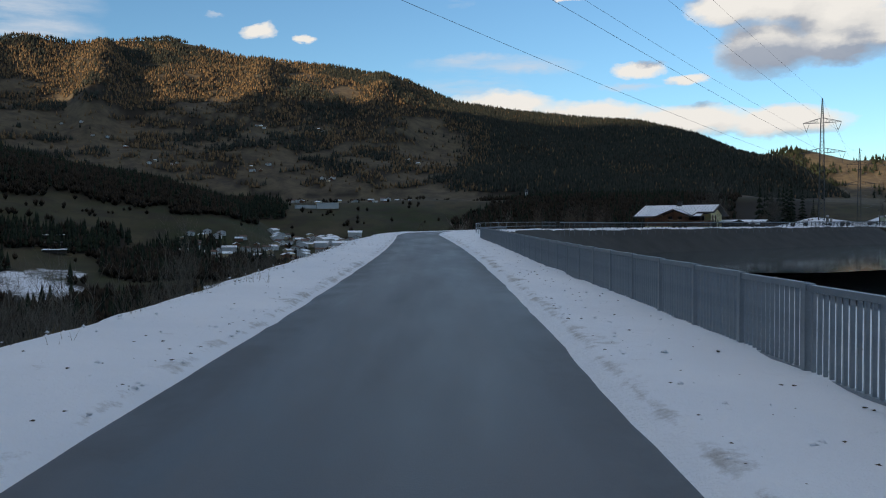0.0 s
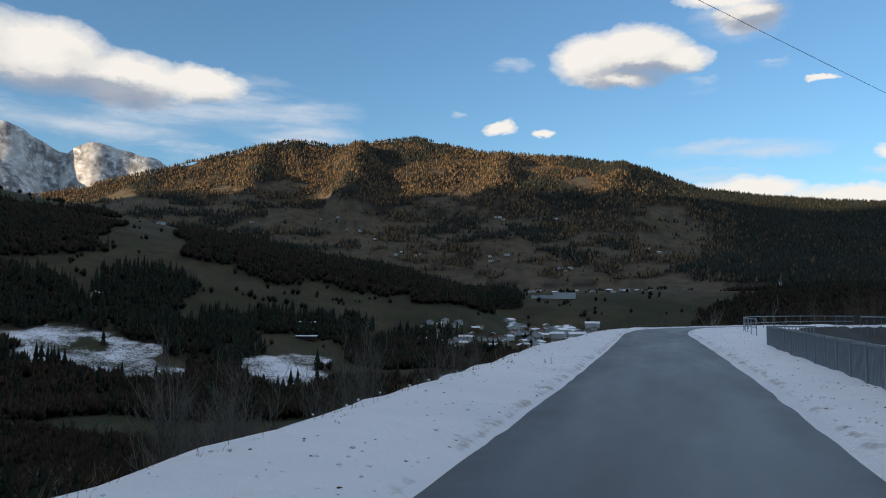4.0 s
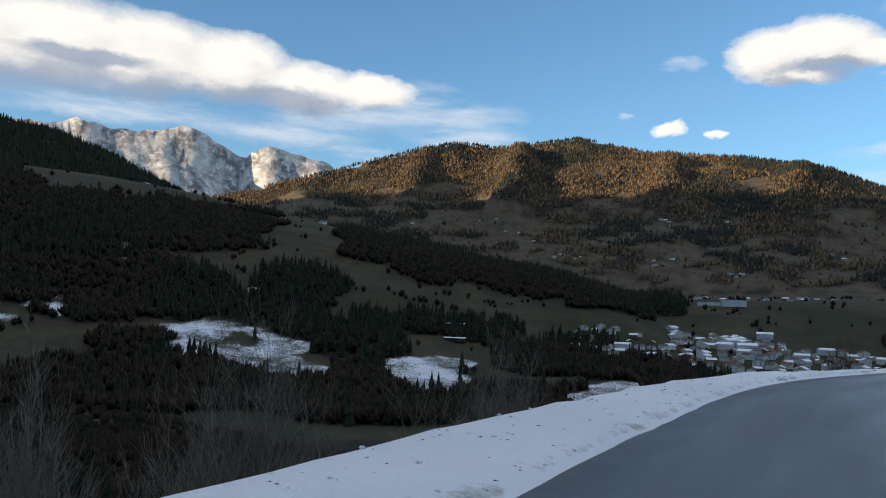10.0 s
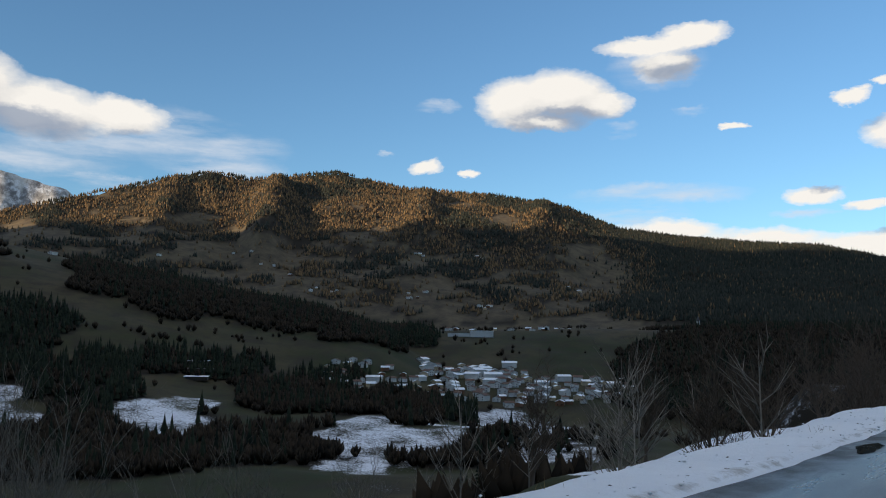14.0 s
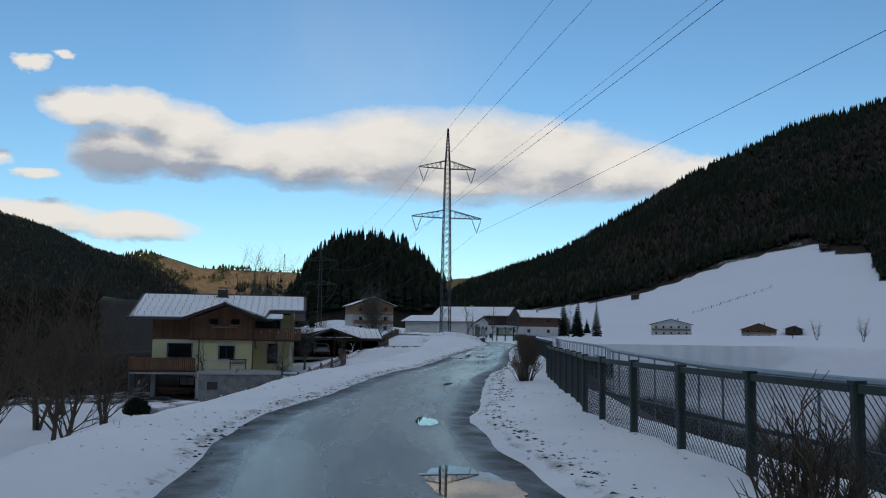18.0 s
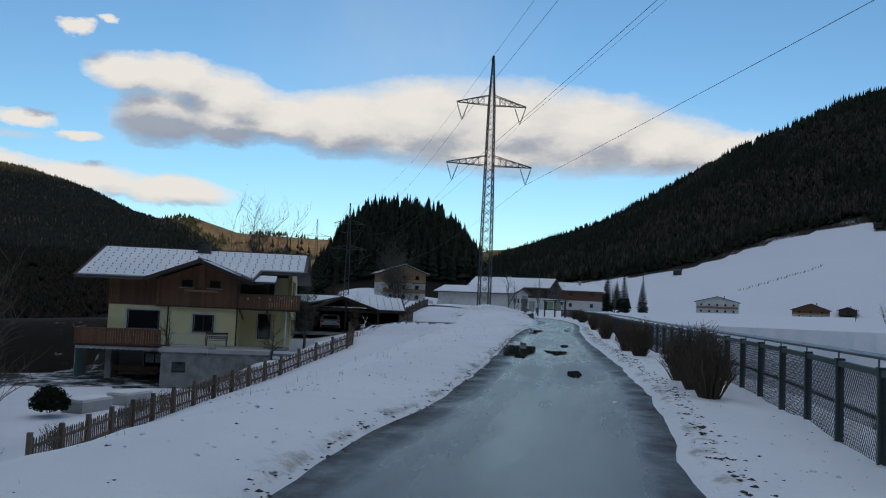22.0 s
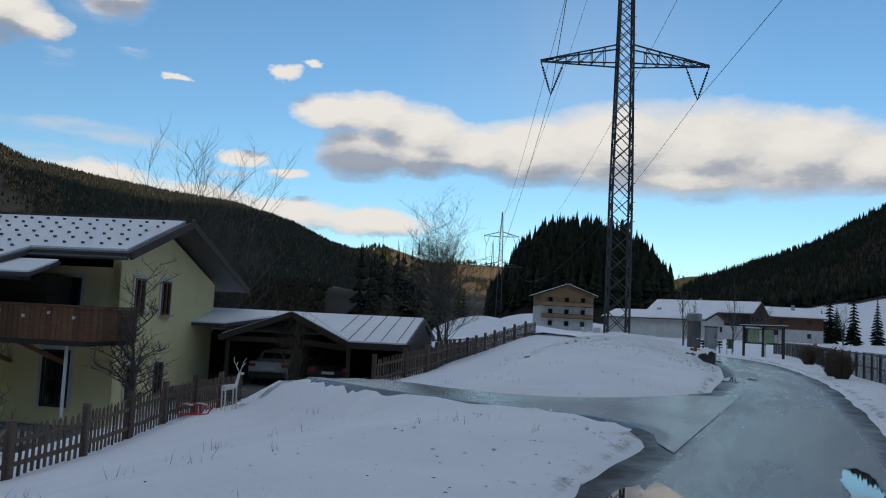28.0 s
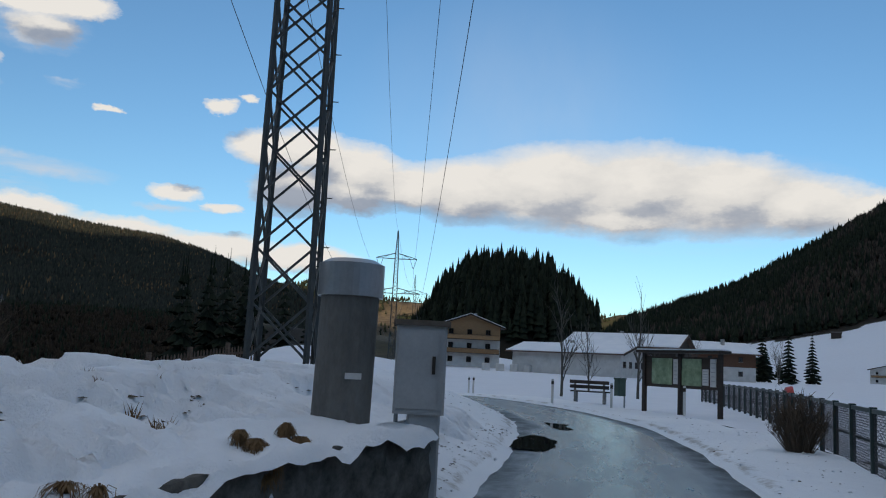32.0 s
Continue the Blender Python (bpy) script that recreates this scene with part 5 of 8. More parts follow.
    part("gutter", Soup().tube((12.0, -4.82, 3.12), (15.3, -4.82, 3.12), 0.07), ROOFMETAL, root)
    guard = Soup().box((0, 0, 0.02), (0.07, 0.10, 0.07)).mesh("snow_guard", ROOFMETAL)
    for i in range(24):
        for j in range(10):
            x, y = -0.2 + i * 0.64 + (0.1 if j % 2 else 0), -0.75 - j * 0.66
            if y < -7.0 + 0 * x or (x > 4.0 and y < -6.7 + abs(x - 7.8) * 1.05 - (0 if x < 11.5 else 9)) and x < 11.6 and y < -3.2 - abs(x - 7.8) * 1.0 or (x > 11.7 and y < -4.4) or x > 15:
                continue
            if 4.0 < x < 11.6 and y < -3.0 - abs(x - 7.8) * 1.08:
                continue
            part("snow_guard", guard, ROOFMETAL, root).matrix_local = Matrix.Translation((x, y, slope_front(x, y) + 0.25))
    chim = new("chimney", Soup().box((7.0, -0.5, 4.9), (0.95, 0.75, 1.0)).mesh("chimney", ROOFMETAL))
    chim.parent = root
    part("flashing", Soup().box((7.0, -0.5, 4.62), (1.25, 1.0, 0.22)), ROOFMETAL, chim)
    part("cowl", Soup().box((7.0, -0.5, 5.62), (1.05, 0.85, 0.05)).box((6.7, -0.5, 5.5), (0.06, 0.06, 0.22)).box((7.3, -0.5, 5.5), (0.06, 0.06, 0.22)), ROOFMETAL, chim)
    # windows
    window(root, 3.7, F - 0.02, -0.62, 2.3, 1.35, mullion=False)
    window(root, 8.0, F - 0.02, -0.75, 1.5, 1.25)
    window(root, 6.75, F - 0.47, 2.15, 0.95, 0.62, surround=False, mullion=False, frame_mat=BROWNWOOD)
    window(root, 8.75, F - 0.47, 2.15, 0.95, 0.62, surround=False, mullion=False, frame_mat=BROWNWOOD)
    part("flower_box", Soup().box((7.8, F - 0.6, 1.62), (2.4, 0.22, 0.16)), LIGHTWOOD, root, "empty light wooden flower box")
    window(root, 12.4, -3.03, 1.75, 0.9, 1.5, mullion=False)
    for y in (-1.6, 0.55):
        window(root, 14.22, y, 2.0, 0.75, 1.25, "side", mullion=True, frame_mat=BROWNWOOD)
        window(root, 14.22, y - 0.2, -1.0, 0.75, 1.2, "side", mullion=True, frame_mat=BROWNWOOD)
    window(root, 12.2, -3.03, -0.9, 0.95, 1.9, mullion=False, sill=False)
    window(root, 4.2, -3.12, -3.75, 1.5, 1.1)
    window(root, 8.3, F - 0.02, -3.3, 1.0, 0.75)
    # balconies
    balustrade(root, "red-brown timber balcony of the ground floor", [(-0.6, -4.2), (-0.6, -7.0), (5.35, -7.0)], -2.45, -1.35, BROWNWOOD)
    part("balcony_floor", Soup().box((2.4, -5.9, -2.5), (6.0, 2.6, 0.14)), DARKWOOD, root)
    aw = Soup()
    for i in range(30):
        aw.box((-0.4 + i * 0.2, -7.02, -2.66 - 0.03 * (i % 2)), (0.19, 0.03, 0.2))
    part("valance", aw, WHITEWALL, root, "white scalloped valance under the balcony")
    balustrade(root, "brown timber balcony of the upper floor", [(10.5, -6.0), (14.9, -6.0), (14.9, -3.0)], 0.5, 1.5, BROWNWOOD)
    part("balcony_floor", Soup().box((12.6, -4.5, 0.42), (4.5, 3.1, 0.14)), DARKWOOD, root)
    for x in (10.6, 12.6):
        part("brace", Soup().bar((x, -3.1, -0.4), (x, -5.9, 0.4), 0.12), BROWNWOOD, root)
    part("porch_post", Soup().tube((14.0, -5.6, -2.45), (14.0, -5.6, 0.4), 0.06), WHITEWALL, root)
    part("canopy", Soup().prism([(11.6, -6.6), (13.2, -6.6), (13.2, -5.0), (11.6, -5.0)], lambda x, y: 2.35 + 0.3 * (y + 6.6), 0.1), ROOFMETAL, root)
    part("canopy_snow", Soup().prism([(11.65, -6.55), (13.15, -6.55), (13.15, -5.05), (11.65, -5.05)], lambda x, y: 2.46 + 0.3 * (y + 6.6), 0.06), SNOW, root)
    for x, y0 in ((5.45, F - 0.12), (10.45, F - 0.5)):
        part("downpipe", Soup().tube((x, y0, -5.0 if x < 6 else -2.4), (x, y0, 2.3), 0.05, n=8), DARKWOOD, root)
    # strings of little lamps on the upper balcony
    for i in range(5):
        part("fairy_light", Soup().tube((11.2 + i * 0.8, -6.08, 1.15 + 0.12 * (i % 2)), (11.2 + i * 0.8, -6.08, 1.24 + 0.12 * (i % 2)), 0.05, n=7), WHITEWALL, root)
    # terrace before the house
    part("terrace", Soup().box((9.6, -8.0, -3.8), (7.0, 5.0, 2.75)), CONCRETE, root, "stained concrete terrace wall")
    part("terrace_paving", Soup().box((9.6, -8.0, -2.47), (7.3, 5.3, 0.26), bevel=0.02), GREYWALL, root)
    part("cellar_window", Soup().box((7.3, -10.51, -3.6), (0.9, 0.06, 0.7)), GLASSPANE, root)
    part("glass_screen", Soup().box((-0.5, -5.6, -3.75), (0.04, 2.7, 2.3)), simple("frosted_teal_glass", (0.16, 0.27, 0.27), (0.22, 0.34, 0.33), 1.5, 0.25), root, "frosted teal glass screen under the balcony")
    part("pillar", Soup().box((5.6, -6.9, -3.8), (0.34, 0.34, 2.7)), WHITEWALL, root)
    rail = new("terrace_railing", Soup().bar((6.3, -8.7, -1.45), (10.2, -8.7, -1.45), 0.05).bar((6.3, -8.7, -2.25), (10.2, -8.7, -2.25), 0.04).mesh("terrace_railing", WHITEWALL))
    rail.parent = root
    for i in range(27):
        part("baluster", Soup().box((6.35 + i * 0.15, -8.7, -1.85), (0.03, 0.03, 0.8)), WHITEWALL, rail)
    st = new("steps", Soup().box((13.2, -9.2, -3.2), (0.2, 2.6, 1.0)).mesh("steps", CONCRETE))
    st.parent = root
    for i in range(6):
        part("step", Soup().box((13.4 + 0.9, -10.4 + i * 0.34, -3.35 + i * 0.17), (1.7, 0.34, 0.16)), SNOW if i % 2 else CONCRETE, st)
    return root


house = build_house()


def on_house(x, y, z):
    return HOUSE @ Vector((x, y, z))


def snow_against_terrace():
    """Drifted snow that climbs the terrace wall towards the fence."""
    u, v = np.meshgrid(np.linspace(7.6, 16.5, 46), np.linspace(-10.48, -14.6, 24), indexing="ij")
    z = -5.32 + 2.45 * smooth(8.0, 13.6, u) * (1 - 0.9 * smooth(10.4, 14.6, -v)) + 0.06 * fbm(u, v, 0.9, 3, 97)
    c, s = 0.842, -0.539
    return grid_mesh("snow_bank", 43.3 + u * c - v * s, 182.1 + u * s + v * c, z, SNOW)


tagged(snow_against_terrace(), "snow drifted against the terrace wall", "snow", kind="structure")


def yard_things():
    p = Vector((45.5, 168.55, -2.5))
    dish = thing("satellite_dish", Matrix.Translation(p) @ Matrix.Rotation(-1.1, 4, "Z"), "round pale grey satellite dish on a short pole", "dish")
    bowl = Soup()
    n = 20
    for ring in range(5):
        r = 0.48 * ring / 4
        for i in range(n):
            bowl.v.append((0.32 * r * r / 0.23 - 0.0, r * math.cos(2 * math.pi * i / n), r * 1.08 * math.sin(2 * math.pi * i / n)))
    for ring in range(4):
        for i in range(n):
            bowl.f.append((ring * n + i, ring * n + (i + 1) % n, (ring + 1) * n + (i + 1) % n, (ring + 1) * n + i))
    part("bowl", bowl, WHITEWALL, dish)
    part("pole", Soup().tube((-0.1, 0, -2.5), (-0.1, 0, 0), 0.035), STEEL, dish)
    part("feed_arm", Soup().bar((0.05, 0, -0.48), (0.5, 0, -0.1), 0.03).box((0.52, 0, -0.06), (0.1, 0.08, 0.1)), STEEL, dish)
    p = on_house(9.2, -7.0, -2.34)
    bench = thing("garden_bench", Matrix.Translation(p) @ Matrix.Rotation(math.atan2(-0.539, 0.842), 4, "Z"), "dark weathered wooden garden bench on the terrace", "bench")
    for i in range(4):
        part("seat_slat", Soup().box((0, -0.2 + i * 0.12, 0.45), (1.6, 0.1, 0.03)), DARKWOOD, bench)
        part("back_slat", Soup().box((0, 0.27, 0.58 + i * 0.12), (1.6, 0.03, 0.1)), DARKWOOD, bench)
    for x in (-0.7, 0.7):
        part("side_frame", Soup().box((x, -0.2, 0.3), (0.07, 0.07, 0.62)).box((x, 0.26, 0.5), (0.07, 0.07, 1.0)).box((x, 0.0, 0.62), (0.07, 0.5, 0.05)), DARKWOOD, bench)
    p = on_house(3.0, -5.0, -5.1)
    b2 = thing("garden_bench", Matrix.Translation((p.x, p.y, p.z)) @ Matrix.Rotation(math.atan2(-0.539, 0.842), 4, "Z"), "long brown bench under the balcony", "bench")
    part("seat", Soup().box((0, 0, 0.45), (3.6, 0.4, 0.06)), BROWNWOOD, b2)
    part("backrest", Soup().box((0, 0.22, 0.8), (3.6, 0.05, 0.4)), BROWNWOOD, b2)
    for x in (-1.5, 0, 1.5):
        part("leg", Soup().box((x, 0, 0.21), (0.08, 0.36, 0.42)), DARKWOOD, b2)


yard_things()


# ---- picket fence round the garden ----
def picket_fence(points, label):
    pts = spline(points, 2.0)
    z0 = ground_z(*pts[0][:2])
    root = thing("picket_fence", (pts[0][0], pts[0][1], z0), label, "fence", "garden fences")
    inv = root.matrix_world.inverted()
    picket = Soup().box((0, 0, 0.42), (0.075, 0.022, 0.84)).add([(-0.0375, -0.011, 0.84), (0.0375, -0.011, 0.84), (0, -0.011, 0.91), (-0.0375, 0.011, 0.84), (0.0375, 0.011, 0.84), (0, 0.011, 0.91)],
                                                             [(0, 1, 2), (5, 4, 3), (1, 4, 5, 2), (3, 0, 2, 5)]).mesh("picket", FENCEWOOD)
    for a, b in zip(pts[:-1], pts[1:]):
        za, zb = ground_z(*a), ground_z(*b)
        h = math.atan2(b[1] - a[1], b[0] - a[0])
        part("post", Soup().box((a[0], a[1], za + 0.5), (0.14, 0.14, 1.15), h + random.uniform(-.1, .1), bevel=0.02), FENCEWOOD, root).matrix_parent_inverse = inv
        part("rail", Soup().bar((*a, za + 0.25), (*b, zb + 0.25), 0.05, 0.08).bar((*a, za + 0.68), (*b, zb + 0.68), 0.05, 0.08), FENCEWOOD, root).matrix_parent_inverse = inv
        for k in range(12):
            f = (k + 0.5) / 12
            ob = part("picket", picket, FENCEWOOD, root)
            ob.matrix_parent_inverse = inv
            ob.matrix_world = Matrix.Translation((a[0] + (b[0] - a[0]) * f, a[1] + (b[1] - a[1]) * f, za + (zb - za) * f + random.uniform(-.02, .03))) @ Matrix.Rotation(h, 4, "Z") @ Matrix.Rotation(random.uniform(-.03, .03), 4, "Y")


FENCE_A = [(27, 138.5), (33.2, 146.2), (38.6, 151.2), (43.5, 155.2), (48, 157.9), (51.4, 160), (54, 164), (56.2, 167.5), (58.0, 170.4)]
FENCE_B = [(61.5, 168.2), (64.6, 170.6), (67.6, 175.0), (71.8, 181.2), (78, 187.5), (84.5, 192.5)]
picket_fence(FENCE_A, "weathered brown picket fence along the garden slope")
picket_fence(FENCE_B, "weathered brown picket fence beside the snowy field")


# ---- carport and sheds ----
TAILRED = simple("tail_lamp_red", (0.25, 0.01, 0.01), (0.4, 0.02, 0.02), 4, 0.3)


def carport():
    """A low roof parallel to the house, with a gable cut out over two cars."""
    turn = math.atan2(-0.539, 0.842)
    m = Matrix.Translation((61.97, 177.54, -1.40)) @ Matrix.Rotation(turn, 4, "Z")
    root = thing("carport", m, "dark timber carport with a snowy pitched roof", "carport")
    top = 3.0
    front, back = lambda x, y: top + 0.205 * y, lambda x, y: top - 0.205 * y
    right, left = lambda x, y: top - 0.338 * x, lambda x, y: top + 0.40 * x
    slopes = (([(1.4, -2.3), (3.05, -5.1), (5.3, -5.1), (5.3, 0), (0.0, 0.0)], front), ([(-6.2, 0), (-6.2, -3.0), (-2.6, -3.0), (-0.02, 0.0)], front),
              ([(0, 0), (0, -2.2), (3.03, -5.1), (1.4, -2.3)], right), ([(0, -2.2), (0, 0), (-2.55, -2.9), (-2.6, -3.3)], left), ([(-6.2, 0.02), (5.3, 0.02), (5.3, 4.2), (-6.2, 4.2)], back))
    for out, sl in slopes:
        part("roof", Soup().prism(out, sl, 0.12), ROOFMETAL, root)
        cx, cy = sum(q[0] for q in out) / len(out), sum(q[1] for q in out) / len(out)
        ins = [(cx + (x - cx) * 0.97, cy + (y - cy) * 0.97) for x, y in out]
        part("roof_snow", Soup().prism(ins, lambda x, y: sl(x, y) + 0.122, 0.06), SNOW, root, "smooth snow on the carport roof")
    for i in range(5):
        x = 2.4 + i * 0.62
        part("roof_seam", Soup().bar((x, -0.2, front(x, -0.2) + 0.19), (x, -4.9 if x > 3 else -3.6, front(x, -4.9 if x > 3 else -3.6) + 0.19), 0.025), ROOFMETAL, root)
    for a, b in (((0, -2.28, top + 0.03), (3.05, -5.18, 1.99)), ((0, -2.28, top + 0.03), (-2.66, -3.38, 1.96)), ((5.36, 0, top + 0.02), (5.36, -5.1, 1.99)), ((3.05, -5.2, 1.98), (5.36, -5.2, 1.98))):
        part("bargeboard", Soup().bar(a, b, 0.05, 0.24), DARKWOOD, root)
    for x, y, h in ((-2.4, -2.9, 2.0), (0.35, -2.5, 2.75), (3.05, -4.9, 1.95), (5.1, -4.8, 1.95), (0.35, 2.0, 2.4)):
        part("post", Soup().box((x, y, h / 2), (0.15, 0.15, h)), DARKWOOD, root)
    part("beam", Soup().bar((-2.4, -2.9, 1.95), (0.35, -2.5, 1.95), 0.14, 0.2).bar((0.35, -2.5, 1.95), (3.05, -4.9, 1.85), 0.14, 0.2), DARKWOOD, root)
    part("back_wall", Soup().box((-0.5, 3.9, 1.05), (11.2, 0.16, 2.1)), DARKWOOD, root)
    for x in (-6.1, 5.15):
        part("side_wall", Soup().box((x, -0.4 if x > 0 else 0.6, 0.95), (0.14, 8.4 if x > 0 else 6.4, 1.9)), DARKWOOD, root)
    # gable end facing the field
    part("gable_board", Soup().add([(5.2, -4.9, 1.85), (5.2, 3.9, 1.95), (5.2, 0, 2.95), (5.12, -4.9, 1.85), (5.12, 3.9, 1.95), (5.12, 0, 2.95)], [(0, 1, 2), (5, 4, 3), (0, 3, 4, 1), (1, 4, 5, 2), (2, 5, 3, 0)]), DARKWOOD, root)
    part("floor", Soup().box((-0.4, -0.6, -0.09), (11.0, 8.8, 0.2)), CONCRETE, root)
    dark = simple("dark_car_paint", (0.02, 0.022, 0.026), (0.04, 0.043, 0.05), 2, 0.25, 0.4)
    pale = simple("pale_car_paint", (0.42, 0.43, 0.44), (0.52, 0.53, 0.54), 2, 0.3, 0.1)
    parked_car(m @ Matrix.Translation((1.75, -0.4, 0.02)), dark, "dark grey car parked nose in under the carport")
    parked_car(m @ Matrix.Translation((-0.95, 0.2, 0.02)), pale, "pale silver car parked nose in under the carport")


def parked_car(place_, paint, label):
    car = thing("car", place_, label, "car", "cars in the carport")
    body = Soup()
    prof = [(-2.1, 0.35), (-2.15, 0.8), (-2.0, 0.98), (-1.2, 1.0), (-0.7, 1.42), (0.7, 1.46), (1.6, 1.1), (2.15, 0.9), (2.15, 0.35)]
    n = len(prof)
    for sx, k in ((-0.85, 1), (0.85, 1)):
        body.v += [(sx * (0.82 if z > 1.2 else 1.0), y, z) for y, z in prof]
    body.f += [tuple(range(n)), tuple(range(2 * n - 1, n - 1, -1))] + [(i, n + i, n + (i + 1) % n, (i + 1) % n) for i in range(n)]
    part("body", body, paint, car)
    part("rear_window", Soup().box((0, -1.0, 1.2), (1.2, 0.03, 0.3), 0, ("X", -0.7)), GLASSPANE, car)
    for sx in (-1, 1):
        part("tail_lamp", Soup().box((sx * 0.7, -2.13, 0.85), (0.28, 0.06, 0.14)), TAILRED, car)
        for y in (-1.3, 1.35):
            wheel = part("tyre", Soup().tube((sx * 0.72, y, 0.32), (sx * 0.9, y, 0.32), 0.32, n=16), DARKWOOD, car)
            part("rim", Soup().tube((sx * 0.9, y, 0.32), (sx * 0.92, y, 0.32), 0.2, n=12), STEEL, wheel)
    part("bumper", Soup().box((0, -2.16, 0.45), (1.6, 0.12, 0.24)), DARKWOOD, car)
    part("number_plate", Soup().box((0, -2.23, 0.72), (0.5, 0.02, 0.11)), WHITEWALL, car)


carport()


def low_roof(place_, size, label):
    root = thing("shed", place_, label, "shed")
    w, d, h = size
    part("wall", Soup().box((0, 0, h / 2), (w, d, h)), DARKWOOD, root)
    for sx in (-1, 1):
        out = [(0, -d / 2 - 0.5), (sx * (w / 2 + 0.5), -d / 2 - 0.5), (sx * (w / 2 + 0.5), d / 2 + 0.5), (0, d / 2 + 0.5)]
        sl = lambda x, y: h + 0.9 - abs(x) * 1.6 / w
        part("roof", Soup().prism(out if sx > 0 else out[::-1], sl, 0.12), ROOFMETAL, root)
        part("roof_snow", Soup().prism(out if sx > 0 else out[::-1], lambda x, y: sl(x, y) + 0.122, 0.08), SNOW, root)
    part("gable", Soup().wall([(-w / 2, h - 0.05), (w / 2, h - 0.05), (0, h + 0.85)], -d / 2, -d / 2 + 0.1), DARKWOOD, root)


low_roof(Matrix.Translation((57, 186, -2.4)) @ Matrix.Rotation(0.5, 4, "Z"), (6.5, 5, 2.2), "small dark timber shed with snow on its roof")
low_roof(Matrix.Translation((-38, 196, ground_z(-38, 196))) @ Matrix.Rotation(0.2, 4, "Z"), (6, 8, 2.4), "small hut with a snowy roof down the slope")

# ---- farmhouses and chalets ----
def chalet(place_, w, d, h, label, wall=None, top=None, storeys=2, roof_pitch=0.36, balcony=True, windows=3, group="houses of the hamlet", over=1.1):
    """A broad gabled house: masonry below, timber above, its gable towards -y, the ridge along y."""
    wall, top = wall or WHITEWALL, top or LIGHTWOOD
    root = thing("house", place_, label, "house", group)
    st = h / storeys
    part("wall", Soup().box((0, 0, st * (storeys - 1) / 2), (w, d, st * (storeys - 1))), wall, root)
    rise = roof_pitch * w / 2
    gab = Soup().wall([(-w / 2, st * (storeys - 1)), (w / 2, st * (storeys - 1)), (w / 2, h), (0, h + rise), (-w / 2, h)], -d / 2, d / 2)
    part("upper_wall", gab, top, root)
    sl = lambda x, y: h + rise - abs(x) * roof_pitch
    for sx in (-1, 1):
        out = [(0, -d / 2 - over), (sx * (w / 2 + over), -d / 2 - over), (sx * (w / 2 + over), d / 2 + over), (0, d / 2 + over)]
        out = out if sx > 0 else out[::-1]
        part("roof", Soup().prism(out, sl, 0.18), ROOFRED, root)
        ins = [(x * 0.97, y * 0.985) for x, y in out]
        part("roof_snow", Soup().prism(ins, lambda x, y: sl(x, y) + 0.182, 0.14), SNOW, root)
        part("bargeboard", Soup().bar((0, -d / 2 - over, h + rise), (sx * (w / 2 + over), -d / 2 - over, sl(w / 2 + over, 0)), 0.06, 0.3), DARKWOOD, root)
    for k in range(storeys):
        for i in range(windows):
            x = (i - (windows - 1) / 2) * w / (windows + 0.3)
            window(root, x, -d / 2 - 0.04, st * (k + 0.55), 1.0, 1.1, surround=False)
    for k in range(storeys):
        for y in (-d / 4, d / 4):
            window(root, w / 2 + 0.04, y, st * (k + 0.55), 1.0, 1.1, "side", surround=False)
    if balcony:
        for k in range(1, storeys):
            z = st * k
            bal = part("balcony", Soup().box((0, -d / 2 - 0.55, z), (w * 0.96, 1.1, 0.12)), DARKWOOD, root)
            part("railing", Soup().box((0, -d / 2 - 1.07, z + 0.5), (w * 0.96, 0.05, 0.9)), LIGHTWOOD, bal)
            part("handrail", Soup().box((0, -d / 2 - 1.07, z + 0.99), (w * 0.97, 0.1, 0.07)), DARKWOOD, bal)
    part("chimney", Soup().box((w * 0.16, d * 0.1, h + rise + 0.1), (0.7, 0.7, 1.5)), GREYWALL, root)
    return root


def facing(x, y, towards, dz=0.0):
    """Stands at (x, y) on the ground, its front turned to a place."""
    a = math.atan2(towards[1] - y, towards[0] - x)
    return Matrix.Translation((x, y, ground_z(x, y) - 0.15 + dz)) @ Matrix.Rotation(a + math.pi / 2, 4, "Z")


# hamlet beyond the pylon
chalet(facing(172, 316, (110, 190)), 13, 14, 8.6, "three-storey chalet with honey timber balconies and snowy roof", storeys=3)
chalet(facing(176, 283, (110, 250)) @ Matrix.Rotation(1.5, 4, "Z"), 11, 22, 4.2, "long white farm building with a snowy roof", top=WHITEWALL, storeys=1, balcony=False, windows=4, roof_pitch=0.28)
chalet(facing(205, 300, (120, 235)) @ Matrix.Rotation(1.45, 4, "Z"), 15, 24, 6.4, "large barn with dark boards and a snowy roof", top=DARKWOOD, storeys=2, balcony=False)
chalet(facing(232, 300, (120, 160)) @ Matrix.Rotation(-1.3, 4, "Z"), 13, 15, 6.6, "farmhouse with timber balconies beyond the barn", top=BROWNWOOD, storeys=2)
chalet(facing(262, 318, (120, 160)), 10, 12, 6.0, "small timber house among trees", top=DARKWOOD, storeys=2)
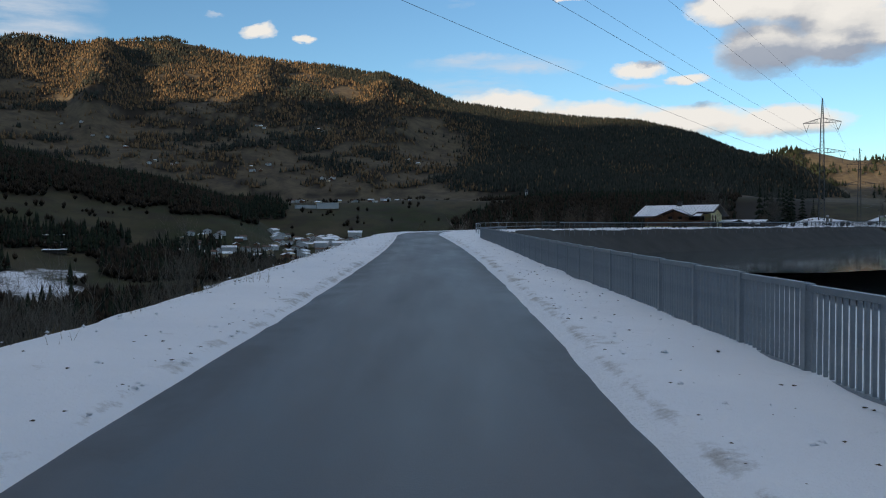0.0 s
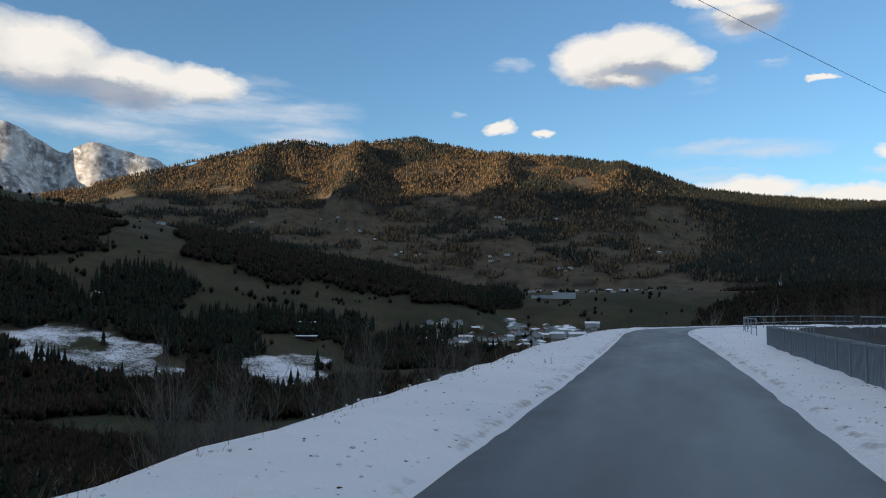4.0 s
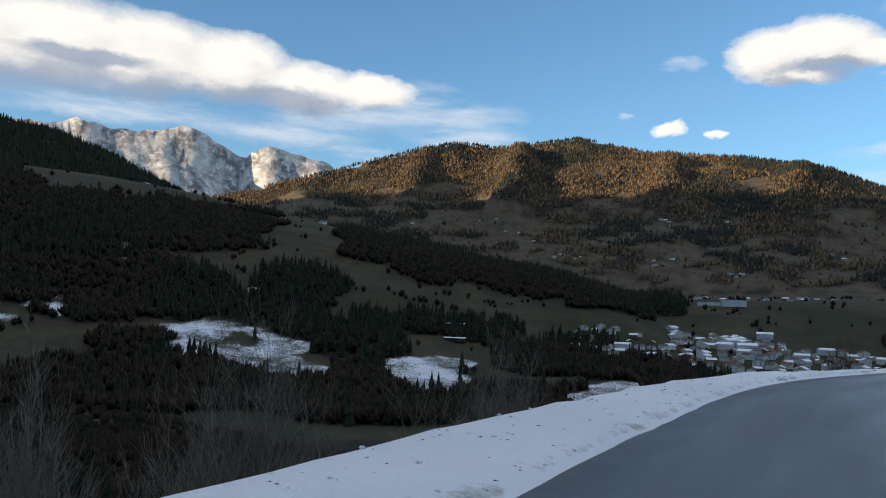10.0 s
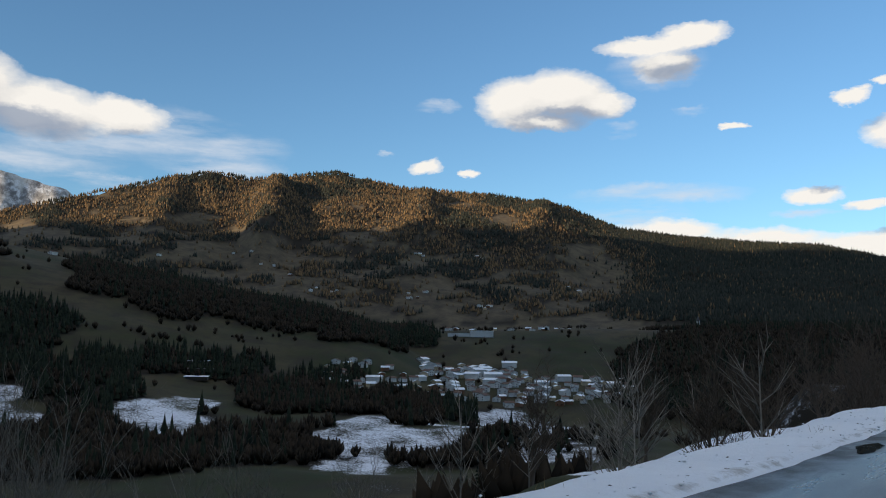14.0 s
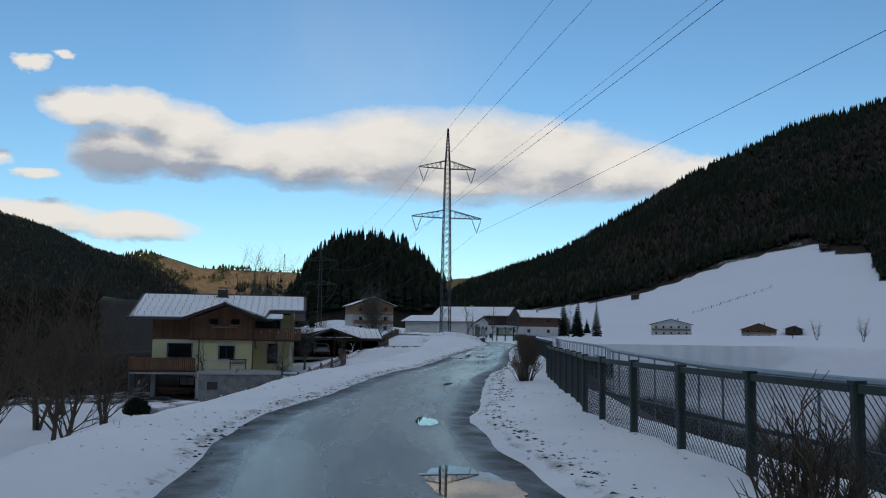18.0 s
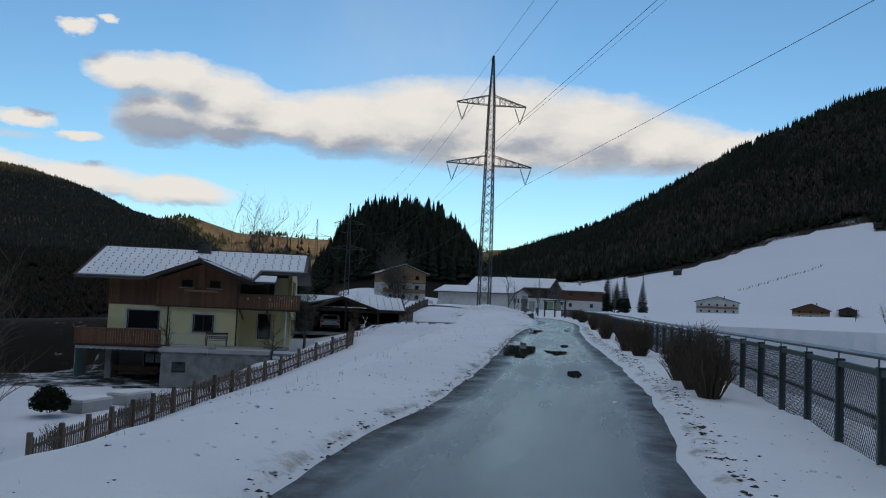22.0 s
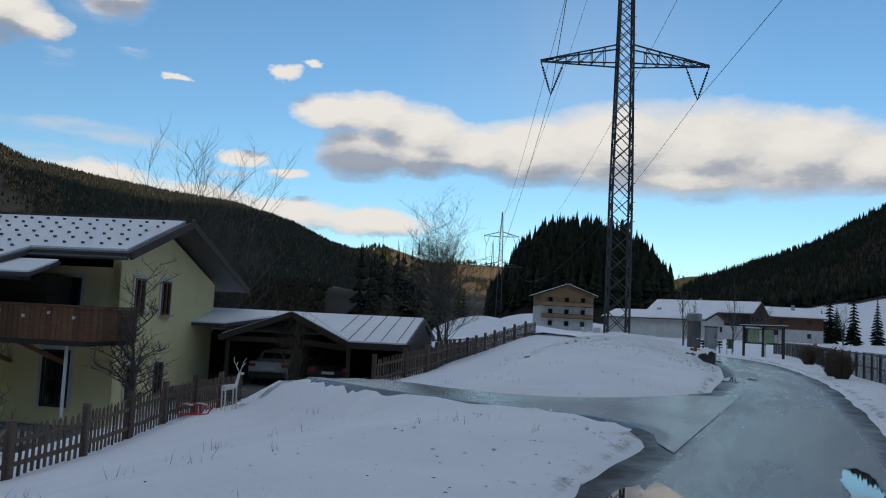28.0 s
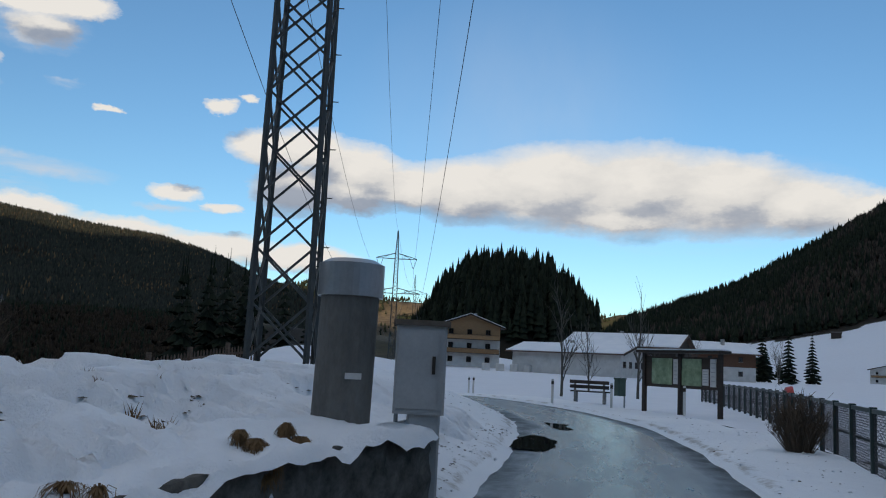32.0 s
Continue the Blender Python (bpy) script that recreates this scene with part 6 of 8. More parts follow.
# farms on the snowfield
chalet(facing(466, 392, (40, 130)), 24, 15, 7.5, "white farmhouse with rows of windows on the snowfield", top=WHITEWALL, storeys=2, roof_pitch=0.26, windows=5, group="farms on the snowfield")
chalet(facing(500, 352, (60, 130)), 20, 16, 5.5, "chalet with a brown gable on the snowfield", top=BROWNWOOD, storeys=2, windows=3, group="farms on the snowfield")
chalet(facing(532, 345, (60, 130)), 10, 9, 3.2, "small dark barn beside the farm", wall=DARKWOOD, top=DARKWOOD, storeys=1, balcony=False, windows=1, group="farms on the snowfield")
chalet(facing(572, 236, (60, 130)), 11, 10, 3.6, "small hut at the edge of the snowfield", wall=DARKWOOD, top=DARKWOOD, storeys=1, balcony=False, windows=1, group="farms on the snowfield")
for x_, y_ in ((640, 540), (800, 440)):
    h_ = thing("hut", facing(x_, y_, (40, 130)), "small dark hay hut on the snow slope", "hut", "hay huts")
    part("wall", Soup().box((0, 0, 2), (7, 6, 4)), DARKWOOD, h_)
    part("roof", Soup().prism([(-4, -3.6), (4, -3.6), (4, 0), (-4, 0)], lambda x, y: 4.9 + y * 0.3, 0.2).prism([(-4, 0), (4, 0), (4, 3.6), (-4, 3.6)], lambda x, y: 4.9 - y * 0.3, 0.2), DARKWOOD, h_)


# ---- the town in the valley ----
def far_house(label, w, d, h, wall, snowy=True):
    root = thing("house", (0, 0, 0), label, "house", "houses of the valley town")
    part("wall", Soup().box((0, 0, h / 2), (w, d, h)).wall([(-w / 2, h), (w / 2, h), (0, h + w * 0.2)], -d / 2, d / 2), wall, root)
    sl = lambda x, y: h + w * 0.2 + 0.1 - abs(x) * 0.4
    for sx in (-1, 1):
        out = [(0, -d / 2 - 0.8), (sx * (w / 2 + 0.8), -d / 2 - 0.8), (sx * (w / 2 + 0.8), d / 2 + 0.8), (0, d / 2 + 0.8)]
        part("roof", Soup().prism(out if sx > 0 else out[::-1], sl, 0.3), SNOW if snowy else ROOFRED, root)
    win = Soup().box((0, 0, 0), (1.3, 0.12, 1.4)).mesh("window", GLASSPANE)
    for k in range(max(int(h / 2.9), 1)):
        for i in (-1, 1):
            part("window", win, GLASSPANE, root).matrix_local = Matrix.Translation((i * w * 0.25, -d / 2 - 0.04, 1.6 + k * 2.8))
    return root


PALE = simple("pale_town_render", (0.50, 0.48, 0.44), (0.70, 0.68, 0.64), 0.2, 0.9)
OCHRE = simple("ochre_town_render", (0.42, 0.33, 0.20), (0.58, 0.46, 0.30), 0.2, 0.9)
protos = [far_house("pale rendered town house with a thin brown roof", 11, 12, 6, PALE, False), far_house("white town house with a brown tiled roof", 12, 13, 6.5, WHITEWALL, False),
          far_house("ochre town house with a snowy roof", 10, 11, 5.5, OCHRE), far_house("long pale apartment house with a snowy roof", 14, 24, 8.5, PALE),
          far_house("dark timber house with a snowy roof", 10, 11, 5, BROWNWOOD)]
rng = np.random.default_rng(5)
spots, used = [], []
while len(spots) < 165:
    az_, r_ = rng.uniform(-19.5, 0.8), rng.uniform(890, 1180)
    if az_ > -6 and not 985 < r_ < 1110 or az_ < -13 and r_ > 1000 or -13 < az_ < -6 and not 930 < r_ < 1120 + 60 * rng.random():
        continue
    x_, y_ = r_ * math.sin(radians(az_)), 90 + r_ * math.cos(radians(az_))
    if all((x_ - a) ** 2 + (y_ - b) ** 2 > 210 for a, b in used):
        used.append((x_, y_))
        spots.append((x_, y_, int(rng.choice([0, 1, 1, 2, 3, 4]))))
# scattered farms and hamlets on the slopes, by bearing and distance
for az_, r_, n_ in ((-37.8, 1600, 2), (-27, 1390, 3), (-29, 1350, 1), (-8, 1500, 4), (-14, 1450, 4), (-10.5, 1480, 4), (-5, 1560, 5), (-17, 1850, 3), (-13, 2100, 4), (-20, 2150, 4), (-8, 2050, 4), (-23, 2350, 3), (-3, 1750, 4),
                    (-14, 2450, 3), (-25, 2500, 2), (1, 2200, 4), (3, 1800, 3), (6, 1700, 10), (9, 1750, 12), (7.5, 1850, 9), (11, 1700, 7), (-9, 2500, 2), (-30, 2350, 2), (-48, 1780, 3), (-2, 2300, 3), (-50, 1050, 2), (-42, 900, 1)):
    for k in range(n_):
        a_, q_ = radians(az_ + rng.uniform(-1.1, 1.1) * (1 if n_ > 1 else 0)), r_ + rng.uniform(-45, 45)
        spots.append((q_ * math.sin(a_), 90 + q_ * math.cos(a_), int(rng.choice([0, 1, 2, 4, 0]))))
zz = height(np.array([s[0] for s in spots]), np.array([s[1] for s in spots]))[0]
for (x_, y_, k_), z_ in zip(spots, zz):
    copy_thing(protos[k_], Matrix.Translation((x_, y_, float(z_) - 0.5)) @ Matrix.Rotation(rng.uniform(-0.6, 0.6) + (1.57 if rng.random() < 0.4 else 0), 4, "Z") @ Matrix.Scale(rng.uniform(0.62, 0.95), 4))
for i_, p_ in enumerate(protos):
    p_.matrix_world = Matrix.Translation((-150 + i_ * 22, 1065, ground_z(-150 + i_ * 22, 1065) - 0.5))

# white works hall on the far slope
hall = thing("works_hall", facing(-214, 1449, (0, 90)), "long flat-roofed white works hall on the slope", "hall")
part("wall", Soup().box((0, 0, 5), (38, 20, 10)), WHITEWALL, hall)
part("roof", Soup().box((0, 0, 10.2), (39, 21, 0.5)), SNOW, hall)
part("annex", Soup().box((-38, 2, 3.5), (36, 16, 7)), PALE, hall)
part("annex_roof", Soup().box((-38, 2, 7.2), (37, 17, 0.4)), ROOFRED, hall)
# church of the far village
chx, chy = 1740 * math.sin(radians(5.6)), 90 + 1740 * math.cos(radians(5.6))
church = thing("church", facing(chx, chy, (0, 90)), "white village church with a tall pointed tower", "church")
part("nave", Soup().box((8, 0, 5), (20, 10, 10)), WHITEWALL, church)
part("nave_roof", Soup().prism([(-2.5, -5.6), (18.5, -5.6), (18.5, 0), (-2.5, 0)], lambda x, y: 15 + y * 0.9, 0.4).prism([(-2.5, 0), (18.5, 0), (18.5, 5.6), (-2.5, 5.6)], lambda x, y: 15 - y * 0.9, 0.4), SNOW, church)
part("tower", Soup().box((-5, 0, 11), (6, 6, 22)), WHITEWALL, church)
part("spire", Soup().tube((-5, 0, 22), (-5, 0, 33), 4.0, 0.1, n=8), ROOFMETAL, church)

# sheds of the timber yard on the snowy clearing
for x_, y_, a_, w_ in ((-440, 905, 0.3, 34), (-425, 880, 0.35, 40), (-408, 855, 0.3, 22)):
    yd = thing("yard_shed", Matrix.Translation((x_, y_, ground_z(x_, y_))) @ Matrix.Rotation(a_, 4, "Z"), "long low dark timber-yard shed", "shed", "sheds of the yard")
    part("wall", Soup().box((0, 0, 2), (w_, 9, 4)), DARKWOOD, yd)
    part("roof", Soup().box((0, 0, 4.2), (w_ + 1.5, 10.5, 0.4), 0, ("X", 0.07)), SNOW if w_ < 40 else ROOFMETAL, yd)

# ---- trees ----
def island_tone(name, dark, light, rough=0.95):
    m, nt, b = material(name, rough, 0, 0.15)
    g = nt.nodes.new("ShaderNodeNewGeometry").outputs["Random Per Island"]
    n = noise_node(nt, place(nt, "World"), 0.9, 4, 0.7)
    f = math_node(nt, "ADD", math_node(nt, "MULTIPLY", g, 0.7), math_node(nt, "MULTIPLY", n, 0.4))
    link(nt, ramp(nt, f, [(0.15, dark), (0.95, light)]), b.inputs["Base Color"])
    return m


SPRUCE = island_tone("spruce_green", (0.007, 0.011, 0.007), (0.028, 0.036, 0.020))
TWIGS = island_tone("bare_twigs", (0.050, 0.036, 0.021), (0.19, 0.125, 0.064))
# paler copy of SPRUCE: haze over the mountain flank put into its colour
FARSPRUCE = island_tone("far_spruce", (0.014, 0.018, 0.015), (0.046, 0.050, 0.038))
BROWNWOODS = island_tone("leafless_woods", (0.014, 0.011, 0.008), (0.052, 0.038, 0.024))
HILLBROWN = island_tone("leafless_hill_woods", (0.022, 0.018, 0.015), (0.085, 0.066, 0.050))
GREYTWIG = island_tone("grey_twigs", (0.10, 0.09, 0.072), (0.28, 0.25, 0.205))


def scatter_mesh(name, templ, pos, scale, turn, mat, label, category):
    """Many copies of one small shape joined into one object."""
    tv, tf = templ
    n, k = len(pos), len(tv)
    c, s = np.cos(turn)[:, None], np.sin(turn)[:, None]
    x, y, z = tv[None, :, 0] * scale[:, None, 0], tv[None, :, 1] * scale[:, None, 0], tv[None, :, 2] * scale[:, None, 1]
    v = np.stack([x * c - y * s + pos[:, None, 0], x * s + y * c + pos[:, None, 1], z + pos[:, None, 2]], -1).reshape(-1, 3)
    f = (tf[None] + (np.arange(n) * k)[:, None, None]).reshape(-1, 3)
    me = bpy.data.meshes.new(name)
    me.vertices.add(len(v))
    me.vertices.foreach_set("co", v.astype(np.float32).ravel())
    me.loops.add(f.size)
    me.loops.foreach_set("vertex_index", f.astype(np.int32).ravel())
    me.polygons.add(len(f))
    me.polygons.foreach_set("loop_start", np.arange(0, f.size, 3, dtype=np.int32))
    me.update(calc_edges=True)
    me.materials.append(mat)
    return tagged(new(name, me), label, category, kind="stuff")


def cone_template(tiers, sides, seed, ragged=0.25, trunk=False):
    r = np.random.default_rng(seed)
    v, f = [], []
    for t in range(tiers):
        z0, z1 = 0.12 + 0.80 * t / tiers, min(0.12 + 0.88 * (t + 1.55) / tiers, 1.0)
        if t == tiers - 1:
            z1 = 1.0
        rad = 0.5 * (1 - t / tiers) ** 0.85
        k = len(v)
        for i in range(sides):
            a = 2 * math.pi * (i + 0.5 * (t % 2)) / sides
            q = rad * (1 + r.uniform(-ragged, ragged))
            v.append((q * math.cos(a), q * math.sin(a), z0 + r.uniform(-0.03, 0.03)))
        v.append((0, 0, z1))
        f += [(k + i, k + (i + 1) % sides, k + sides) for i in range(sides)]
    return np.array(v), np.array(f)


def bare_template(seed, sticks=14, thick=0.018):
    """A leafless tree in few faces: trunk and upswept branches, each a thin three-sided spike."""
    r = np.random.default_rng(seed)
    v, f = [], []

    def spike(a, b, w):
        k = len(v)
        d = np.array(b) - np.array(a)
        u = np.cross(d, (0.3, 0.2, 1.0))
        u = u / (np.linalg.norm(u) + 1e-9) * w
        q = np.cross(d, u)
        q = q / (np.linalg.norm(q) + 1e-9) * w
        a = np.array(a)
        v.extend([a + u, a - 0.5 * u + 0.87 * q, a - 0.5 * u - 0.87 * q, np.array(b)])
        f.extend([(k, k + 1, k + 3), (k + 1, k + 2, k + 3), (k + 2, k, k + 3)])

    spike((0, 0, 0), (r.uniform(-.04, .04), r.uniform(-.04, .04), 1.0), thick)
    for i in range(sticks):
        z = 0.22 + 0.6 * i / sticks
        a, L = r.uniform(0, 6.28), r.uniform(0.2, 0.42) * (1.05 - z * 0.6)
        p = (0, 0, z)
        e = (L * math.cos(a), L * math.sin(a), z + L * r.uniform(0.7, 1.4))
        spike(p, e, thick * 0.45)
        for _ in range(3):
            t = r.uniform(0.35, 0.8)
            m = [p[j] + (e[j] - p[j]) * t for j in range(3)]
            b = a + r.uniform(-1, 1)
            spike(m, (m[0] + 0.16 * math.cos(b), m[1] + 0.16 * math.sin(b), m[2] + r.uniform(0.08, 0.24)), thick * 0.28)
    return np.array(v), np.array(f)


def brush_template(seed, spikes):
    """A broad leafless crown in few faces: stout upswept spikes fanned from one foot."""
    r = np.random.default_rng(seed)
    v, f = [], []
    for i in range(spikes):
        a, t = 2.4 * i, math.sqrt((i + 0.4) / spikes)
        b = np.array((0.12 * t * math.cos(a), 0.12 * t * math.sin(a), 0.04))
        e = np.array((0.5 * t * math.cos(a), 0.5 * t * math.sin(a), r.uniform(0.72, 1.0) * (1.02 - 0.42 * t * t)))
        m, w = b + (e - b) * 0.55, 0.15
        k = len(v)
        v += [b, m + (w, 0, 0), m + (-w / 2, w * 0.87, 0.04), m + (-w / 2, -w * 0.87, -0.03), e]
        f += [(k, k + 2, k + 1), (k, k + 3, k + 2), (k, k + 1, k + 3), (k + 1, k + 2, k + 4), (k + 2, k + 3, k + 4), (k + 3, k + 1, k + 4)]
    return np.array(v), np.array(f)


def sample_woods(n, az0, az1, r0, r1, seed, want):
    """Random places in a sector, kept where woods grow."""
    r = np.random.default_rng(seed)
    az, q = np.radians(r.uniform(az0, az1, n)), np.sqrt(r.uniform(r0 * r0, r1 * r1, n))
    x, y = EYE[0] + q * np.sin(az), EYE[1] + q * np.cos(az)
    z, kind, rr, a = height(x, y)
    w = want(x, y, z, kind, rr, a)
    keep = r.random(n) < w
    if r0 < 700:
        keep &= snow_cover(x, y, z, kind, rr, a) < 0.42
    return np.stack([x, y, z], 1)[keep], kind[keep], r


def forest(name, n, az0, az1, r0, r1, seed, tall, wide, templ, mat, label, want=wood_cover):
    pos, kind, r = sample_woods(n, az0, az1, r0, r1, seed, want)
    pos[:, 2] -= 0.5
    h = r.uniform(*tall, len(pos))
    sc = np.stack([h * r.uniform(*wide, len(pos)), h], 1)
    return scatter_mesh(name, templ, pos, sc, r.uniform(0, 6.28, len(pos)), mat, label, "forest")


# open fields and clearings between the dam and the town
thin = lambda x, y, z, kind, r, az: 1 - 0.75 * (r < 1020) * smooth(-26, -22, az) * (1 - smooth(1, 4, az))
FARCONE, MIDCONE, NEARCONE = cone_template(1, 5, 1, 0.15), cone_template(3, 6, 2), cone_template(6, 8, 3, 0.35)
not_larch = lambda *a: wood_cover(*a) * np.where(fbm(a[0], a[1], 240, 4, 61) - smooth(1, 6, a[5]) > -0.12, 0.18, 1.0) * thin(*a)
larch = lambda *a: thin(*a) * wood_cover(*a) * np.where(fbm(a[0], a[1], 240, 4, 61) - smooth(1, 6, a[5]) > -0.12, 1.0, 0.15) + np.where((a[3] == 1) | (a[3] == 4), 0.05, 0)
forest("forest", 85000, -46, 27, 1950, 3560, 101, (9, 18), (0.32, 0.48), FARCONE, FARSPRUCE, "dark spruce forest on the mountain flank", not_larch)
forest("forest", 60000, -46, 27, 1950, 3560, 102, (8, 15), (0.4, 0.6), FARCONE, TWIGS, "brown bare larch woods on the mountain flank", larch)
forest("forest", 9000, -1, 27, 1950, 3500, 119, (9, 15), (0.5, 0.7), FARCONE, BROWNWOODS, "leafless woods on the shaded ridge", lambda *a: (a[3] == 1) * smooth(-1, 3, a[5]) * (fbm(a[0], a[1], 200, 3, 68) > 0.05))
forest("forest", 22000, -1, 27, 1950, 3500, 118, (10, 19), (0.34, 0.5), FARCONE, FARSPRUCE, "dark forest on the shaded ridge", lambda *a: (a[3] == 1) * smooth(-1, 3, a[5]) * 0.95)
forest("forest", 14000, -72, -40, 1700, 2560, 103, (15, 26), (0.28, 0.4), FARCONE, SPRUCE, "dark forest on the hill shoulder")
BRUSHY = brush_template(21, 9)
dark_part = lambda x, y, z, kind, r, az: wood_cover(x, y, z, kind, r, az) * np.where(in_woods(x, y, z, r, az, WOODS_DARK) > in_woods(x, y, z, r, az, WOODS_BROWN), 0.9, 0.10 + 0.25 * (fbm(x, y, 60, 3, 26) > 0.3))
brown_part = lambda x, y, z, kind, r, az: wood_cover(x, y, z, kind, r, az) * np.where(in_woods(x, y, z, r, az, WOODS_DARK) > in_woods(x, y, z, r, az, WOODS_BROWN), 0.25, 0.9)
forest("forest", 62000, -75, 20, 420, 1790, 104, (9, 22), (0.24, 0.36), MIDCONE, SPRUCE, "dark spruce woods on the near slope", dark_part)
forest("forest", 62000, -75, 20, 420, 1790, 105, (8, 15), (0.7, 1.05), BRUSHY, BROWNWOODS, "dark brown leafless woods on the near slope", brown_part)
hedge = lambda x, y, z, kind, r, az: np.where((kind == 4) | (kind == 0), np.where(np.abs(fbm(x, y, 210, 3, 27)) < 0.035, 0.55, 0.006), 0.0)
forest("forest", 26000, -70, 20, 600, 1950, 106, (5, 12), (0.6, 0.9), BRUSHY, BROWNWOODS, "hedges and single trees on the valley meadows", hedge)
forest("forest", 23000, 40, 80, 640, 1520, 107, (12, 22), (0.26, 0.38), MIDCONE, SPRUCE, "dense dark spruce forest on the hill", lambda *a: wood_cover(*a) * np.where(fbm(a[0], a[1], 110, 4, 67) > 0.0, 0.3, 1.0))
forest("forest", 18000, 40, 84, 640, 1520, 117, (9, 17), (0.5, 0.75), BRUSHY, HILLBROWN, "leafless trees among the spruce", lambda *a: wood_cover(*a) * np.where(fbm(a[0], a[1], 110, 4, 67) > 0.0, 1.0, 0.12))
forest("brushwood", 900, 60, 84, 500, 720, 120, (2.0, 5.0), (0.8, 1.2), BRUSHY, HILLBROWN, "leafless bushes at the upper edge of the snowfield", lambda x, y, z, kind, r, az: np.where((r > np.interp(az, [60, 66, 69, 72, 84], [900, 800, 640, 600, 560])) & (r < np.interp(az, *WOOD_EDGE)), 0.55 * (fbm(x, y, 60, 3, 69) > 0.05), 0.0))
forest("forest", 9000, 14, 55, 3900, 4700, 108, (18, 30), (0.4, 0.6), FARCONE, SPRUCE, "far forest on the hills")


def knoll_wood(x, y, z, kind, r, az):
    return ((((x - 376) / 56) ** 2 + ((y - 594) / 69) ** 2) < 1).astype(float)


forest("forest", 8500, 26, 44, 480, 760, 109, (11, 29), (0.22, 0.34), NEARCONE, SPRUCE, "spruce wood on the round knoll", knoll_wood)

# the wooded slope below the dam
below = lambda x, y, z, kind, r, az: np.where((along(x, y)[1] > 13) & (z < -3.5) & (az < 24), 0.55 + 0.4 * np.clip(fbm(x, y, 45, 3, 91), -1, 1), 0)
forest("brushwood", 3000, -80, 22, 22, 260, 110, (5, 10), (0.7, 0.95), bare_template(11, 12, 0.014), GREYTWIG, "leafless trees and scrub on the slope below the dam", lambda *a: below(*a) * 0.5)
scrub = lambda x, y, z, kind, r, az: np.where(z < -3.5, 0.35 + 0.55 * (fbm(x, y, 70, 3, 93) > -0.1), 0) * (along(x, y)[1] > 17) * (snow_cover(x, y, z, kind, r, az) < 0.3)
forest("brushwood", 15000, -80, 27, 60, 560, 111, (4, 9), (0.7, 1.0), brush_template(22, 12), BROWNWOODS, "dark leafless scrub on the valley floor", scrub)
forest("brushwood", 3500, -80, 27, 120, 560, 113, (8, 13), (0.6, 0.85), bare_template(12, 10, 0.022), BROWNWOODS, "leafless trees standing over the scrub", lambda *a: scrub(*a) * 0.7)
forest("forest", 6500, -80, 25, 70, 640, 112, (7, 16), (0.26, 0.36), NEARCONE, SPRUCE, "dark spruces scattered through the valley woods", lambda x, y, z, kind, r, az: np.where((z < -7) & (fbm(x, y, 90, 3, 92) > 0.0), 0.85, 0.05) * (along(x, y)[1] > 20) * (z < -6))


# ---- single trees ----
def limb(s, a, d, length, r0, depth, rnd, spread, tips):
    """One limb and the limbs that grow from it."""
    n = 3
    p, q = Vector(a), Vector(d).normalized()
    pts = [p]
    for i in range(n):
        q = (q + Vector((rnd.uniform(-.16, .16), rnd.uniform(-.16, .16), rnd.uniform(-.04, .14)))).normalized()
        p = p + q * (length / n)
        pts.append(p)
    for i in range(n):
        s.tube(pts[i], pts[i + 1], r0 * (1 - 0.22 * i), r0 * (1 - 0.22 * (i + 1)), n=5 if r0 > 0.03 else 3, caps=False)
    if depth == 0:
        return
    k = 4 if depth > 1 else 5
    for i in range(k):
        t = 0.35 + 0.65 * (i + 1) / k
        at = pts[min(int(t * n), n)]
        side = Vector((rnd.uniform(-1, 1), rnd.uniform(-1, 1), rnd.uniform(-0.1, 0.7)))
        limb(s, at, q * (1 - spread) + side.normalized() * spread, length * rnd.uniform(0.5, 0.72), r0 * 0.57, depth - 1, rnd, spread, tips)


def bare_tree(x, y, tall, label, seed, spread=0.55, stems=1, mat=BARK, depth=3, girth=0.03, dz=0.0):
    rnd = random.Random(seed)
    z = ground_z(x, y) - 0.15 + dz
    root = thing("tree", (x, y, z), label, "tree", "bare trees")
    trunk, crown = Soup(), Soup()
    for k in range(stems):
        lean = Vector((rnd.uniform(-.4, .4) * spread, rnd.uniform(-.4, .4) * spread, 1)) if stems > 1 else Vector((rnd.uniform(-.05, .05), rnd.uniform(-.05, .05), 1))
        a, q = Vector((rnd.uniform(-.2, .2) * (stems > 1), rnd.uniform(-.2, .2) * (stems > 1), 0)), lean.normalized()
        seg, r = tall * 0.72 / 6, tall * girth / (1 + 0.3 * (stems - 1))
        for i in range(6):
            q = (q + Vector((rnd.uniform(-.06, .06), rnd.uniform(-.06, .06), 0.02))).normalized()
            b = a + q * seg
            trunk.tube(a, b, r * (1 - i * 0.13), r * (1 - (i + 1) * 0.13), n=7, caps=False)
            if i >= 1:
                for j in range(5 if stems > 4 and i > 2 else 3):
                    side = Vector((rnd.uniform(-1, 1), rnd.uniform(-1, 1), rnd.uniform(0.1, 0.7))).normalized()
                    limb(crown, a.lerp(b, rnd.random()), q * (1 - spread) + side * spread, tall * rnd.uniform(0.2, 0.34) * (1.1 - 0.1 * i), r * (0.42 - i * 0.04), depth - 1, rnd, spread, None)
            a = b
        limb(crown, a, q, tall * 0.28, r * 0.25, depth - 1, rnd, spread, None)
    part("trunk", trunk, mat, root)
    part("crown", crown, mat, root, "leafless branches and twigs")
    return root


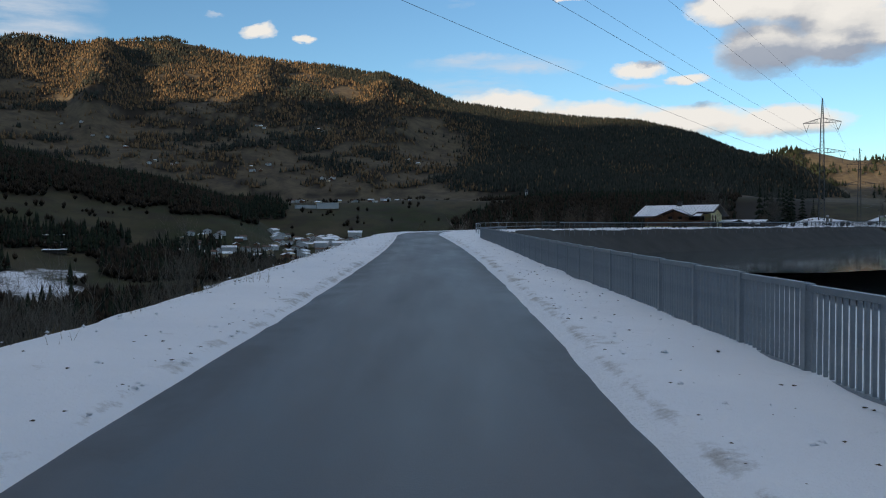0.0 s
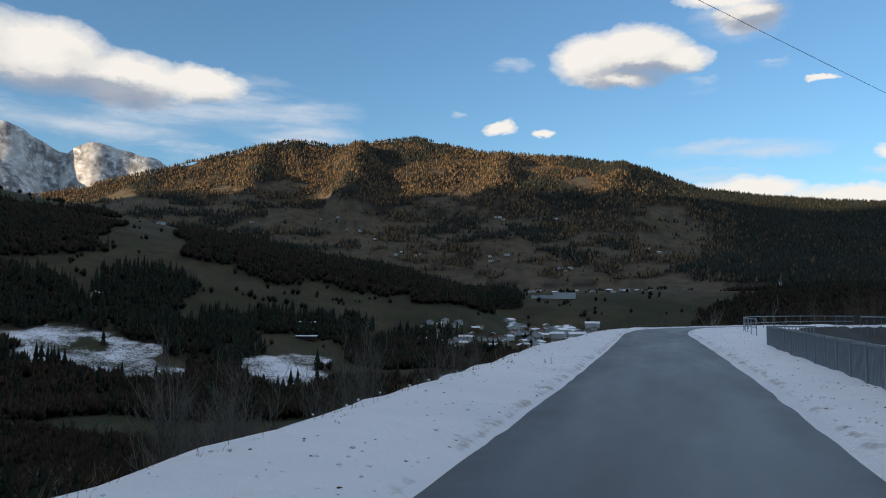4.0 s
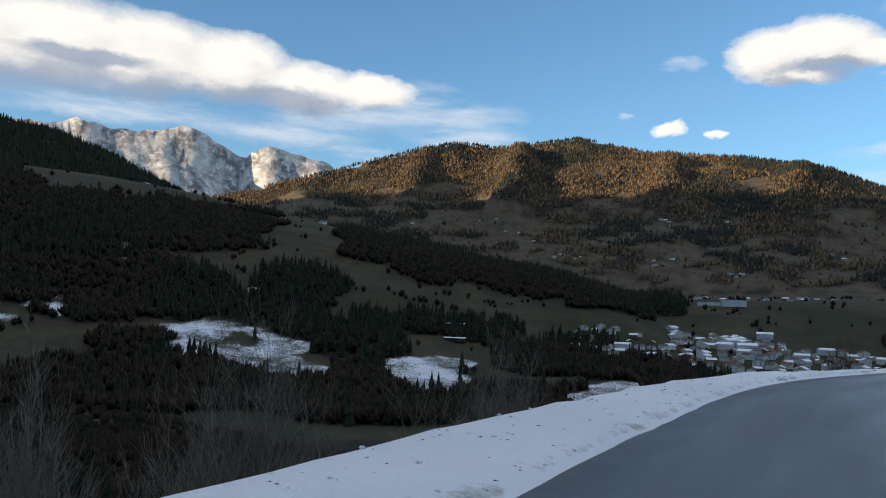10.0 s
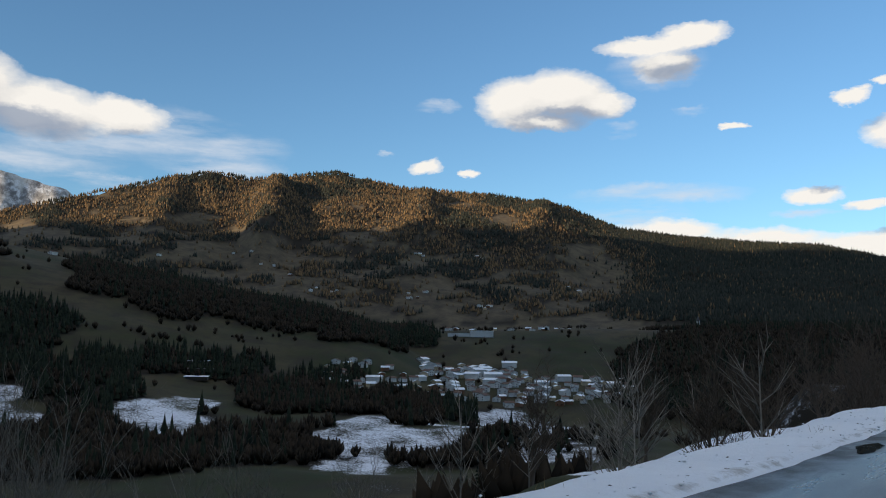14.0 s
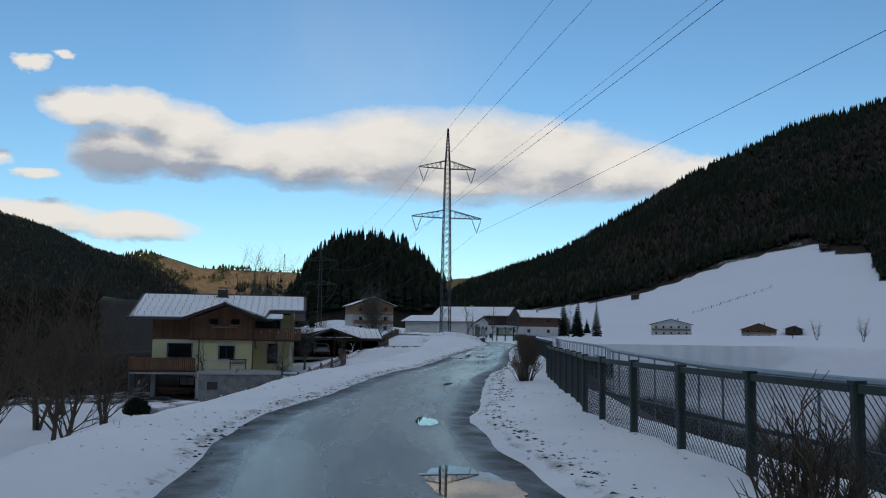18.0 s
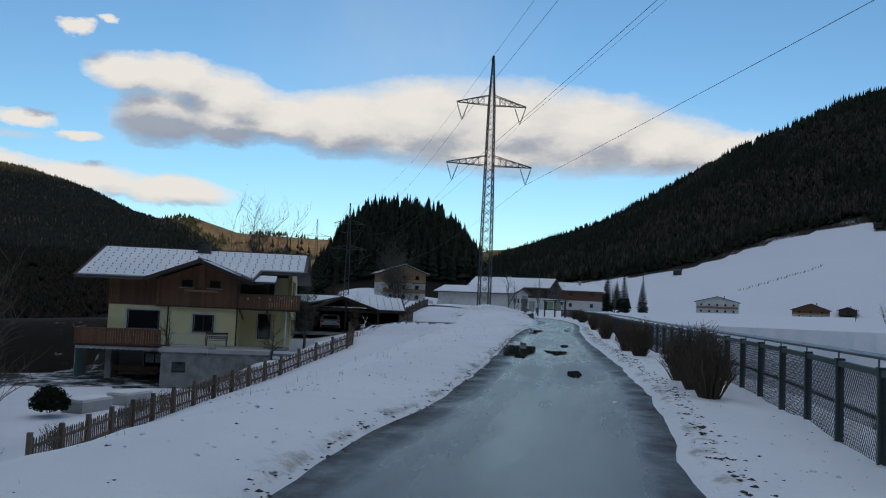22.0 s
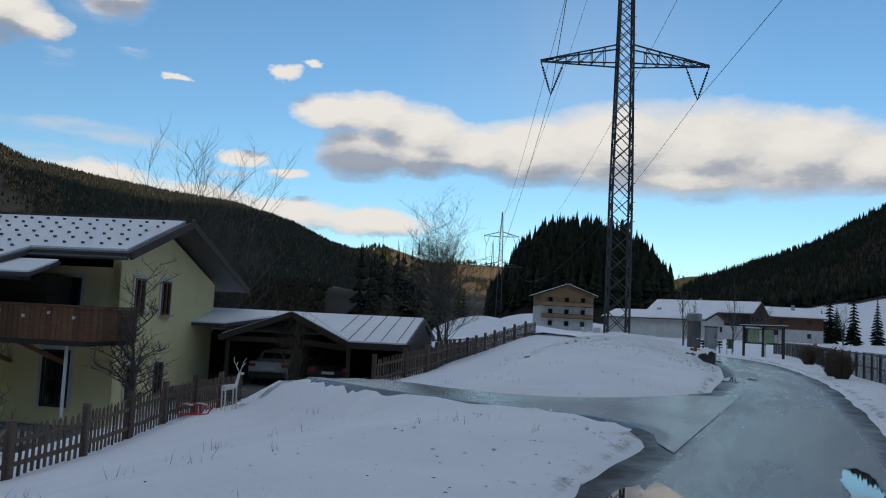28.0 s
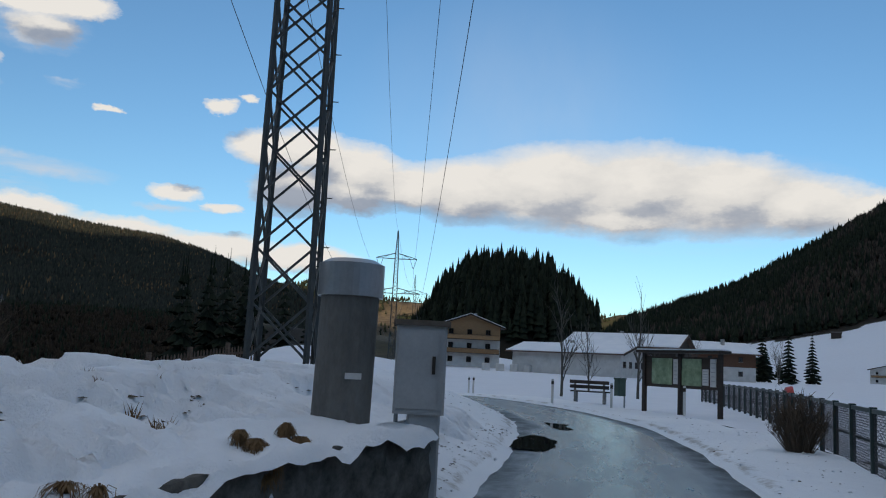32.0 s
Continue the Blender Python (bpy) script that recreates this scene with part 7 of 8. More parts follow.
def spruce(x, y, tall, label, seed, wide=0.32, group="spruces"):
    rnd = random.Random(seed)
    root = thing("spruce", (x, y, ground_z(x, y) - 0.1), label, "tree", group)
    part("trunk", Soup().tube((0, 0, 0), (0, 0, tall * 0.95), tall * 0.018, 0.02, n=6), BARK, root)
    s = Soup()
    tiers = 16
    for t in range(tiers):
        z = tall * (0.07 + 0.9 * t / tiers)
        rad = tall * wide * 0.5 * (1 - t / tiers) ** 0.9 + 0.1
        n = 10
        off = rnd.random()
        for i in range(n):
            a = 2 * math.pi * (i + off) / n
            L = rad * rnd.uniform(0.72, 1.12)
            w = L * 0.36
            d, e = Vector((math.cos(a), math.sin(a), 0)), Vector((-math.sin(a), math.cos(a), 0))
            drop = L * rnd.uniform(0.15, 0.42)
            p0, p1 = Vector((0, 0, z + tall * 0.03)), d * L + Vector((0, 0, z - drop))
            m = d * L * 0.6 + Vector((0, 0, z - drop * 0.35))
            s.add([p0, m + e * w, p1, m - e * w, m - Vector((0, 0, w * 0.6))], [(0, 1, 2), (0, 2, 3), (0, 4, 1), (0, 3, 4), (1, 4, 2), (4, 3, 2)])
    s.tube((0, 0, tall * 0.9), (0, 0, tall * 1.03), 0.12, 0.01, n=5)
    part("crown", s, SPRUCE, root, "dense dark green needle boughs")
    return root


def from_bearing(cx, cy, az, dist):
    return cx + dist * math.sin(radians(az)), cy + dist * math.cos(radians(az))


# bare trees on the bank below the dam: place, height of the top, stems, spread
for i_, (x_, y_, h_, st_, sp_) in enumerate(((-29.3, 89.8, -0.5, 4, .42), (-26, 116.6, -2.0, 4, .40), (-30.5, 120.5, -2.6, 3, .42), (-51, 95, -4.4, 2, .34), (-53, 97.5, -4.6, 1, .34), (-20, 104, -2.2, 4, .42), (-14.5, 108, -3.0, 3, .42),
                                            (-24, 98, -3.4, 3, .45), (-40, 108, -5.0, 3, .42), (-44, 88, -5.5, 3, .42), (-37, 80, -4.6, 2, .42), (-36, 130, -4.2, 3, .42), (-21, 128, -4.0, 3, .45), (-60, 118, -7.0, 3, .42), (-33, 99, -5.6, 3, .45),
                                            (-27, 78, -5.2, 2, .45), (-12, 121, -3.8, 3, .45), (-48, 104, -6.5, 2, .4))):
    bare_tree(x_, y_, max(h_ - ground_z(x_, y_), 5.0), "pale leafless tree on the bank below the dam", 40 + i_, sp_, st_, GREYTWIG, 3, 0.0125)
# dark broad trees between the bend and the house
for i_, (x_, y_, h_, st_) in enumerate(((6, 128, 8.5, 3), (15, 133, 8, 3), (22, 142, 8.5, 2), (11, 143, 9, 3), (28, 152, 8, 3), (3, 148, 9, 3), (18, 156, 9, 2), (30, 166, 9, 3), (-6, 150, 10, 3), (24, 172, 10, 3), (26, 158, 9, 3), (21, 150, 8.5, 3))):
    bare_tree(x_, y_, h_, "dark leafless broad tree on the slope beside the garden", 60 + i_, 0.6, st_, BRUSH, 3, 0.022)
bare_tree(58.8, 188.9, 16.2, "tall leafless tree behind the house", 81, 0.5, 6, BARK, 4, 0.024)
bare_tree(69.8, 179.5, 7.6, "multi-stemmed leafless tree beside the field fence", 82, 0.66, 5, BARK, 4, 0.017)
bare_tree(74, 197, 5.0, "rounded leafless shrub behind the fence", 83, 0.6, 5, BRUSH, 2, 0.014)
bare_tree(*on_house(13.2, -8.2, 0).xy, 4.2, "low crooked fruit tree before the house", 84, 0.7, 1, BARK, 3, 0.022)
bare_tree(*on_house(6.3, -9.0, 0).xy, 5.5, "old wall-trained fruit tree before the house", 85, 0.6, 1, BARK, 2, 0.018)
bare_tree(54.2, 170.6, 4.9, "crooked leafless apple tree behind the picket fence", 86, 0.75, 1, BARK, 4, 0.026)
bare_tree(60.0, 172.5, 3.6, "thin leafless shrub by the carport", 87, 0.6, 4, BRUSH, 2, 0.014)
for i_, (x_, y_, h_) in enumerate(((102.5, 197.8, 6.4), (105.2, 194.7, 6.0), (109, 203, 5.0))):
    bare_tree(x_, y_, h_, "young leafless roadside tree with upswept twigs", 90 + i_, 0.38, 1, BARK, 2, 0.014)
for i_, (x_, y_, h_) in enumerate(((192, 270, 9), (214, 268, 10), (185, 300, 8))):
    bare_tree(x_, y_, h_, "leafless tree beside the farm buildings", 95 + i_, 0.5, 2, BARK, 2, 0.014)
# spruces
for i_, (x_, y_, h_) in enumerate(((97, 262, 12.6), (99, 268, 13.6), (101.5, 265, 14.2), (104.5, 260, 13.4), (107, 263, 14.6), (99.5, 259, 12.4), (103, 272, 13.6), (106.5, 268, 13.8), (100.5, 256, 12.5), (104, 255, 12.0), (96.5, 257, 10.5),
                                        (111, 256, 8.8), (108.5, 258, 12), (102, 260, 13.6), (105.5, 265, 13.2), (98, 265, 12.8), (115, 262, 7.5))):
    spruce(x_, y_, h_ - ground_z(x_, y_), "dense dark spruce in a clump beyond the carport", 200 + i_, 0.34)
for i_, (x_, y_, h_) in enumerate(((455, 468, 17), (447, 452, 20), (462, 455, 10))):
    spruce(x_, y_, h_, "conical dark spruce at the edge of the snowfield", 220 + i_, 0.62)
spruce(*on_house(10.6, -8.4, 0).xy, 2.6, "small bushy conifer on the terrace", 230, 0.45)
for i_, (x_, y_, h_) in enumerate(((-70, 150, 7), (-64, 158, 6), (-78, 163, 8), (-20, 150, 6), (-26, 158, 7), (-33, 165, 6), (-12, 160, 6))):
    spruce(x_, y_, h_, "young spruce on the slope", 240 + i_, 0.36)
for i_, (x_, y_, h_) in enumerate(((240, 285, 14), (250, 300, 15), (246, 322, 16), (270, 300, 14))):
    spruce(x_, y_, h_, "dark spruce beside the farm", 250 + i_, 0.36)
# small trees standing in the snowfield
for i_, (az_, d_, h_) in enumerate(((70.6, 250, 7.5), (67.6, 300, 7), (66.0, 340, 4.5), (74.5, 330, 8), (76.0, 345, 7), (71.6, 400, 8))):
    x_, y_ = from_bearing(18, 112, az_, d_)
    bare_tree(x_, y_, h_, "small round leafless tree in the snowfield", 110 + i_, 0.6, 2, BRUSH, 2, 0.02)

# a line of low fence posts running up the snowfield
row_ = thing("field_fence", (557, 432, ground_z(557, 432)), "long row of low dark fence posts across the snowfield", "fence")
for i_ in range(60):
    f_ = i_ / 59
    x_, y_ = 557 + 119 * f_, 432 + 1.5 * math.sin(i_) - 3 * f_
    part("post", Soup().box((0, 0, 0.55), (0.22, 0.22, 1.3)), DARKWOOD, row_).matrix_world = Matrix.Translation((x_, y_, ground_z(x_, y_)))

# ---- shrubs by the fence ----
def shrub(x, y, tall, wide, label, seed, stems=60, mat=BRUSH):
    rnd = random.Random(seed)
    z = ground_z(x, y) + 0.04
    root = thing("shrub", (x, y, z), label, "shrub", "shrubs by the fence")
    s = Soup()
    for i in range(stems):
        a, t = rnd.uniform(0, 6.28), rnd.random() ** 0.6
        b = Vector((0.12 * wide * t * math.cos(a), 0.12 * wide * t * math.sin(a), 0))
        e = Vector((wide * 0.46 * t * math.cos(a), wide * 0.46 * t * math.sin(a), tall * rnd.uniform(0.45, 1.0) * math.sqrt(1 - 0.55 * t * t)))
        m = b.lerp(e, 0.5) + Vector((rnd.uniform(-.05, .05), rnd.uniform(-.05, .05), tall * 0.06))
        s.tube(b, m, 0.011, 0.008, n=3, caps=False).tube(m, e, 0.008, 0.003, n=3, caps=False)
        for k in range(6):
            p = m.lerp(e, rnd.random())
            q = p + Vector((rnd.uniform(-.16, .16), rnd.uniform(-.16, .16), rnd.uniform(.05, .24)))
            s.tube(p, q, 0.005, 0.002, n=3, caps=False)
    part("foliage", s, mat, root)
    lit = Soup()
    for i in range(26):
        a, q = rnd.uniform(0, 6.28), rnd.uniform(0.1, 0.6) * wide
        c = Vector((q * math.cos(a), q * math.sin(a), 0.03))
        lit.tube(c, c + Vector((rnd.uniform(-.1, .1), rnd.uniform(-.1, .1), rnd.uniform(-.01, .03))), 0.012, 0.005, n=3)
    part("litter", lit, DRYGRASS, root)


for i_, (s_, d_, h_, w_, n_) in enumerate(((106.4, -2.25, 1.0, 0.75, 60), (124.1, -2.6, 1.05, 0.95, 75), (135.1, -2.45, 1.15, 0.95, 170), (136.6, -2.45, 1.3, 1.1, 190), (138.0, -2.4, 1.1, 0.9, 150), (145.8, -2.45, 1.2, 1.0, 170),
                                           (149.6, -2.4, 1.1, 0.9, 150), (158.6, -2.4, 1.15, 0.95, 150), (161.6, -2.6, 1.2, 1.0, 170), (172.6, -2.4, 1.15, 1.0, 160), (177, -2.5, 1.1, 0.9, 150),
                                           (192.9, -2.3, 1.25, 1.15, 180), (195.3, -2.35, 1.2, 1.1, 170), (206.4, -3.3, 1.2, 1.25, 180))):
    x_, y_, _h = road_point(s_, d_)
    shrub(x_, y_, h_, w_, "bushy leafless brown shrub before the mesh fence" if n_ > 100 else "thin fan-shaped leafless shrub before the mesh fence", 300 + i_, n_)
for i_, (x_, y_, h_, w_) in enumerate(((30, 147, 1.0, 1.2), (33.5, 149.5, 0.9, 1.2), (36, 152, 1.0, 1.1), (41, 158, 1.0, 1.4), (45, 163.5, 0.9, 1.3), (24, 140, 1.3, 2.0), (20, 137, 1.2, 2.2), (27, 144.5, 1.2, 1.8), (47, 166, 1.3, 1.4), (38, 160, 0.8, 1.2))):
    shrub(x_, y_, h_, w_, "tangled leafless garden shrub in the snow", 330 + i_, 50)


def box_bush(x, y, r, label):
    root = thing("shrub", (x, y, ground_z(x, y)), label, "shrub")
    rnd, s = random.Random(7), Soup()
    for i in range(2200):
        a, c = rnd.uniform(0, 6.28), rnd.uniform(-0.5, 1)
        q = math.sqrt(max(1 - c * c, 0)) * r * rnd.uniform(0.35, 1.0)
        p = Vector((q * math.cos(a), q * math.sin(a), r * 0.7 + c * r * rnd.uniform(0.5, 0.85)))
        d = Vector((rnd.uniform(-1, 1), rnd.uniform(-1, 1), rnd.uniform(0, 1))).normalized() * 0.16
        e = d.orthogonal().normalized() * 0.05
        s.add([p - e, p + e, p + d], [(0, 1, 2)])
        s.tube(p, p + d * 0.9, 0.045, 0.006, n=3, caps=False)
    part("leaves", s, SPRUCE, root)


box_bush(33.3, 160.2, 1.0, "round dark evergreen bush in the snowy garden")
box_bush(47.8, 172.3, 0.8, "small evergreen shrub on the terrace edge")


def cold_frame(x, y, label):
    root = thing("cold_frame", Matrix.Translation((x, y, ground_z(x, y))) @ Matrix.Rotation(0.6, 4, "Z"), label, "garden frame", "garden frames")
    part("box", Soup().box((0, 0, 0.32), (2.4, 1.3, 0.64)), GREYWALL, root)
    part("rim", Soup().box((0, -0.66, 0.62), (2.5, 0.06, 0.08)).box((0, 0.66, 0.62), (2.5, 0.06, 0.08)).box((-1.22, 0, 0.62), (0.06, 1.3, 0.08)).box((1.22, 0, 0.62), (0.06, 1.3, 0.08)), WHITEWALL, root)
    part("lid", Soup().box((0, 0, 0.7), (2.36, 1.26, 0.05)), SNOW, root)


cold_frame(35.6, 161.6, "pale garden cold frame dusted with snow")
cold_frame(38.6, 163.6, "low raised garden bed dusted with snow")


# ---- reindeer figure and sledge of white wire ----
def garden_figures():
    s = Soup()
    body = [((0, 0, .62), (.45, 0, .66), .09), ((.45, 0, .66), (.55, 0, 1.02), .05), ((.55, 0, 1.02), (.70, 0, 1.0), .045)]
    for x in (0.02, 0.42):
        for y in (-.07, .07):
            body.append(((x, y, .62), (x + .02, y, 0), .022))
    for sy in (-1, 1):
        body += [((.55, .02 * sy, 1.05), (.5, .2 * sy, 1.35), .014), ((.52, .12 * sy, 1.2), (.62, .16 * sy, 1.32), .01), ((.5, .2 * sy, 1.35), (.55, .26 * sy, 1.45), .01)]
    for a, b, r in body:
        s.tube(a, b, r, r * 0.75, n=6)
    m = Matrix.Translation((55.9, 165.4, ground_z(55.9, 165.4) + 0.02)) @ Matrix.Rotation(0.5, 4, "Z")
    ob = part("reindeer_figure", s, WHITEWALL, None)
    ob.matrix_world = m
    tagged(ob, "white standing reindeer garden figure at the fence", "garden figure")
    redpaint = simple("red_enamel", (0.35, 0.02, 0.02), (0.5, 0.04, 0.04), 4, 0.4)
    sl = thing("sledge", Matrix.Translation((55.0, 165.0, ground_z(55.0, 165.0) + 0.02)) @ Matrix.Rotation(0.3, 4, "Z"), "small red and white toy sledge at the fence", "sledge")
    for sy in (-.16, .16):
        part("runner", Soup().bar((-.4, sy, .04), (.4, sy, .04), .03).bar((.4, sy, .04), (.55, sy, .25), .03), redpaint, sl)
    for i in range(4):
        part("slat", Soup().box((-.3 + i * .2, 0, .3), (.1, .42, .03)), WHITEWALL if i % 2 else redpaint, sl)
    for i in range(4):
        part("strut", Soup().bar((-.3 + (i // 2) * .5, -.16 if i % 2 else .16, .05), (-.3 + (i // 2) * .5, -.16 if i % 2 else .16, .3), .03), redpaint, sl)


garden_figures()

# ---- the end of the lane: vent pipe, cabinet, wall, board ----
PIPE = simple("dirty_grey_concrete_pipe", (0.085, 0.08, 0.07), (0.20, 0.19, 0.17), 2.2, 0.85, 0, 25, 0.3, 0, (1, 1, 0.4))
vent = thing("vent_pipe", (75.95, 168.5, 0.95), "stained grey ventilation pipe with a galvanised metal cap", "vent pipe")
part("pipe", Soup().tube((0, 0, -0.1), (0.03, 0.0, 1.28), 0.27, 0.27, n=32), PIPE, vent)
capm = simple("bright_galvanised_sheet", (0.38, 0.39, 0.40), (0.52, 0.53, 0.54), 5, 0.35, 0.85)
part("cap", Soup().tube((0.03, 0, 1.24), (0.03, 0, 1.54), 0.305, 0.305, n=32).tube((0.03, 0, 1.54), (0.03, 0, 1.585), 0.305, 0.22, n=32), capm, vent)
part("sticker", Soup().box((-0.02, -0.272, 0.52), (0.16, 0.006, 0.055)), WHITEWALL, vent)
cabm = simple("pale_grey_cabinet", (0.30, 0.30, 0.29), (0.44, 0.44, 0.43), 2.5, 0.6, 0, 30, 0.15)
cab = thing("junction_cabinet", Matrix.Translation((76.55, 168.12, 0.0)) @ Matrix.Rotation(-0.52, 4, "Z"), "weathered pale grey electric cabinet on a narrow plinth", "cabinet")
part("plinth", Soup().box((0.05, 0, 0.62), (0.30, 0.26, 1.25), bevel=0.02), cabm, cab)
part("housing", Soup().box((0, 0, 1.56), (0.46, 0.34, 0.80), bevel=0.02), cabm, cab)
part("roof", Soup().box((0, 0, 1.975), (0.52, 0.40, 0.05), bevel=0.02), simple("rusty_lid", (0.08, 0.06, 0.045), (0.16, 0.13, 0.10), 8, 0.9), cab)
part("door", Soup().box((-0.02, -0.178, 1.56), (0.36, 0.012, 0.70)), cabm, cab)
part("handle", Soup().box((0.12, -0.195, 1.6), (0.03, 0.025, 0.16)), DARKWOOD, cab)
part("pipe", Soup().tube((-0.2, 0, 0.7), (-0.2, 0, 1.2), 0.02), STEEL, cab)

DARKSTONE = simple("dark_stained_stonework", (0.018, 0.017, 0.014), (0.17, 0.16, 0.14), 6, 0.95, 0, 18, 0.8)
# rough retaining wall below the vent, its top rising towards the cabinet
pts_ = spline([road_point(193.0, 3.3)[:2], road_point(194.2, 2.85)[:2], road_point(195.8, 2.45)[:2], road_point(197.2, 2.2)[:2], (76.35, 167.75), (76.75, 168.3), (77.0, 169.2)], 0.09)
n_ = len(pts_)
t_ = np.gradient(pts_, axis=0)
t_ /= np.linalg.norm(t_, axis=1)[:, None]
top_ = np.interp(np.arange(n_) / n_, [0, 0.12, 0.45, 0.7, 1], [0.52, 0.72, 0.90, 1.0, 0.95])
lv_ = np.concatenate([np.linspace(0, 1, 9), [1.0, 1.0, 0.2]])
of_ = np.concatenate([np.zeros(9), [0.15, 0.3, 0.3]])
X_ = pts_[:, 0][:, None] - t_[:, 1][:, None] * of_ + 0 * lv_
Y_ = pts_[:, 1][:, None] + t_[:, 0][:, None] * of_ + 0 * lv_
Z_ = -0.1 + (top_[:, None] + 0.1) * lv_
k_ = fbm(X_ * 1.3 + Z_, Y_ + Z_ * 1.7, 0.35, 4, 71, 0.6) * 0.05
rw = tagged(grid_mesh("retaining_wall", X_ + t_[:, 1][:, None] * k_, Y_ - t_[:, 0][:, None] * k_, Z_ + k_ * 0.6, DARKSTONE), "rough dark concrete retaining wall capped with snow", "wall", kind="structure")
# lumpy snow lying on and behind the wall
of_ = np.linspace(-0.10, 1.5, 26)
X_ = pts_[:, 0][:, None] - t_[:, 1][:, None] * of_
Y_ = pts_[:, 1][:, None] + t_[:, 0][:, None] * of_
l_ = fbm(X_, Y_, 0.33, 4, 72, 0.6)
Z_ = top_[:, None] + 0.02 + 0.10 * np.clip((of_ + 0.1) / 0.12, 0, 1) ** 0.5 - 0.06 + l_ * 0.05 + 0.03 * of_ - 0.28 * np.clip(of_ - 1.1, 0, 1)
Z_ = Z_ - 0.06 * np.clip(fbm(X_, Y_, 0.8, 3, 73) * 1.2, 0, 1) * (of_ < 0.1)
cap = grid_mesh("snow_cap", X_, Y_, Z_, SNOW)
cap.parent = rw


def tuft(x, y, r, tall, seed, label, z=None, n=70, mat=DRYGRASS, w=0.006):
    rnd, s = random.Random(seed), Soup()
    for i in range(n):
        a, q = rnd.uniform(0, 6.28), r * rnd.random() ** 0.5
        p = Vector((q * math.cos(a), q * math.sin(a), 0))
        e = p + Vector((rnd.uniform(-.5, .5) * tall, rnd.uniform(-.5, .5) * tall, tall * rnd.uniform(0.4, 1)))
        s.add([p + Vector((w, 0, 0)), p - Vector((w, 0, 0)), e], [(0, 1, 2)])
    ob = part("grass_tuft", s, mat, None)
    ob.location = (x, y, ground_z(x, y) + 0.08 if z is None else z)
    return tagged(ob, label, "grass", "grass tufts")


BROWNGRASS = simple("matted_brown_grass", (0.075, 0.042, 0.018), (0.26, 0.15, 0.062), 14, 0.95)


def hanging_clump(x, y, z, r, tall, n, seed, label):
    """Long matted blades that rise from the crown and droop all round."""
    rnd, s = random.Random(seed), Soup()
    for i in range(n):
        a, q = rnd.uniform(0, 6.28), rnd.uniform(0.25, 1.15) * r
        u, e = Vector((math.cos(a), math.sin(a), 0)), Vector((-math.sin(a), math.cos(a), 0)) * rnd.uniform(0.003, 0.006)
        h = tall * rnd.uniform(0.55, 1.0)
        pts = [u * q * 0.15, u * q * 0.45 + Vector((0, 0, h)), u * q * 0.85 + Vector((0, 0, h * rnd.uniform(0.5, 0.8))), u * q * rnd.uniform(0.9, 1.5) + Vector((rnd.uniform(-.05, .05), rnd.uniform(-.05, .05), -tall * rnd.uniform(-0.4, 1.9)))]
        s.add([pts[0] - e, pts[0] + e, pts[1] + e, pts[1] - e, pts[2] + e * 0.8, pts[2] - e * 0.8, pts[3]], [(0, 1, 2, 3), (3, 2, 4, 5), (5, 4, 6)])
    ob = part("grass_tuft", s, BROWNGRASS, None)
    ob.location = (x, y, z)
    return tagged(ob, label, "grass", "grass tufts")



for i_, (x_, y_, z_, r_, h_, n_) in enumerate(((74.60, 167.16, 1.02, 0.07, 0.08, 260), (74.68, 167.06, 0.95, 0.10, 0.10, 420), (74.78, 166.94, 0.84, 0.07, 0.08, 240), (74.70, 166.90, 0.78, 0.08, 0.06, 200),
                                                        (75.02, 167.40, 1.03, 0.08, 0.10, 320), (75.10, 167.30, 0.94, 0.10, 0.10, 460), (75.6, 167.5, 0.98, 0.06, 0.07, 120), (73.36, 166.05, 0.88, 0.13, 0.06, 90), (73.5, 165.95, 0.86, 0.10, 0.08, 70))):
    hanging_clump(x_, y_, z_, r_, h_, n_, i_ + 1, "clump of matted brown grass hanging over the wall")
for i_ in range(34):
    rq_ = random.Random(900 + i_)
    x_, y_, _ = road_point(rq_.uniform(192.5, 201), rq_.uniform(3.0, 7.0))
    tuft(x_, y_, rq_.uniform(0.02, 0.07), rq_.uniform(0.06, 0.2), 950 + i_, "small dry grass clump poking through the snow mound", ground_z(x_, y_) + 0.22, rq_.choice((8, 14, 22, 30)), BROWNGRASS, 0.006)
# thin grass poking through the snow of the verge
blades, rnd_ = Soup(), random.Random(12)
for i_ in range(2600):
    s_ = rnd_.uniform(-10, 100) if i_ < 1500 else rnd_.uniform(100, 205)
    d_ = rnd_.gauss(4.1, 0.5) if s_ < 100 else rnd_.uniform(2.6, 9)
    x_, y_, _ = road_point(s_, d_)
    if side_out(x_, y_) < 0.4:
        continue
    if i_ % 5 == 0:
        zb_ = ground_z(x_, y_) + 0.1
        cx_, cy_ = x_, y_
    x_, y_ = cx_ + rnd_.gauss(0, 0.12), cy_ + rnd_.gauss(0, 0.12)
    e_ = Vector((x_ + rnd_.gauss(0, .05), y_ + rnd_.gauss(0, .05), zb_ + rnd_.uniform(0.05, 0.16)))
    blades.add([(x_ - .004, y_, zb_ - .05), (x_ + .004, y_, zb_ - .05), e_], [(0, 1, 2)])
tagged(part("grass_blades", blades, DRYGRASS, None), "thin dry grass blades poking through the snow", "grass", kind="stuff")


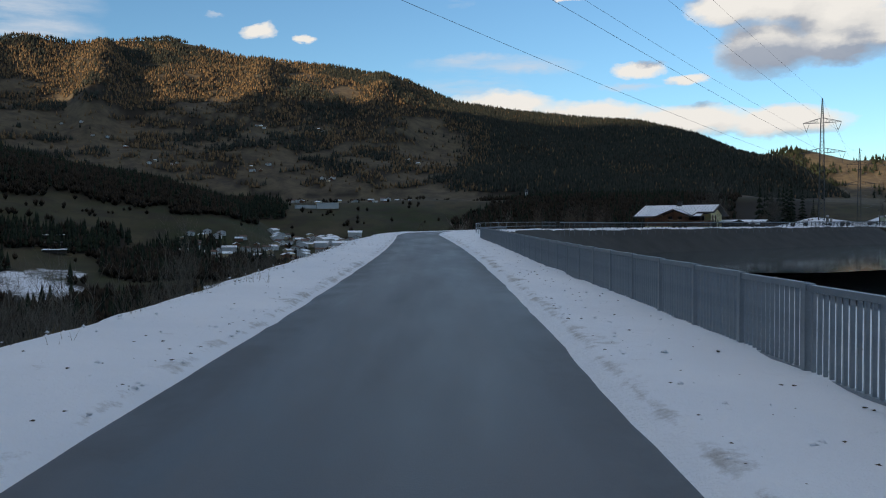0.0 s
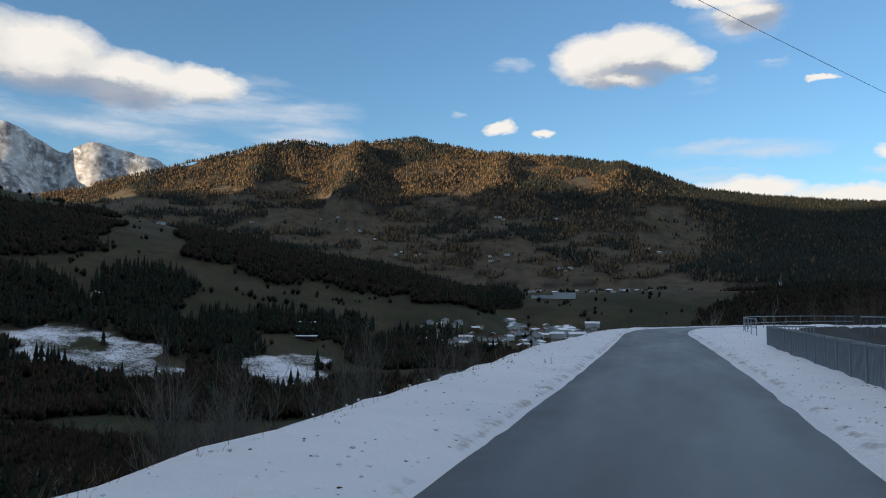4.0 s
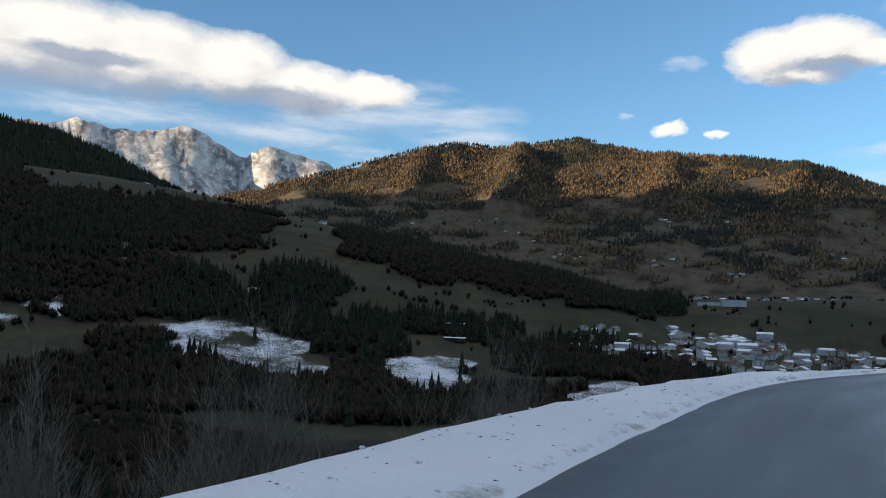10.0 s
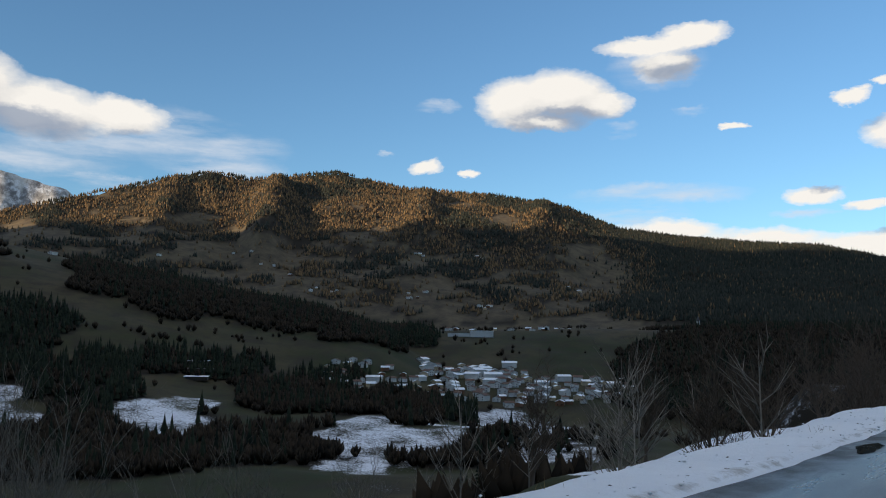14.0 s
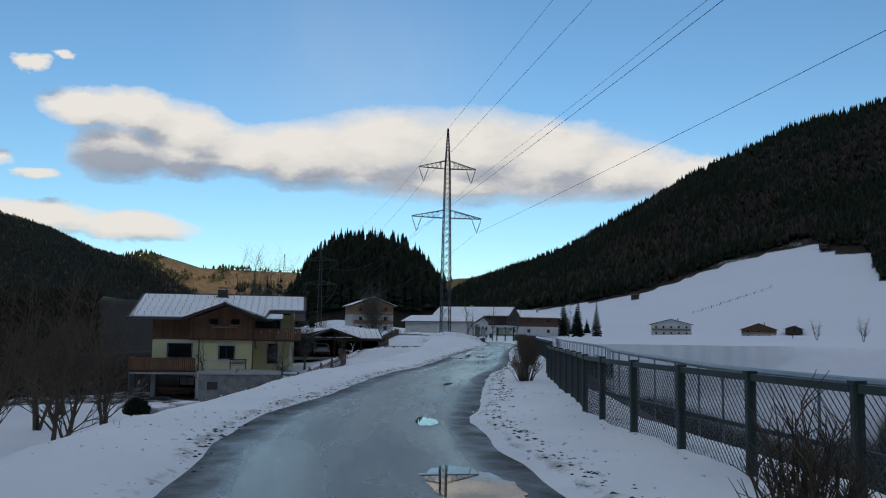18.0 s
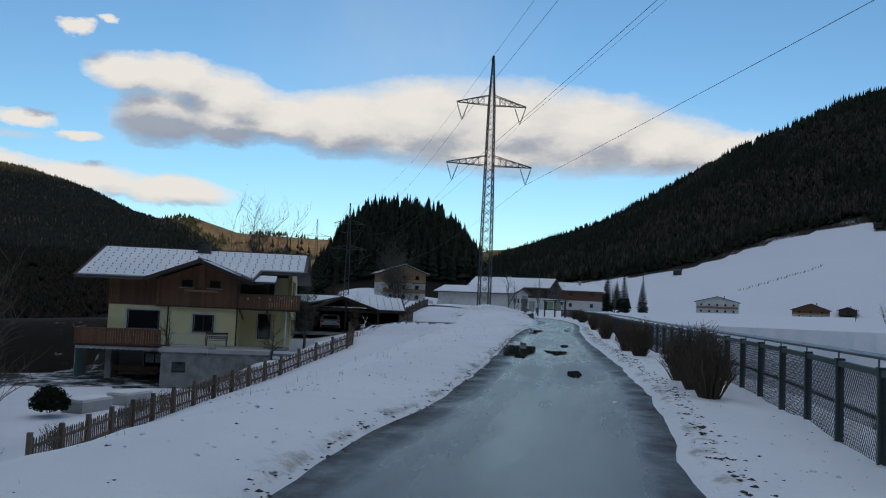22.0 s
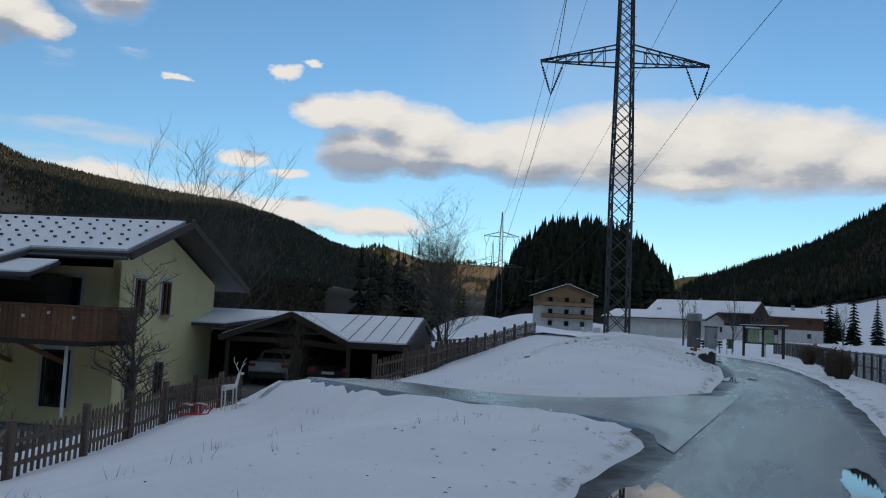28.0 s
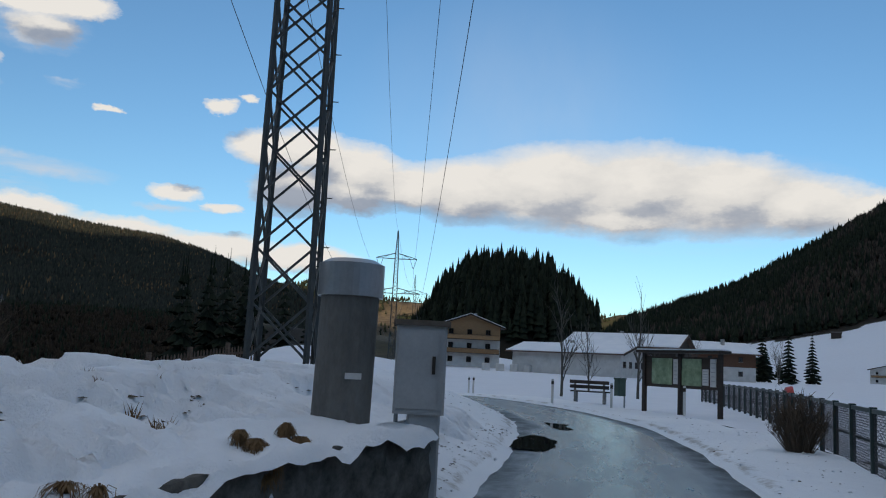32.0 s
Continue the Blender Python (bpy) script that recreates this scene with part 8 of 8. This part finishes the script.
# ---- notice board, bench, bin and posts ----
def notice_board():
    a, b = Vector((93.5, 182.4, 0)), Vector((93.3, 179.0, 0))
    d = (b - a).normalized()
    h = math.atan2(d.y, d.x)
    m = Matrix.Translation((*a.lerp(b, 0.5).xy, 0.42)) @ Matrix.Rotation(h, 4, "Z")
    root = thing("notice_board", m, "covered notice board with green map sheets on dark posts", "notice board")
    L = 3.4
    for x in (-L / 2, 0, L / 2):
        part("post", Soup().box((x, 0, 0.95), (0.12, 0.12, 1.95)), DARKWOOD, root)
    part("roof", Soup().box((0, 0, 1.98), (L + 0.4, 0.5, 0.09)), DARKWOOD, root)
    part("roof_snow", Soup().box((0, 0, 2.045), (L + 0.3, 0.44, 0.05)), SNOW, root)
    board = part("board", Soup().box((0, 0.03, 1.32), (L - 0.1, 0.05, 1.0)), DARKWOOD, root)
    green = simple("map_print_green", (0.10, 0.16, 0.07), (0.40, 0.48, 0.30), 3.5, 0.5, 0, 9, 0.0)
    part("map_sheet", Soup().box((-0.85, -0.01, 1.34), (0.95, 0.02, 0.85)), green, board)
    part("map_sheet", Soup().box((0.5, -0.01, 1.34), (0.85, 0.02, 0.85)), green, board)
    for x, w, z, hh in ((-0.2, 0.22, 1.34, 0.8), (1.1, 0.25, 1.2, 0.5), (1.42, 0.24, 1.34, 0.85)):
        part("paper_sheet", Soup().box((x, -0.012, z), (w, 0.02, hh)), WHITEWALL, board)
        for k in range(5):
            part("text_bar", Soup().box((x, -0.024, z + hh * 0.35 - k * hh * 0.16), (w * 0.7, 0.004, 0.02)), GREYWALL, board)


notice_board()
mb = Matrix.Translation((94.6, 186.4, 0.42)) @ Matrix.Rotation(2.3, 4, "Z")
bn = thing("bench", mb, "dark wooden park bench in the snow", "bench")
for i_ in range(3):
    part("seat_plank", Soup().box((0, -0.16 + i_ * 0.16, 0.44), (1.5, 0.13, 0.05)), DARKWOOD, bn)
for i_ in range(2):
    part("back_plank", Soup().box((0, 0.3 + 0.03 * i_, 0.62 + i_ * 0.18), (1.5, 0.05, 0.13)), DARKWOOD, bn)
for x_ in (-.55, .55):
    part("support", Soup().box((x_, 0.02, 0.2), (0.1, 0.42, 0.42)).box((x_, 0.28, 0.55), (0.08, 0.06, 0.6)), CONCRETE, bn)
binm = simple("dark_green_sheet", (0.03, 0.06, 0.045), (0.06, 0.10, 0.075), 4, 0.5)
bi = thing("litter_bin", (93.7, 183.8, 0.40), "dark green litter bin on a post", "litter bin")
part("post", Soup().tube((0.22, 0, 0), (0.22, 0, 1.05), 0.03), STEEL, bi)
part("bin", Soup().box((0, 0, 0.72), (0.36, 0.3, 0.6), bevel=0.05), binm, bi)
part("rim", Soup().box((0, 0, 1.03), (0.4, 0.34, 0.05), bevel=0.05), binm, bi)
mk = thing("marker_post", (91.3, 184.6, 0.4), "white roadside marker post with a black band", "marker post", "roadside marker posts")
part("post", Soup().box((0, 0, 0.45), (0.1, 0.06, 0.9), bevel=0.02), WHITEWALL, mk)
part("band", Soup().box((0, 0, 0.78), (0.104, 0.064, 0.12), bevel=0.02), DARKWOOD, mk)
for x_, y_ in ((92.2, 182.6), (92.4, 179.6), (96.5, 197.5), (95.2, 200.5), (93.5, 203), (98.5, 201)):
    copy_thing(mk, Matrix.Translation((x_, y_, ground_z(x_, y_) + 0.05)))
gp = thing("bollard", (79.5, 164.88, 0.38), "short grey steel post with a pale cap in the snow", "post")
part("post", Soup().tube((0, 0, 0), (0, 0, 0.62), 0.055, n=12), STEEL, gp)
part("cap", Soup().box((0, 0, 0.72), (0.16, 0.12, 0.24), bevel=0.02), WHITEWALL, gp)
redm = simple("red_plastic", (0.38, 0.02, 0.02), (0.55, 0.04, 0.035), 3, 0.4)
lb = thing("lifebuoy_case", Matrix.Translation((92.6, 176.1, 0.34)) @ Matrix.Rotation(0.8, 4, "Z"), "red lifebuoy case hanging on the basin fence", "lifebuoy")
part("case", Soup().tube((0, -0.08, 0.75), (0, 0.08, 0.75), 0.42, 0.38, n=20), redm, lb)
part("post", Soup().box((0, 0.12, 0.5), (0.07, 0.07, 1.1)), STEEL, lb)
# wrapped bales by the chalet
for i_ in range(9):
    x_, y_ = 160 + i_ * 2.6, 290 - i_ * 0.8
    bl = tagged(part("bale", Soup().tube((0, 0, 0), (0, 0, 1.3), 0.78, 0.78, n=14).tube((0, 0, 1.3), (0, 0, 1.4), 0.78, 0.6, n=14), WHITEWALL, None), "white wrapped hay bale in the snow", "bale", "row of bales")
    bl.location = (x_, y_, ground_z(x_, y_) - 0.05)


# ---- puddles on the lane ----
def puddle(s, d, L, w, label, seed):
    """A film of water with a ragged rim, long along the lane."""
    x, y, h = road_point(s, d)
    n = 200
    a = np.linspace(0, 2 * np.pi, n, endpoint=False)
    ux, uy = np.cos(a), np.sin(a)
    k = 1 + 0.5 * fbm(ux * 1.0 + seed * 3.7, uy * 1.0, 1.1, 3, 600 + seed, 0.35)
    k = np.clip(k, 0.35, 1.45) + 0.09 * fbm(ux * 2.2 + seed * 5.1, uy * 0.9, 0.3, 4, 640 + seed, 0.6)
    u, v = L / 2 * k * ux, w / 2 * k * uy
    pts = [(float(p * math.cos(h) - q * math.sin(h)), float(p * math.sin(h) + q * math.cos(h)), 0.0) for p, q in zip(u, v)]
    ob = part("puddle", Soup().add(pts, [tuple(range(n))]), PUDDLE, None)
    ob.location = (x, y, float(road_z(s)) + 0.0135 + 0.0006 * (seed % 3))
    tagged(ob, label, "puddle", "puddles on the lane")


for i_, (s_, d_, L_, w_) in enumerate(((93.7, 1.35, 1.6, 0.35), (109.2, -0.95, 2.0, 0.7), (105.0, -0.55, 2.2, 0.6), (114.6, -0.9, 1.6, 0.3), (123.7, -0.65, 0.9, 0.16), (150.5, 1.1, 11, 0.9), (147.4, -0.1, 5.0, 0.8), (151.6, -0.45, 2.4, 0.28),
                                       (139, -0.4, 3.0, 0.25), (165, 1.05, 4.4, 0.55), (168, 1.0, 6.5, 0.75), (171.2, -0.75, 2.6, 0.4), (189.6, 1.2, 2.4, 0.6), (206.1, 1.3, 2.6, 0.9), (210.6, 0.6, 2.4, 0.7), (190.3, 0.6, 1.8, 0.35))):
    puddle(s_, d_, L_, w_, "shallow clear puddle on the wet lane", i_)
# patches of snow left on the yard before the carport
for i_, (x_, y_, r_) in enumerate(((57.9, 166.9, 0.75), (58.2, 165.4, 0.6), (59.5, 165.3, 0.8), (59.2, 166.6, 0.7))):
    a_ = np.linspace(0, 6.283, 40, endpoint=False)
    q_ = r_ * (1 + 0.6 * fbm(np.cos(a_) + i_ * 4, np.sin(a_), 0.6, 3, 55 + i_))
    px_, py_ = x_ + 1.3 * q_ * np.cos(a_), y_ + 0.7 * q_ * np.sin(a_)
    pz_ = height(px_, py_)[0]
    tops_ = [(float(u), float(v), float(w) + 0.055) for u, v, w in zip(px_, py_, pz_)]
    tagged(part("snow_patch", Soup().add(tops_ + [(x_, y_, ground_z(x_, y_) + 0.13)], [(k, (k + 1) % 40, 40) for k in range(40)]), SNOW, None), "thin patch of old snow on the yard", "snow", "snow patches on the yard")
# drive that leaves the lane for the carport
l_ = np.linspace(-0.02, 1.02, 15)[None]
X_, Y_ = SIDE_NEAR[:, 0][:, None] * (1 - l_) + SIDE_FAR[:, 0][:, None] * l_, SIDE_NEAR[:, 1][:, None] * (1 - l_) + SIDE_FAR[:, 1][:, None] * l_
drop_ = np.array([0.25] + [0] * 13 + [0.25])[None]
s_, d_ = along(X_, Y_)
Z_ = np.where(d_ < 2.3, np.maximum(height(X_, Y_)[0] + 0.05, road_z(s_) + 0.018), height(X_, Y_)[0] + 0.05)
drive = grid_mesh("side_road", X_, Y_, Z_ - drop_ * (d_ > 1.5), ASPHALT)
for name_, val_ in (("across", 0.05 + 0.5 * l_ + 0 * X_), ("station", 150 + 0.8 * s_ - 0.5 * d_)):
    drive.data.attributes.new(name_, "FLOAT", "POINT").data.foreach_set("value", val_.astype(np.float32).ravel())
tagged(drive, "wet asphalt drive leaving the lane for the carport", "road", kind="structure")


LITTER = simple("wet_leaf_litter", (0.03, 0.024, 0.016), (0.10, 0.075, 0.045), 9, 0.9)
# lumpy trodden snow between the lane and the pylon
def lumpy_snow():
    ss = np.arange(191, 207, 0.07)
    d = np.concatenate([np.arange(1.9, 5.5, 0.07), np.arange(5.5, 9, 0.14)])
    P = np.stack([np.interp(ss, S0, LINE[:, q]) for q in (0, 1)], 1)
    N = np.stack([np.interp(ss, S0, LEFT[:, q]) for q in (0, 1)], 1)
    X, Y = P[:, 0][:, None] + N[:, 0][:, None] * d, P[:, 1][:, None] + N[:, 1][:, None] * d
    c = fbm(X, Y, 0.42, 4, 81, 0.6)
    Z = height(X, Y)[0] + 0.25 + 0.24 * np.clip(c + 0.08, -0.55, 0.42) + 0.05 * fbm(X, Y, 1.6, 2, 82) - 0.07 * np.clip(1 - np.abs(fbm(X, Y, 0.75, 4, 83, 0.6)) / 0.11, 0, 1)
    fade = np.minimum(np.clip((ss - 191) / 2, 0, 1), np.clip((207 - ss) / 1.5, 0, 1))[:, None] * np.minimum(np.clip((d - 1.9) / 0.5, 0, 1), np.clip((9 - d) / 1.5, 0, 1))[None]
    keep = np.hypot(X - 76.0, Y - 168.3) > 0.2
    Z = np.where(keep, Z - (1 - fade) * 0.3, Z - 0.2)
    r = np.random.default_rng(77)
    # flakes only in the hollows: leaves, and dark colour standing in for shade there
    low = np.argwhere((c < -0.17) & (fade > 0.8) & (r.random(c.shape) < 0.22))
    pos = np.stack([X[low[:, 0], low[:, 1]], Y[low[:, 0], low[:, 1]], Z[low[:, 0], low[:, 1]] + 0.004], 1)
    leaf = (np.array([(1, 0, 0.1), (0.1, 0.55, 0), (-1, 0.1, 0.15), (0, -0.5, 0.2), (0.1, 0.05, 0.45)], float), np.array([(0, 1, 4), (1, 2, 4), (2, 3, 4), (3, 0, 4)]))
    q = r.uniform(0.015, 0.08, len(pos))
    scatter_mesh("dark_litter", leaf, pos, np.stack([q, q * 0.7], 1), r.uniform(0, 6.28, len(pos)), LITTER, "dark leaves, dead grass and imitated shade between the snow lumps", "litter")
    return grid_mesh("snow_lumps", X, Y, Z, SNOW)


tagged(lumpy_snow(), "lumpy trodden snow between the lane and the pylon", "snow", kind="structure")

# ---- litter of the verges: clods thrown up by the plough, twigs, leaves, grit ----
def verge_litter(name, n, side, s0, s1, d0, d1, size, mat, label, category, seed, flat=0.6):
    """Small lumps strewn over a stretch of verge, densest at the edge of the lane."""
    r = np.random.default_rng(seed)
    templ = (np.array([(1, 0, 0), (-.5, .87, 0), (-.5, -.87, 0), (0.1, .1, flat), (.2, -.1, -flat)], float),
             np.array([(0, 1, 3), (1, 2, 3), (2, 0, 3), (1, 0, 4), (2, 1, 4), (0, 2, 4)]))
    ss, d = r.uniform(s0, s1, n), d0 + (d1 - d0) * r.random(n) ** 1.8
    k = np.clip(((ss + 30) * 2).astype(int), 0, len(LINE) - 1)
    x, y = LINE[k, 0] + LEFT[k, 0] * d * side + TANG[k, 0] * r.uniform(0, .5, n), LINE[k, 1] + LEFT[k, 1] * d * side + TANG[k, 1] * r.uniform(0, .5, n)
    z = verge_left(ss, d, x, y) if side > 0 else verge_right(ss, -d, x, y)
    q = size * r.uniform(0.4, 1.0, n) ** 2
    return scatter_mesh(name, templ, np.stack([x, y, z], 1), np.stack([q, q * r.uniform(.6, 1.2, n)], 1), r.uniform(0, 6.28, n), mat, label, category)


verge_litter("snow_clods", 2200, 1, -5, 215, 1.75, 4.2, 0.042, SNOW, "small clods of ploughed snow on the verge", "snow", 501)
verge_litter("snow_clods", 2000, -1, -5, 215, 1.75, 3.9, 0.042, SNOW, "small clods of ploughed snow before the fence", "snow", 502)
verge_litter("dark_litter", 2600, 1, -5, 215, 1.8, 5.0, 0.028, LITTER, "dark grit, twigs and leaves on the snow", "litter", 503, 0.3)
verge_litter("dark_litter", 3200, -1, -5, 215, 1.8, 4.6, 0.028, LITTER, "dark grit, twigs and leaves along the fence", "litter", 504, 0.3)
verge_litter("dark_litter", 1500, 1, 190, 207, 1.9, 7.0, 0.04, LITTER, "brown leaves and twigs on the lumpy snow", "litter", 505, 0.35)
# thin dark edge line in the snow, built as a row of strewn lumps
verge_litter("dark_litter", 1500, -1, 108, 178, 1.93, 2.0, 0.05, LITTER, "dark broken edge line along the snow strip, built from small lumps", "litter", 506, 0.3)
verge_litter("dark_litter", 2600, 1, 110, 168, 1.52, 1.8, 0.045, LITTER, "wet leaves gathered at the edge of the lane", "litter", 507, 0.3)
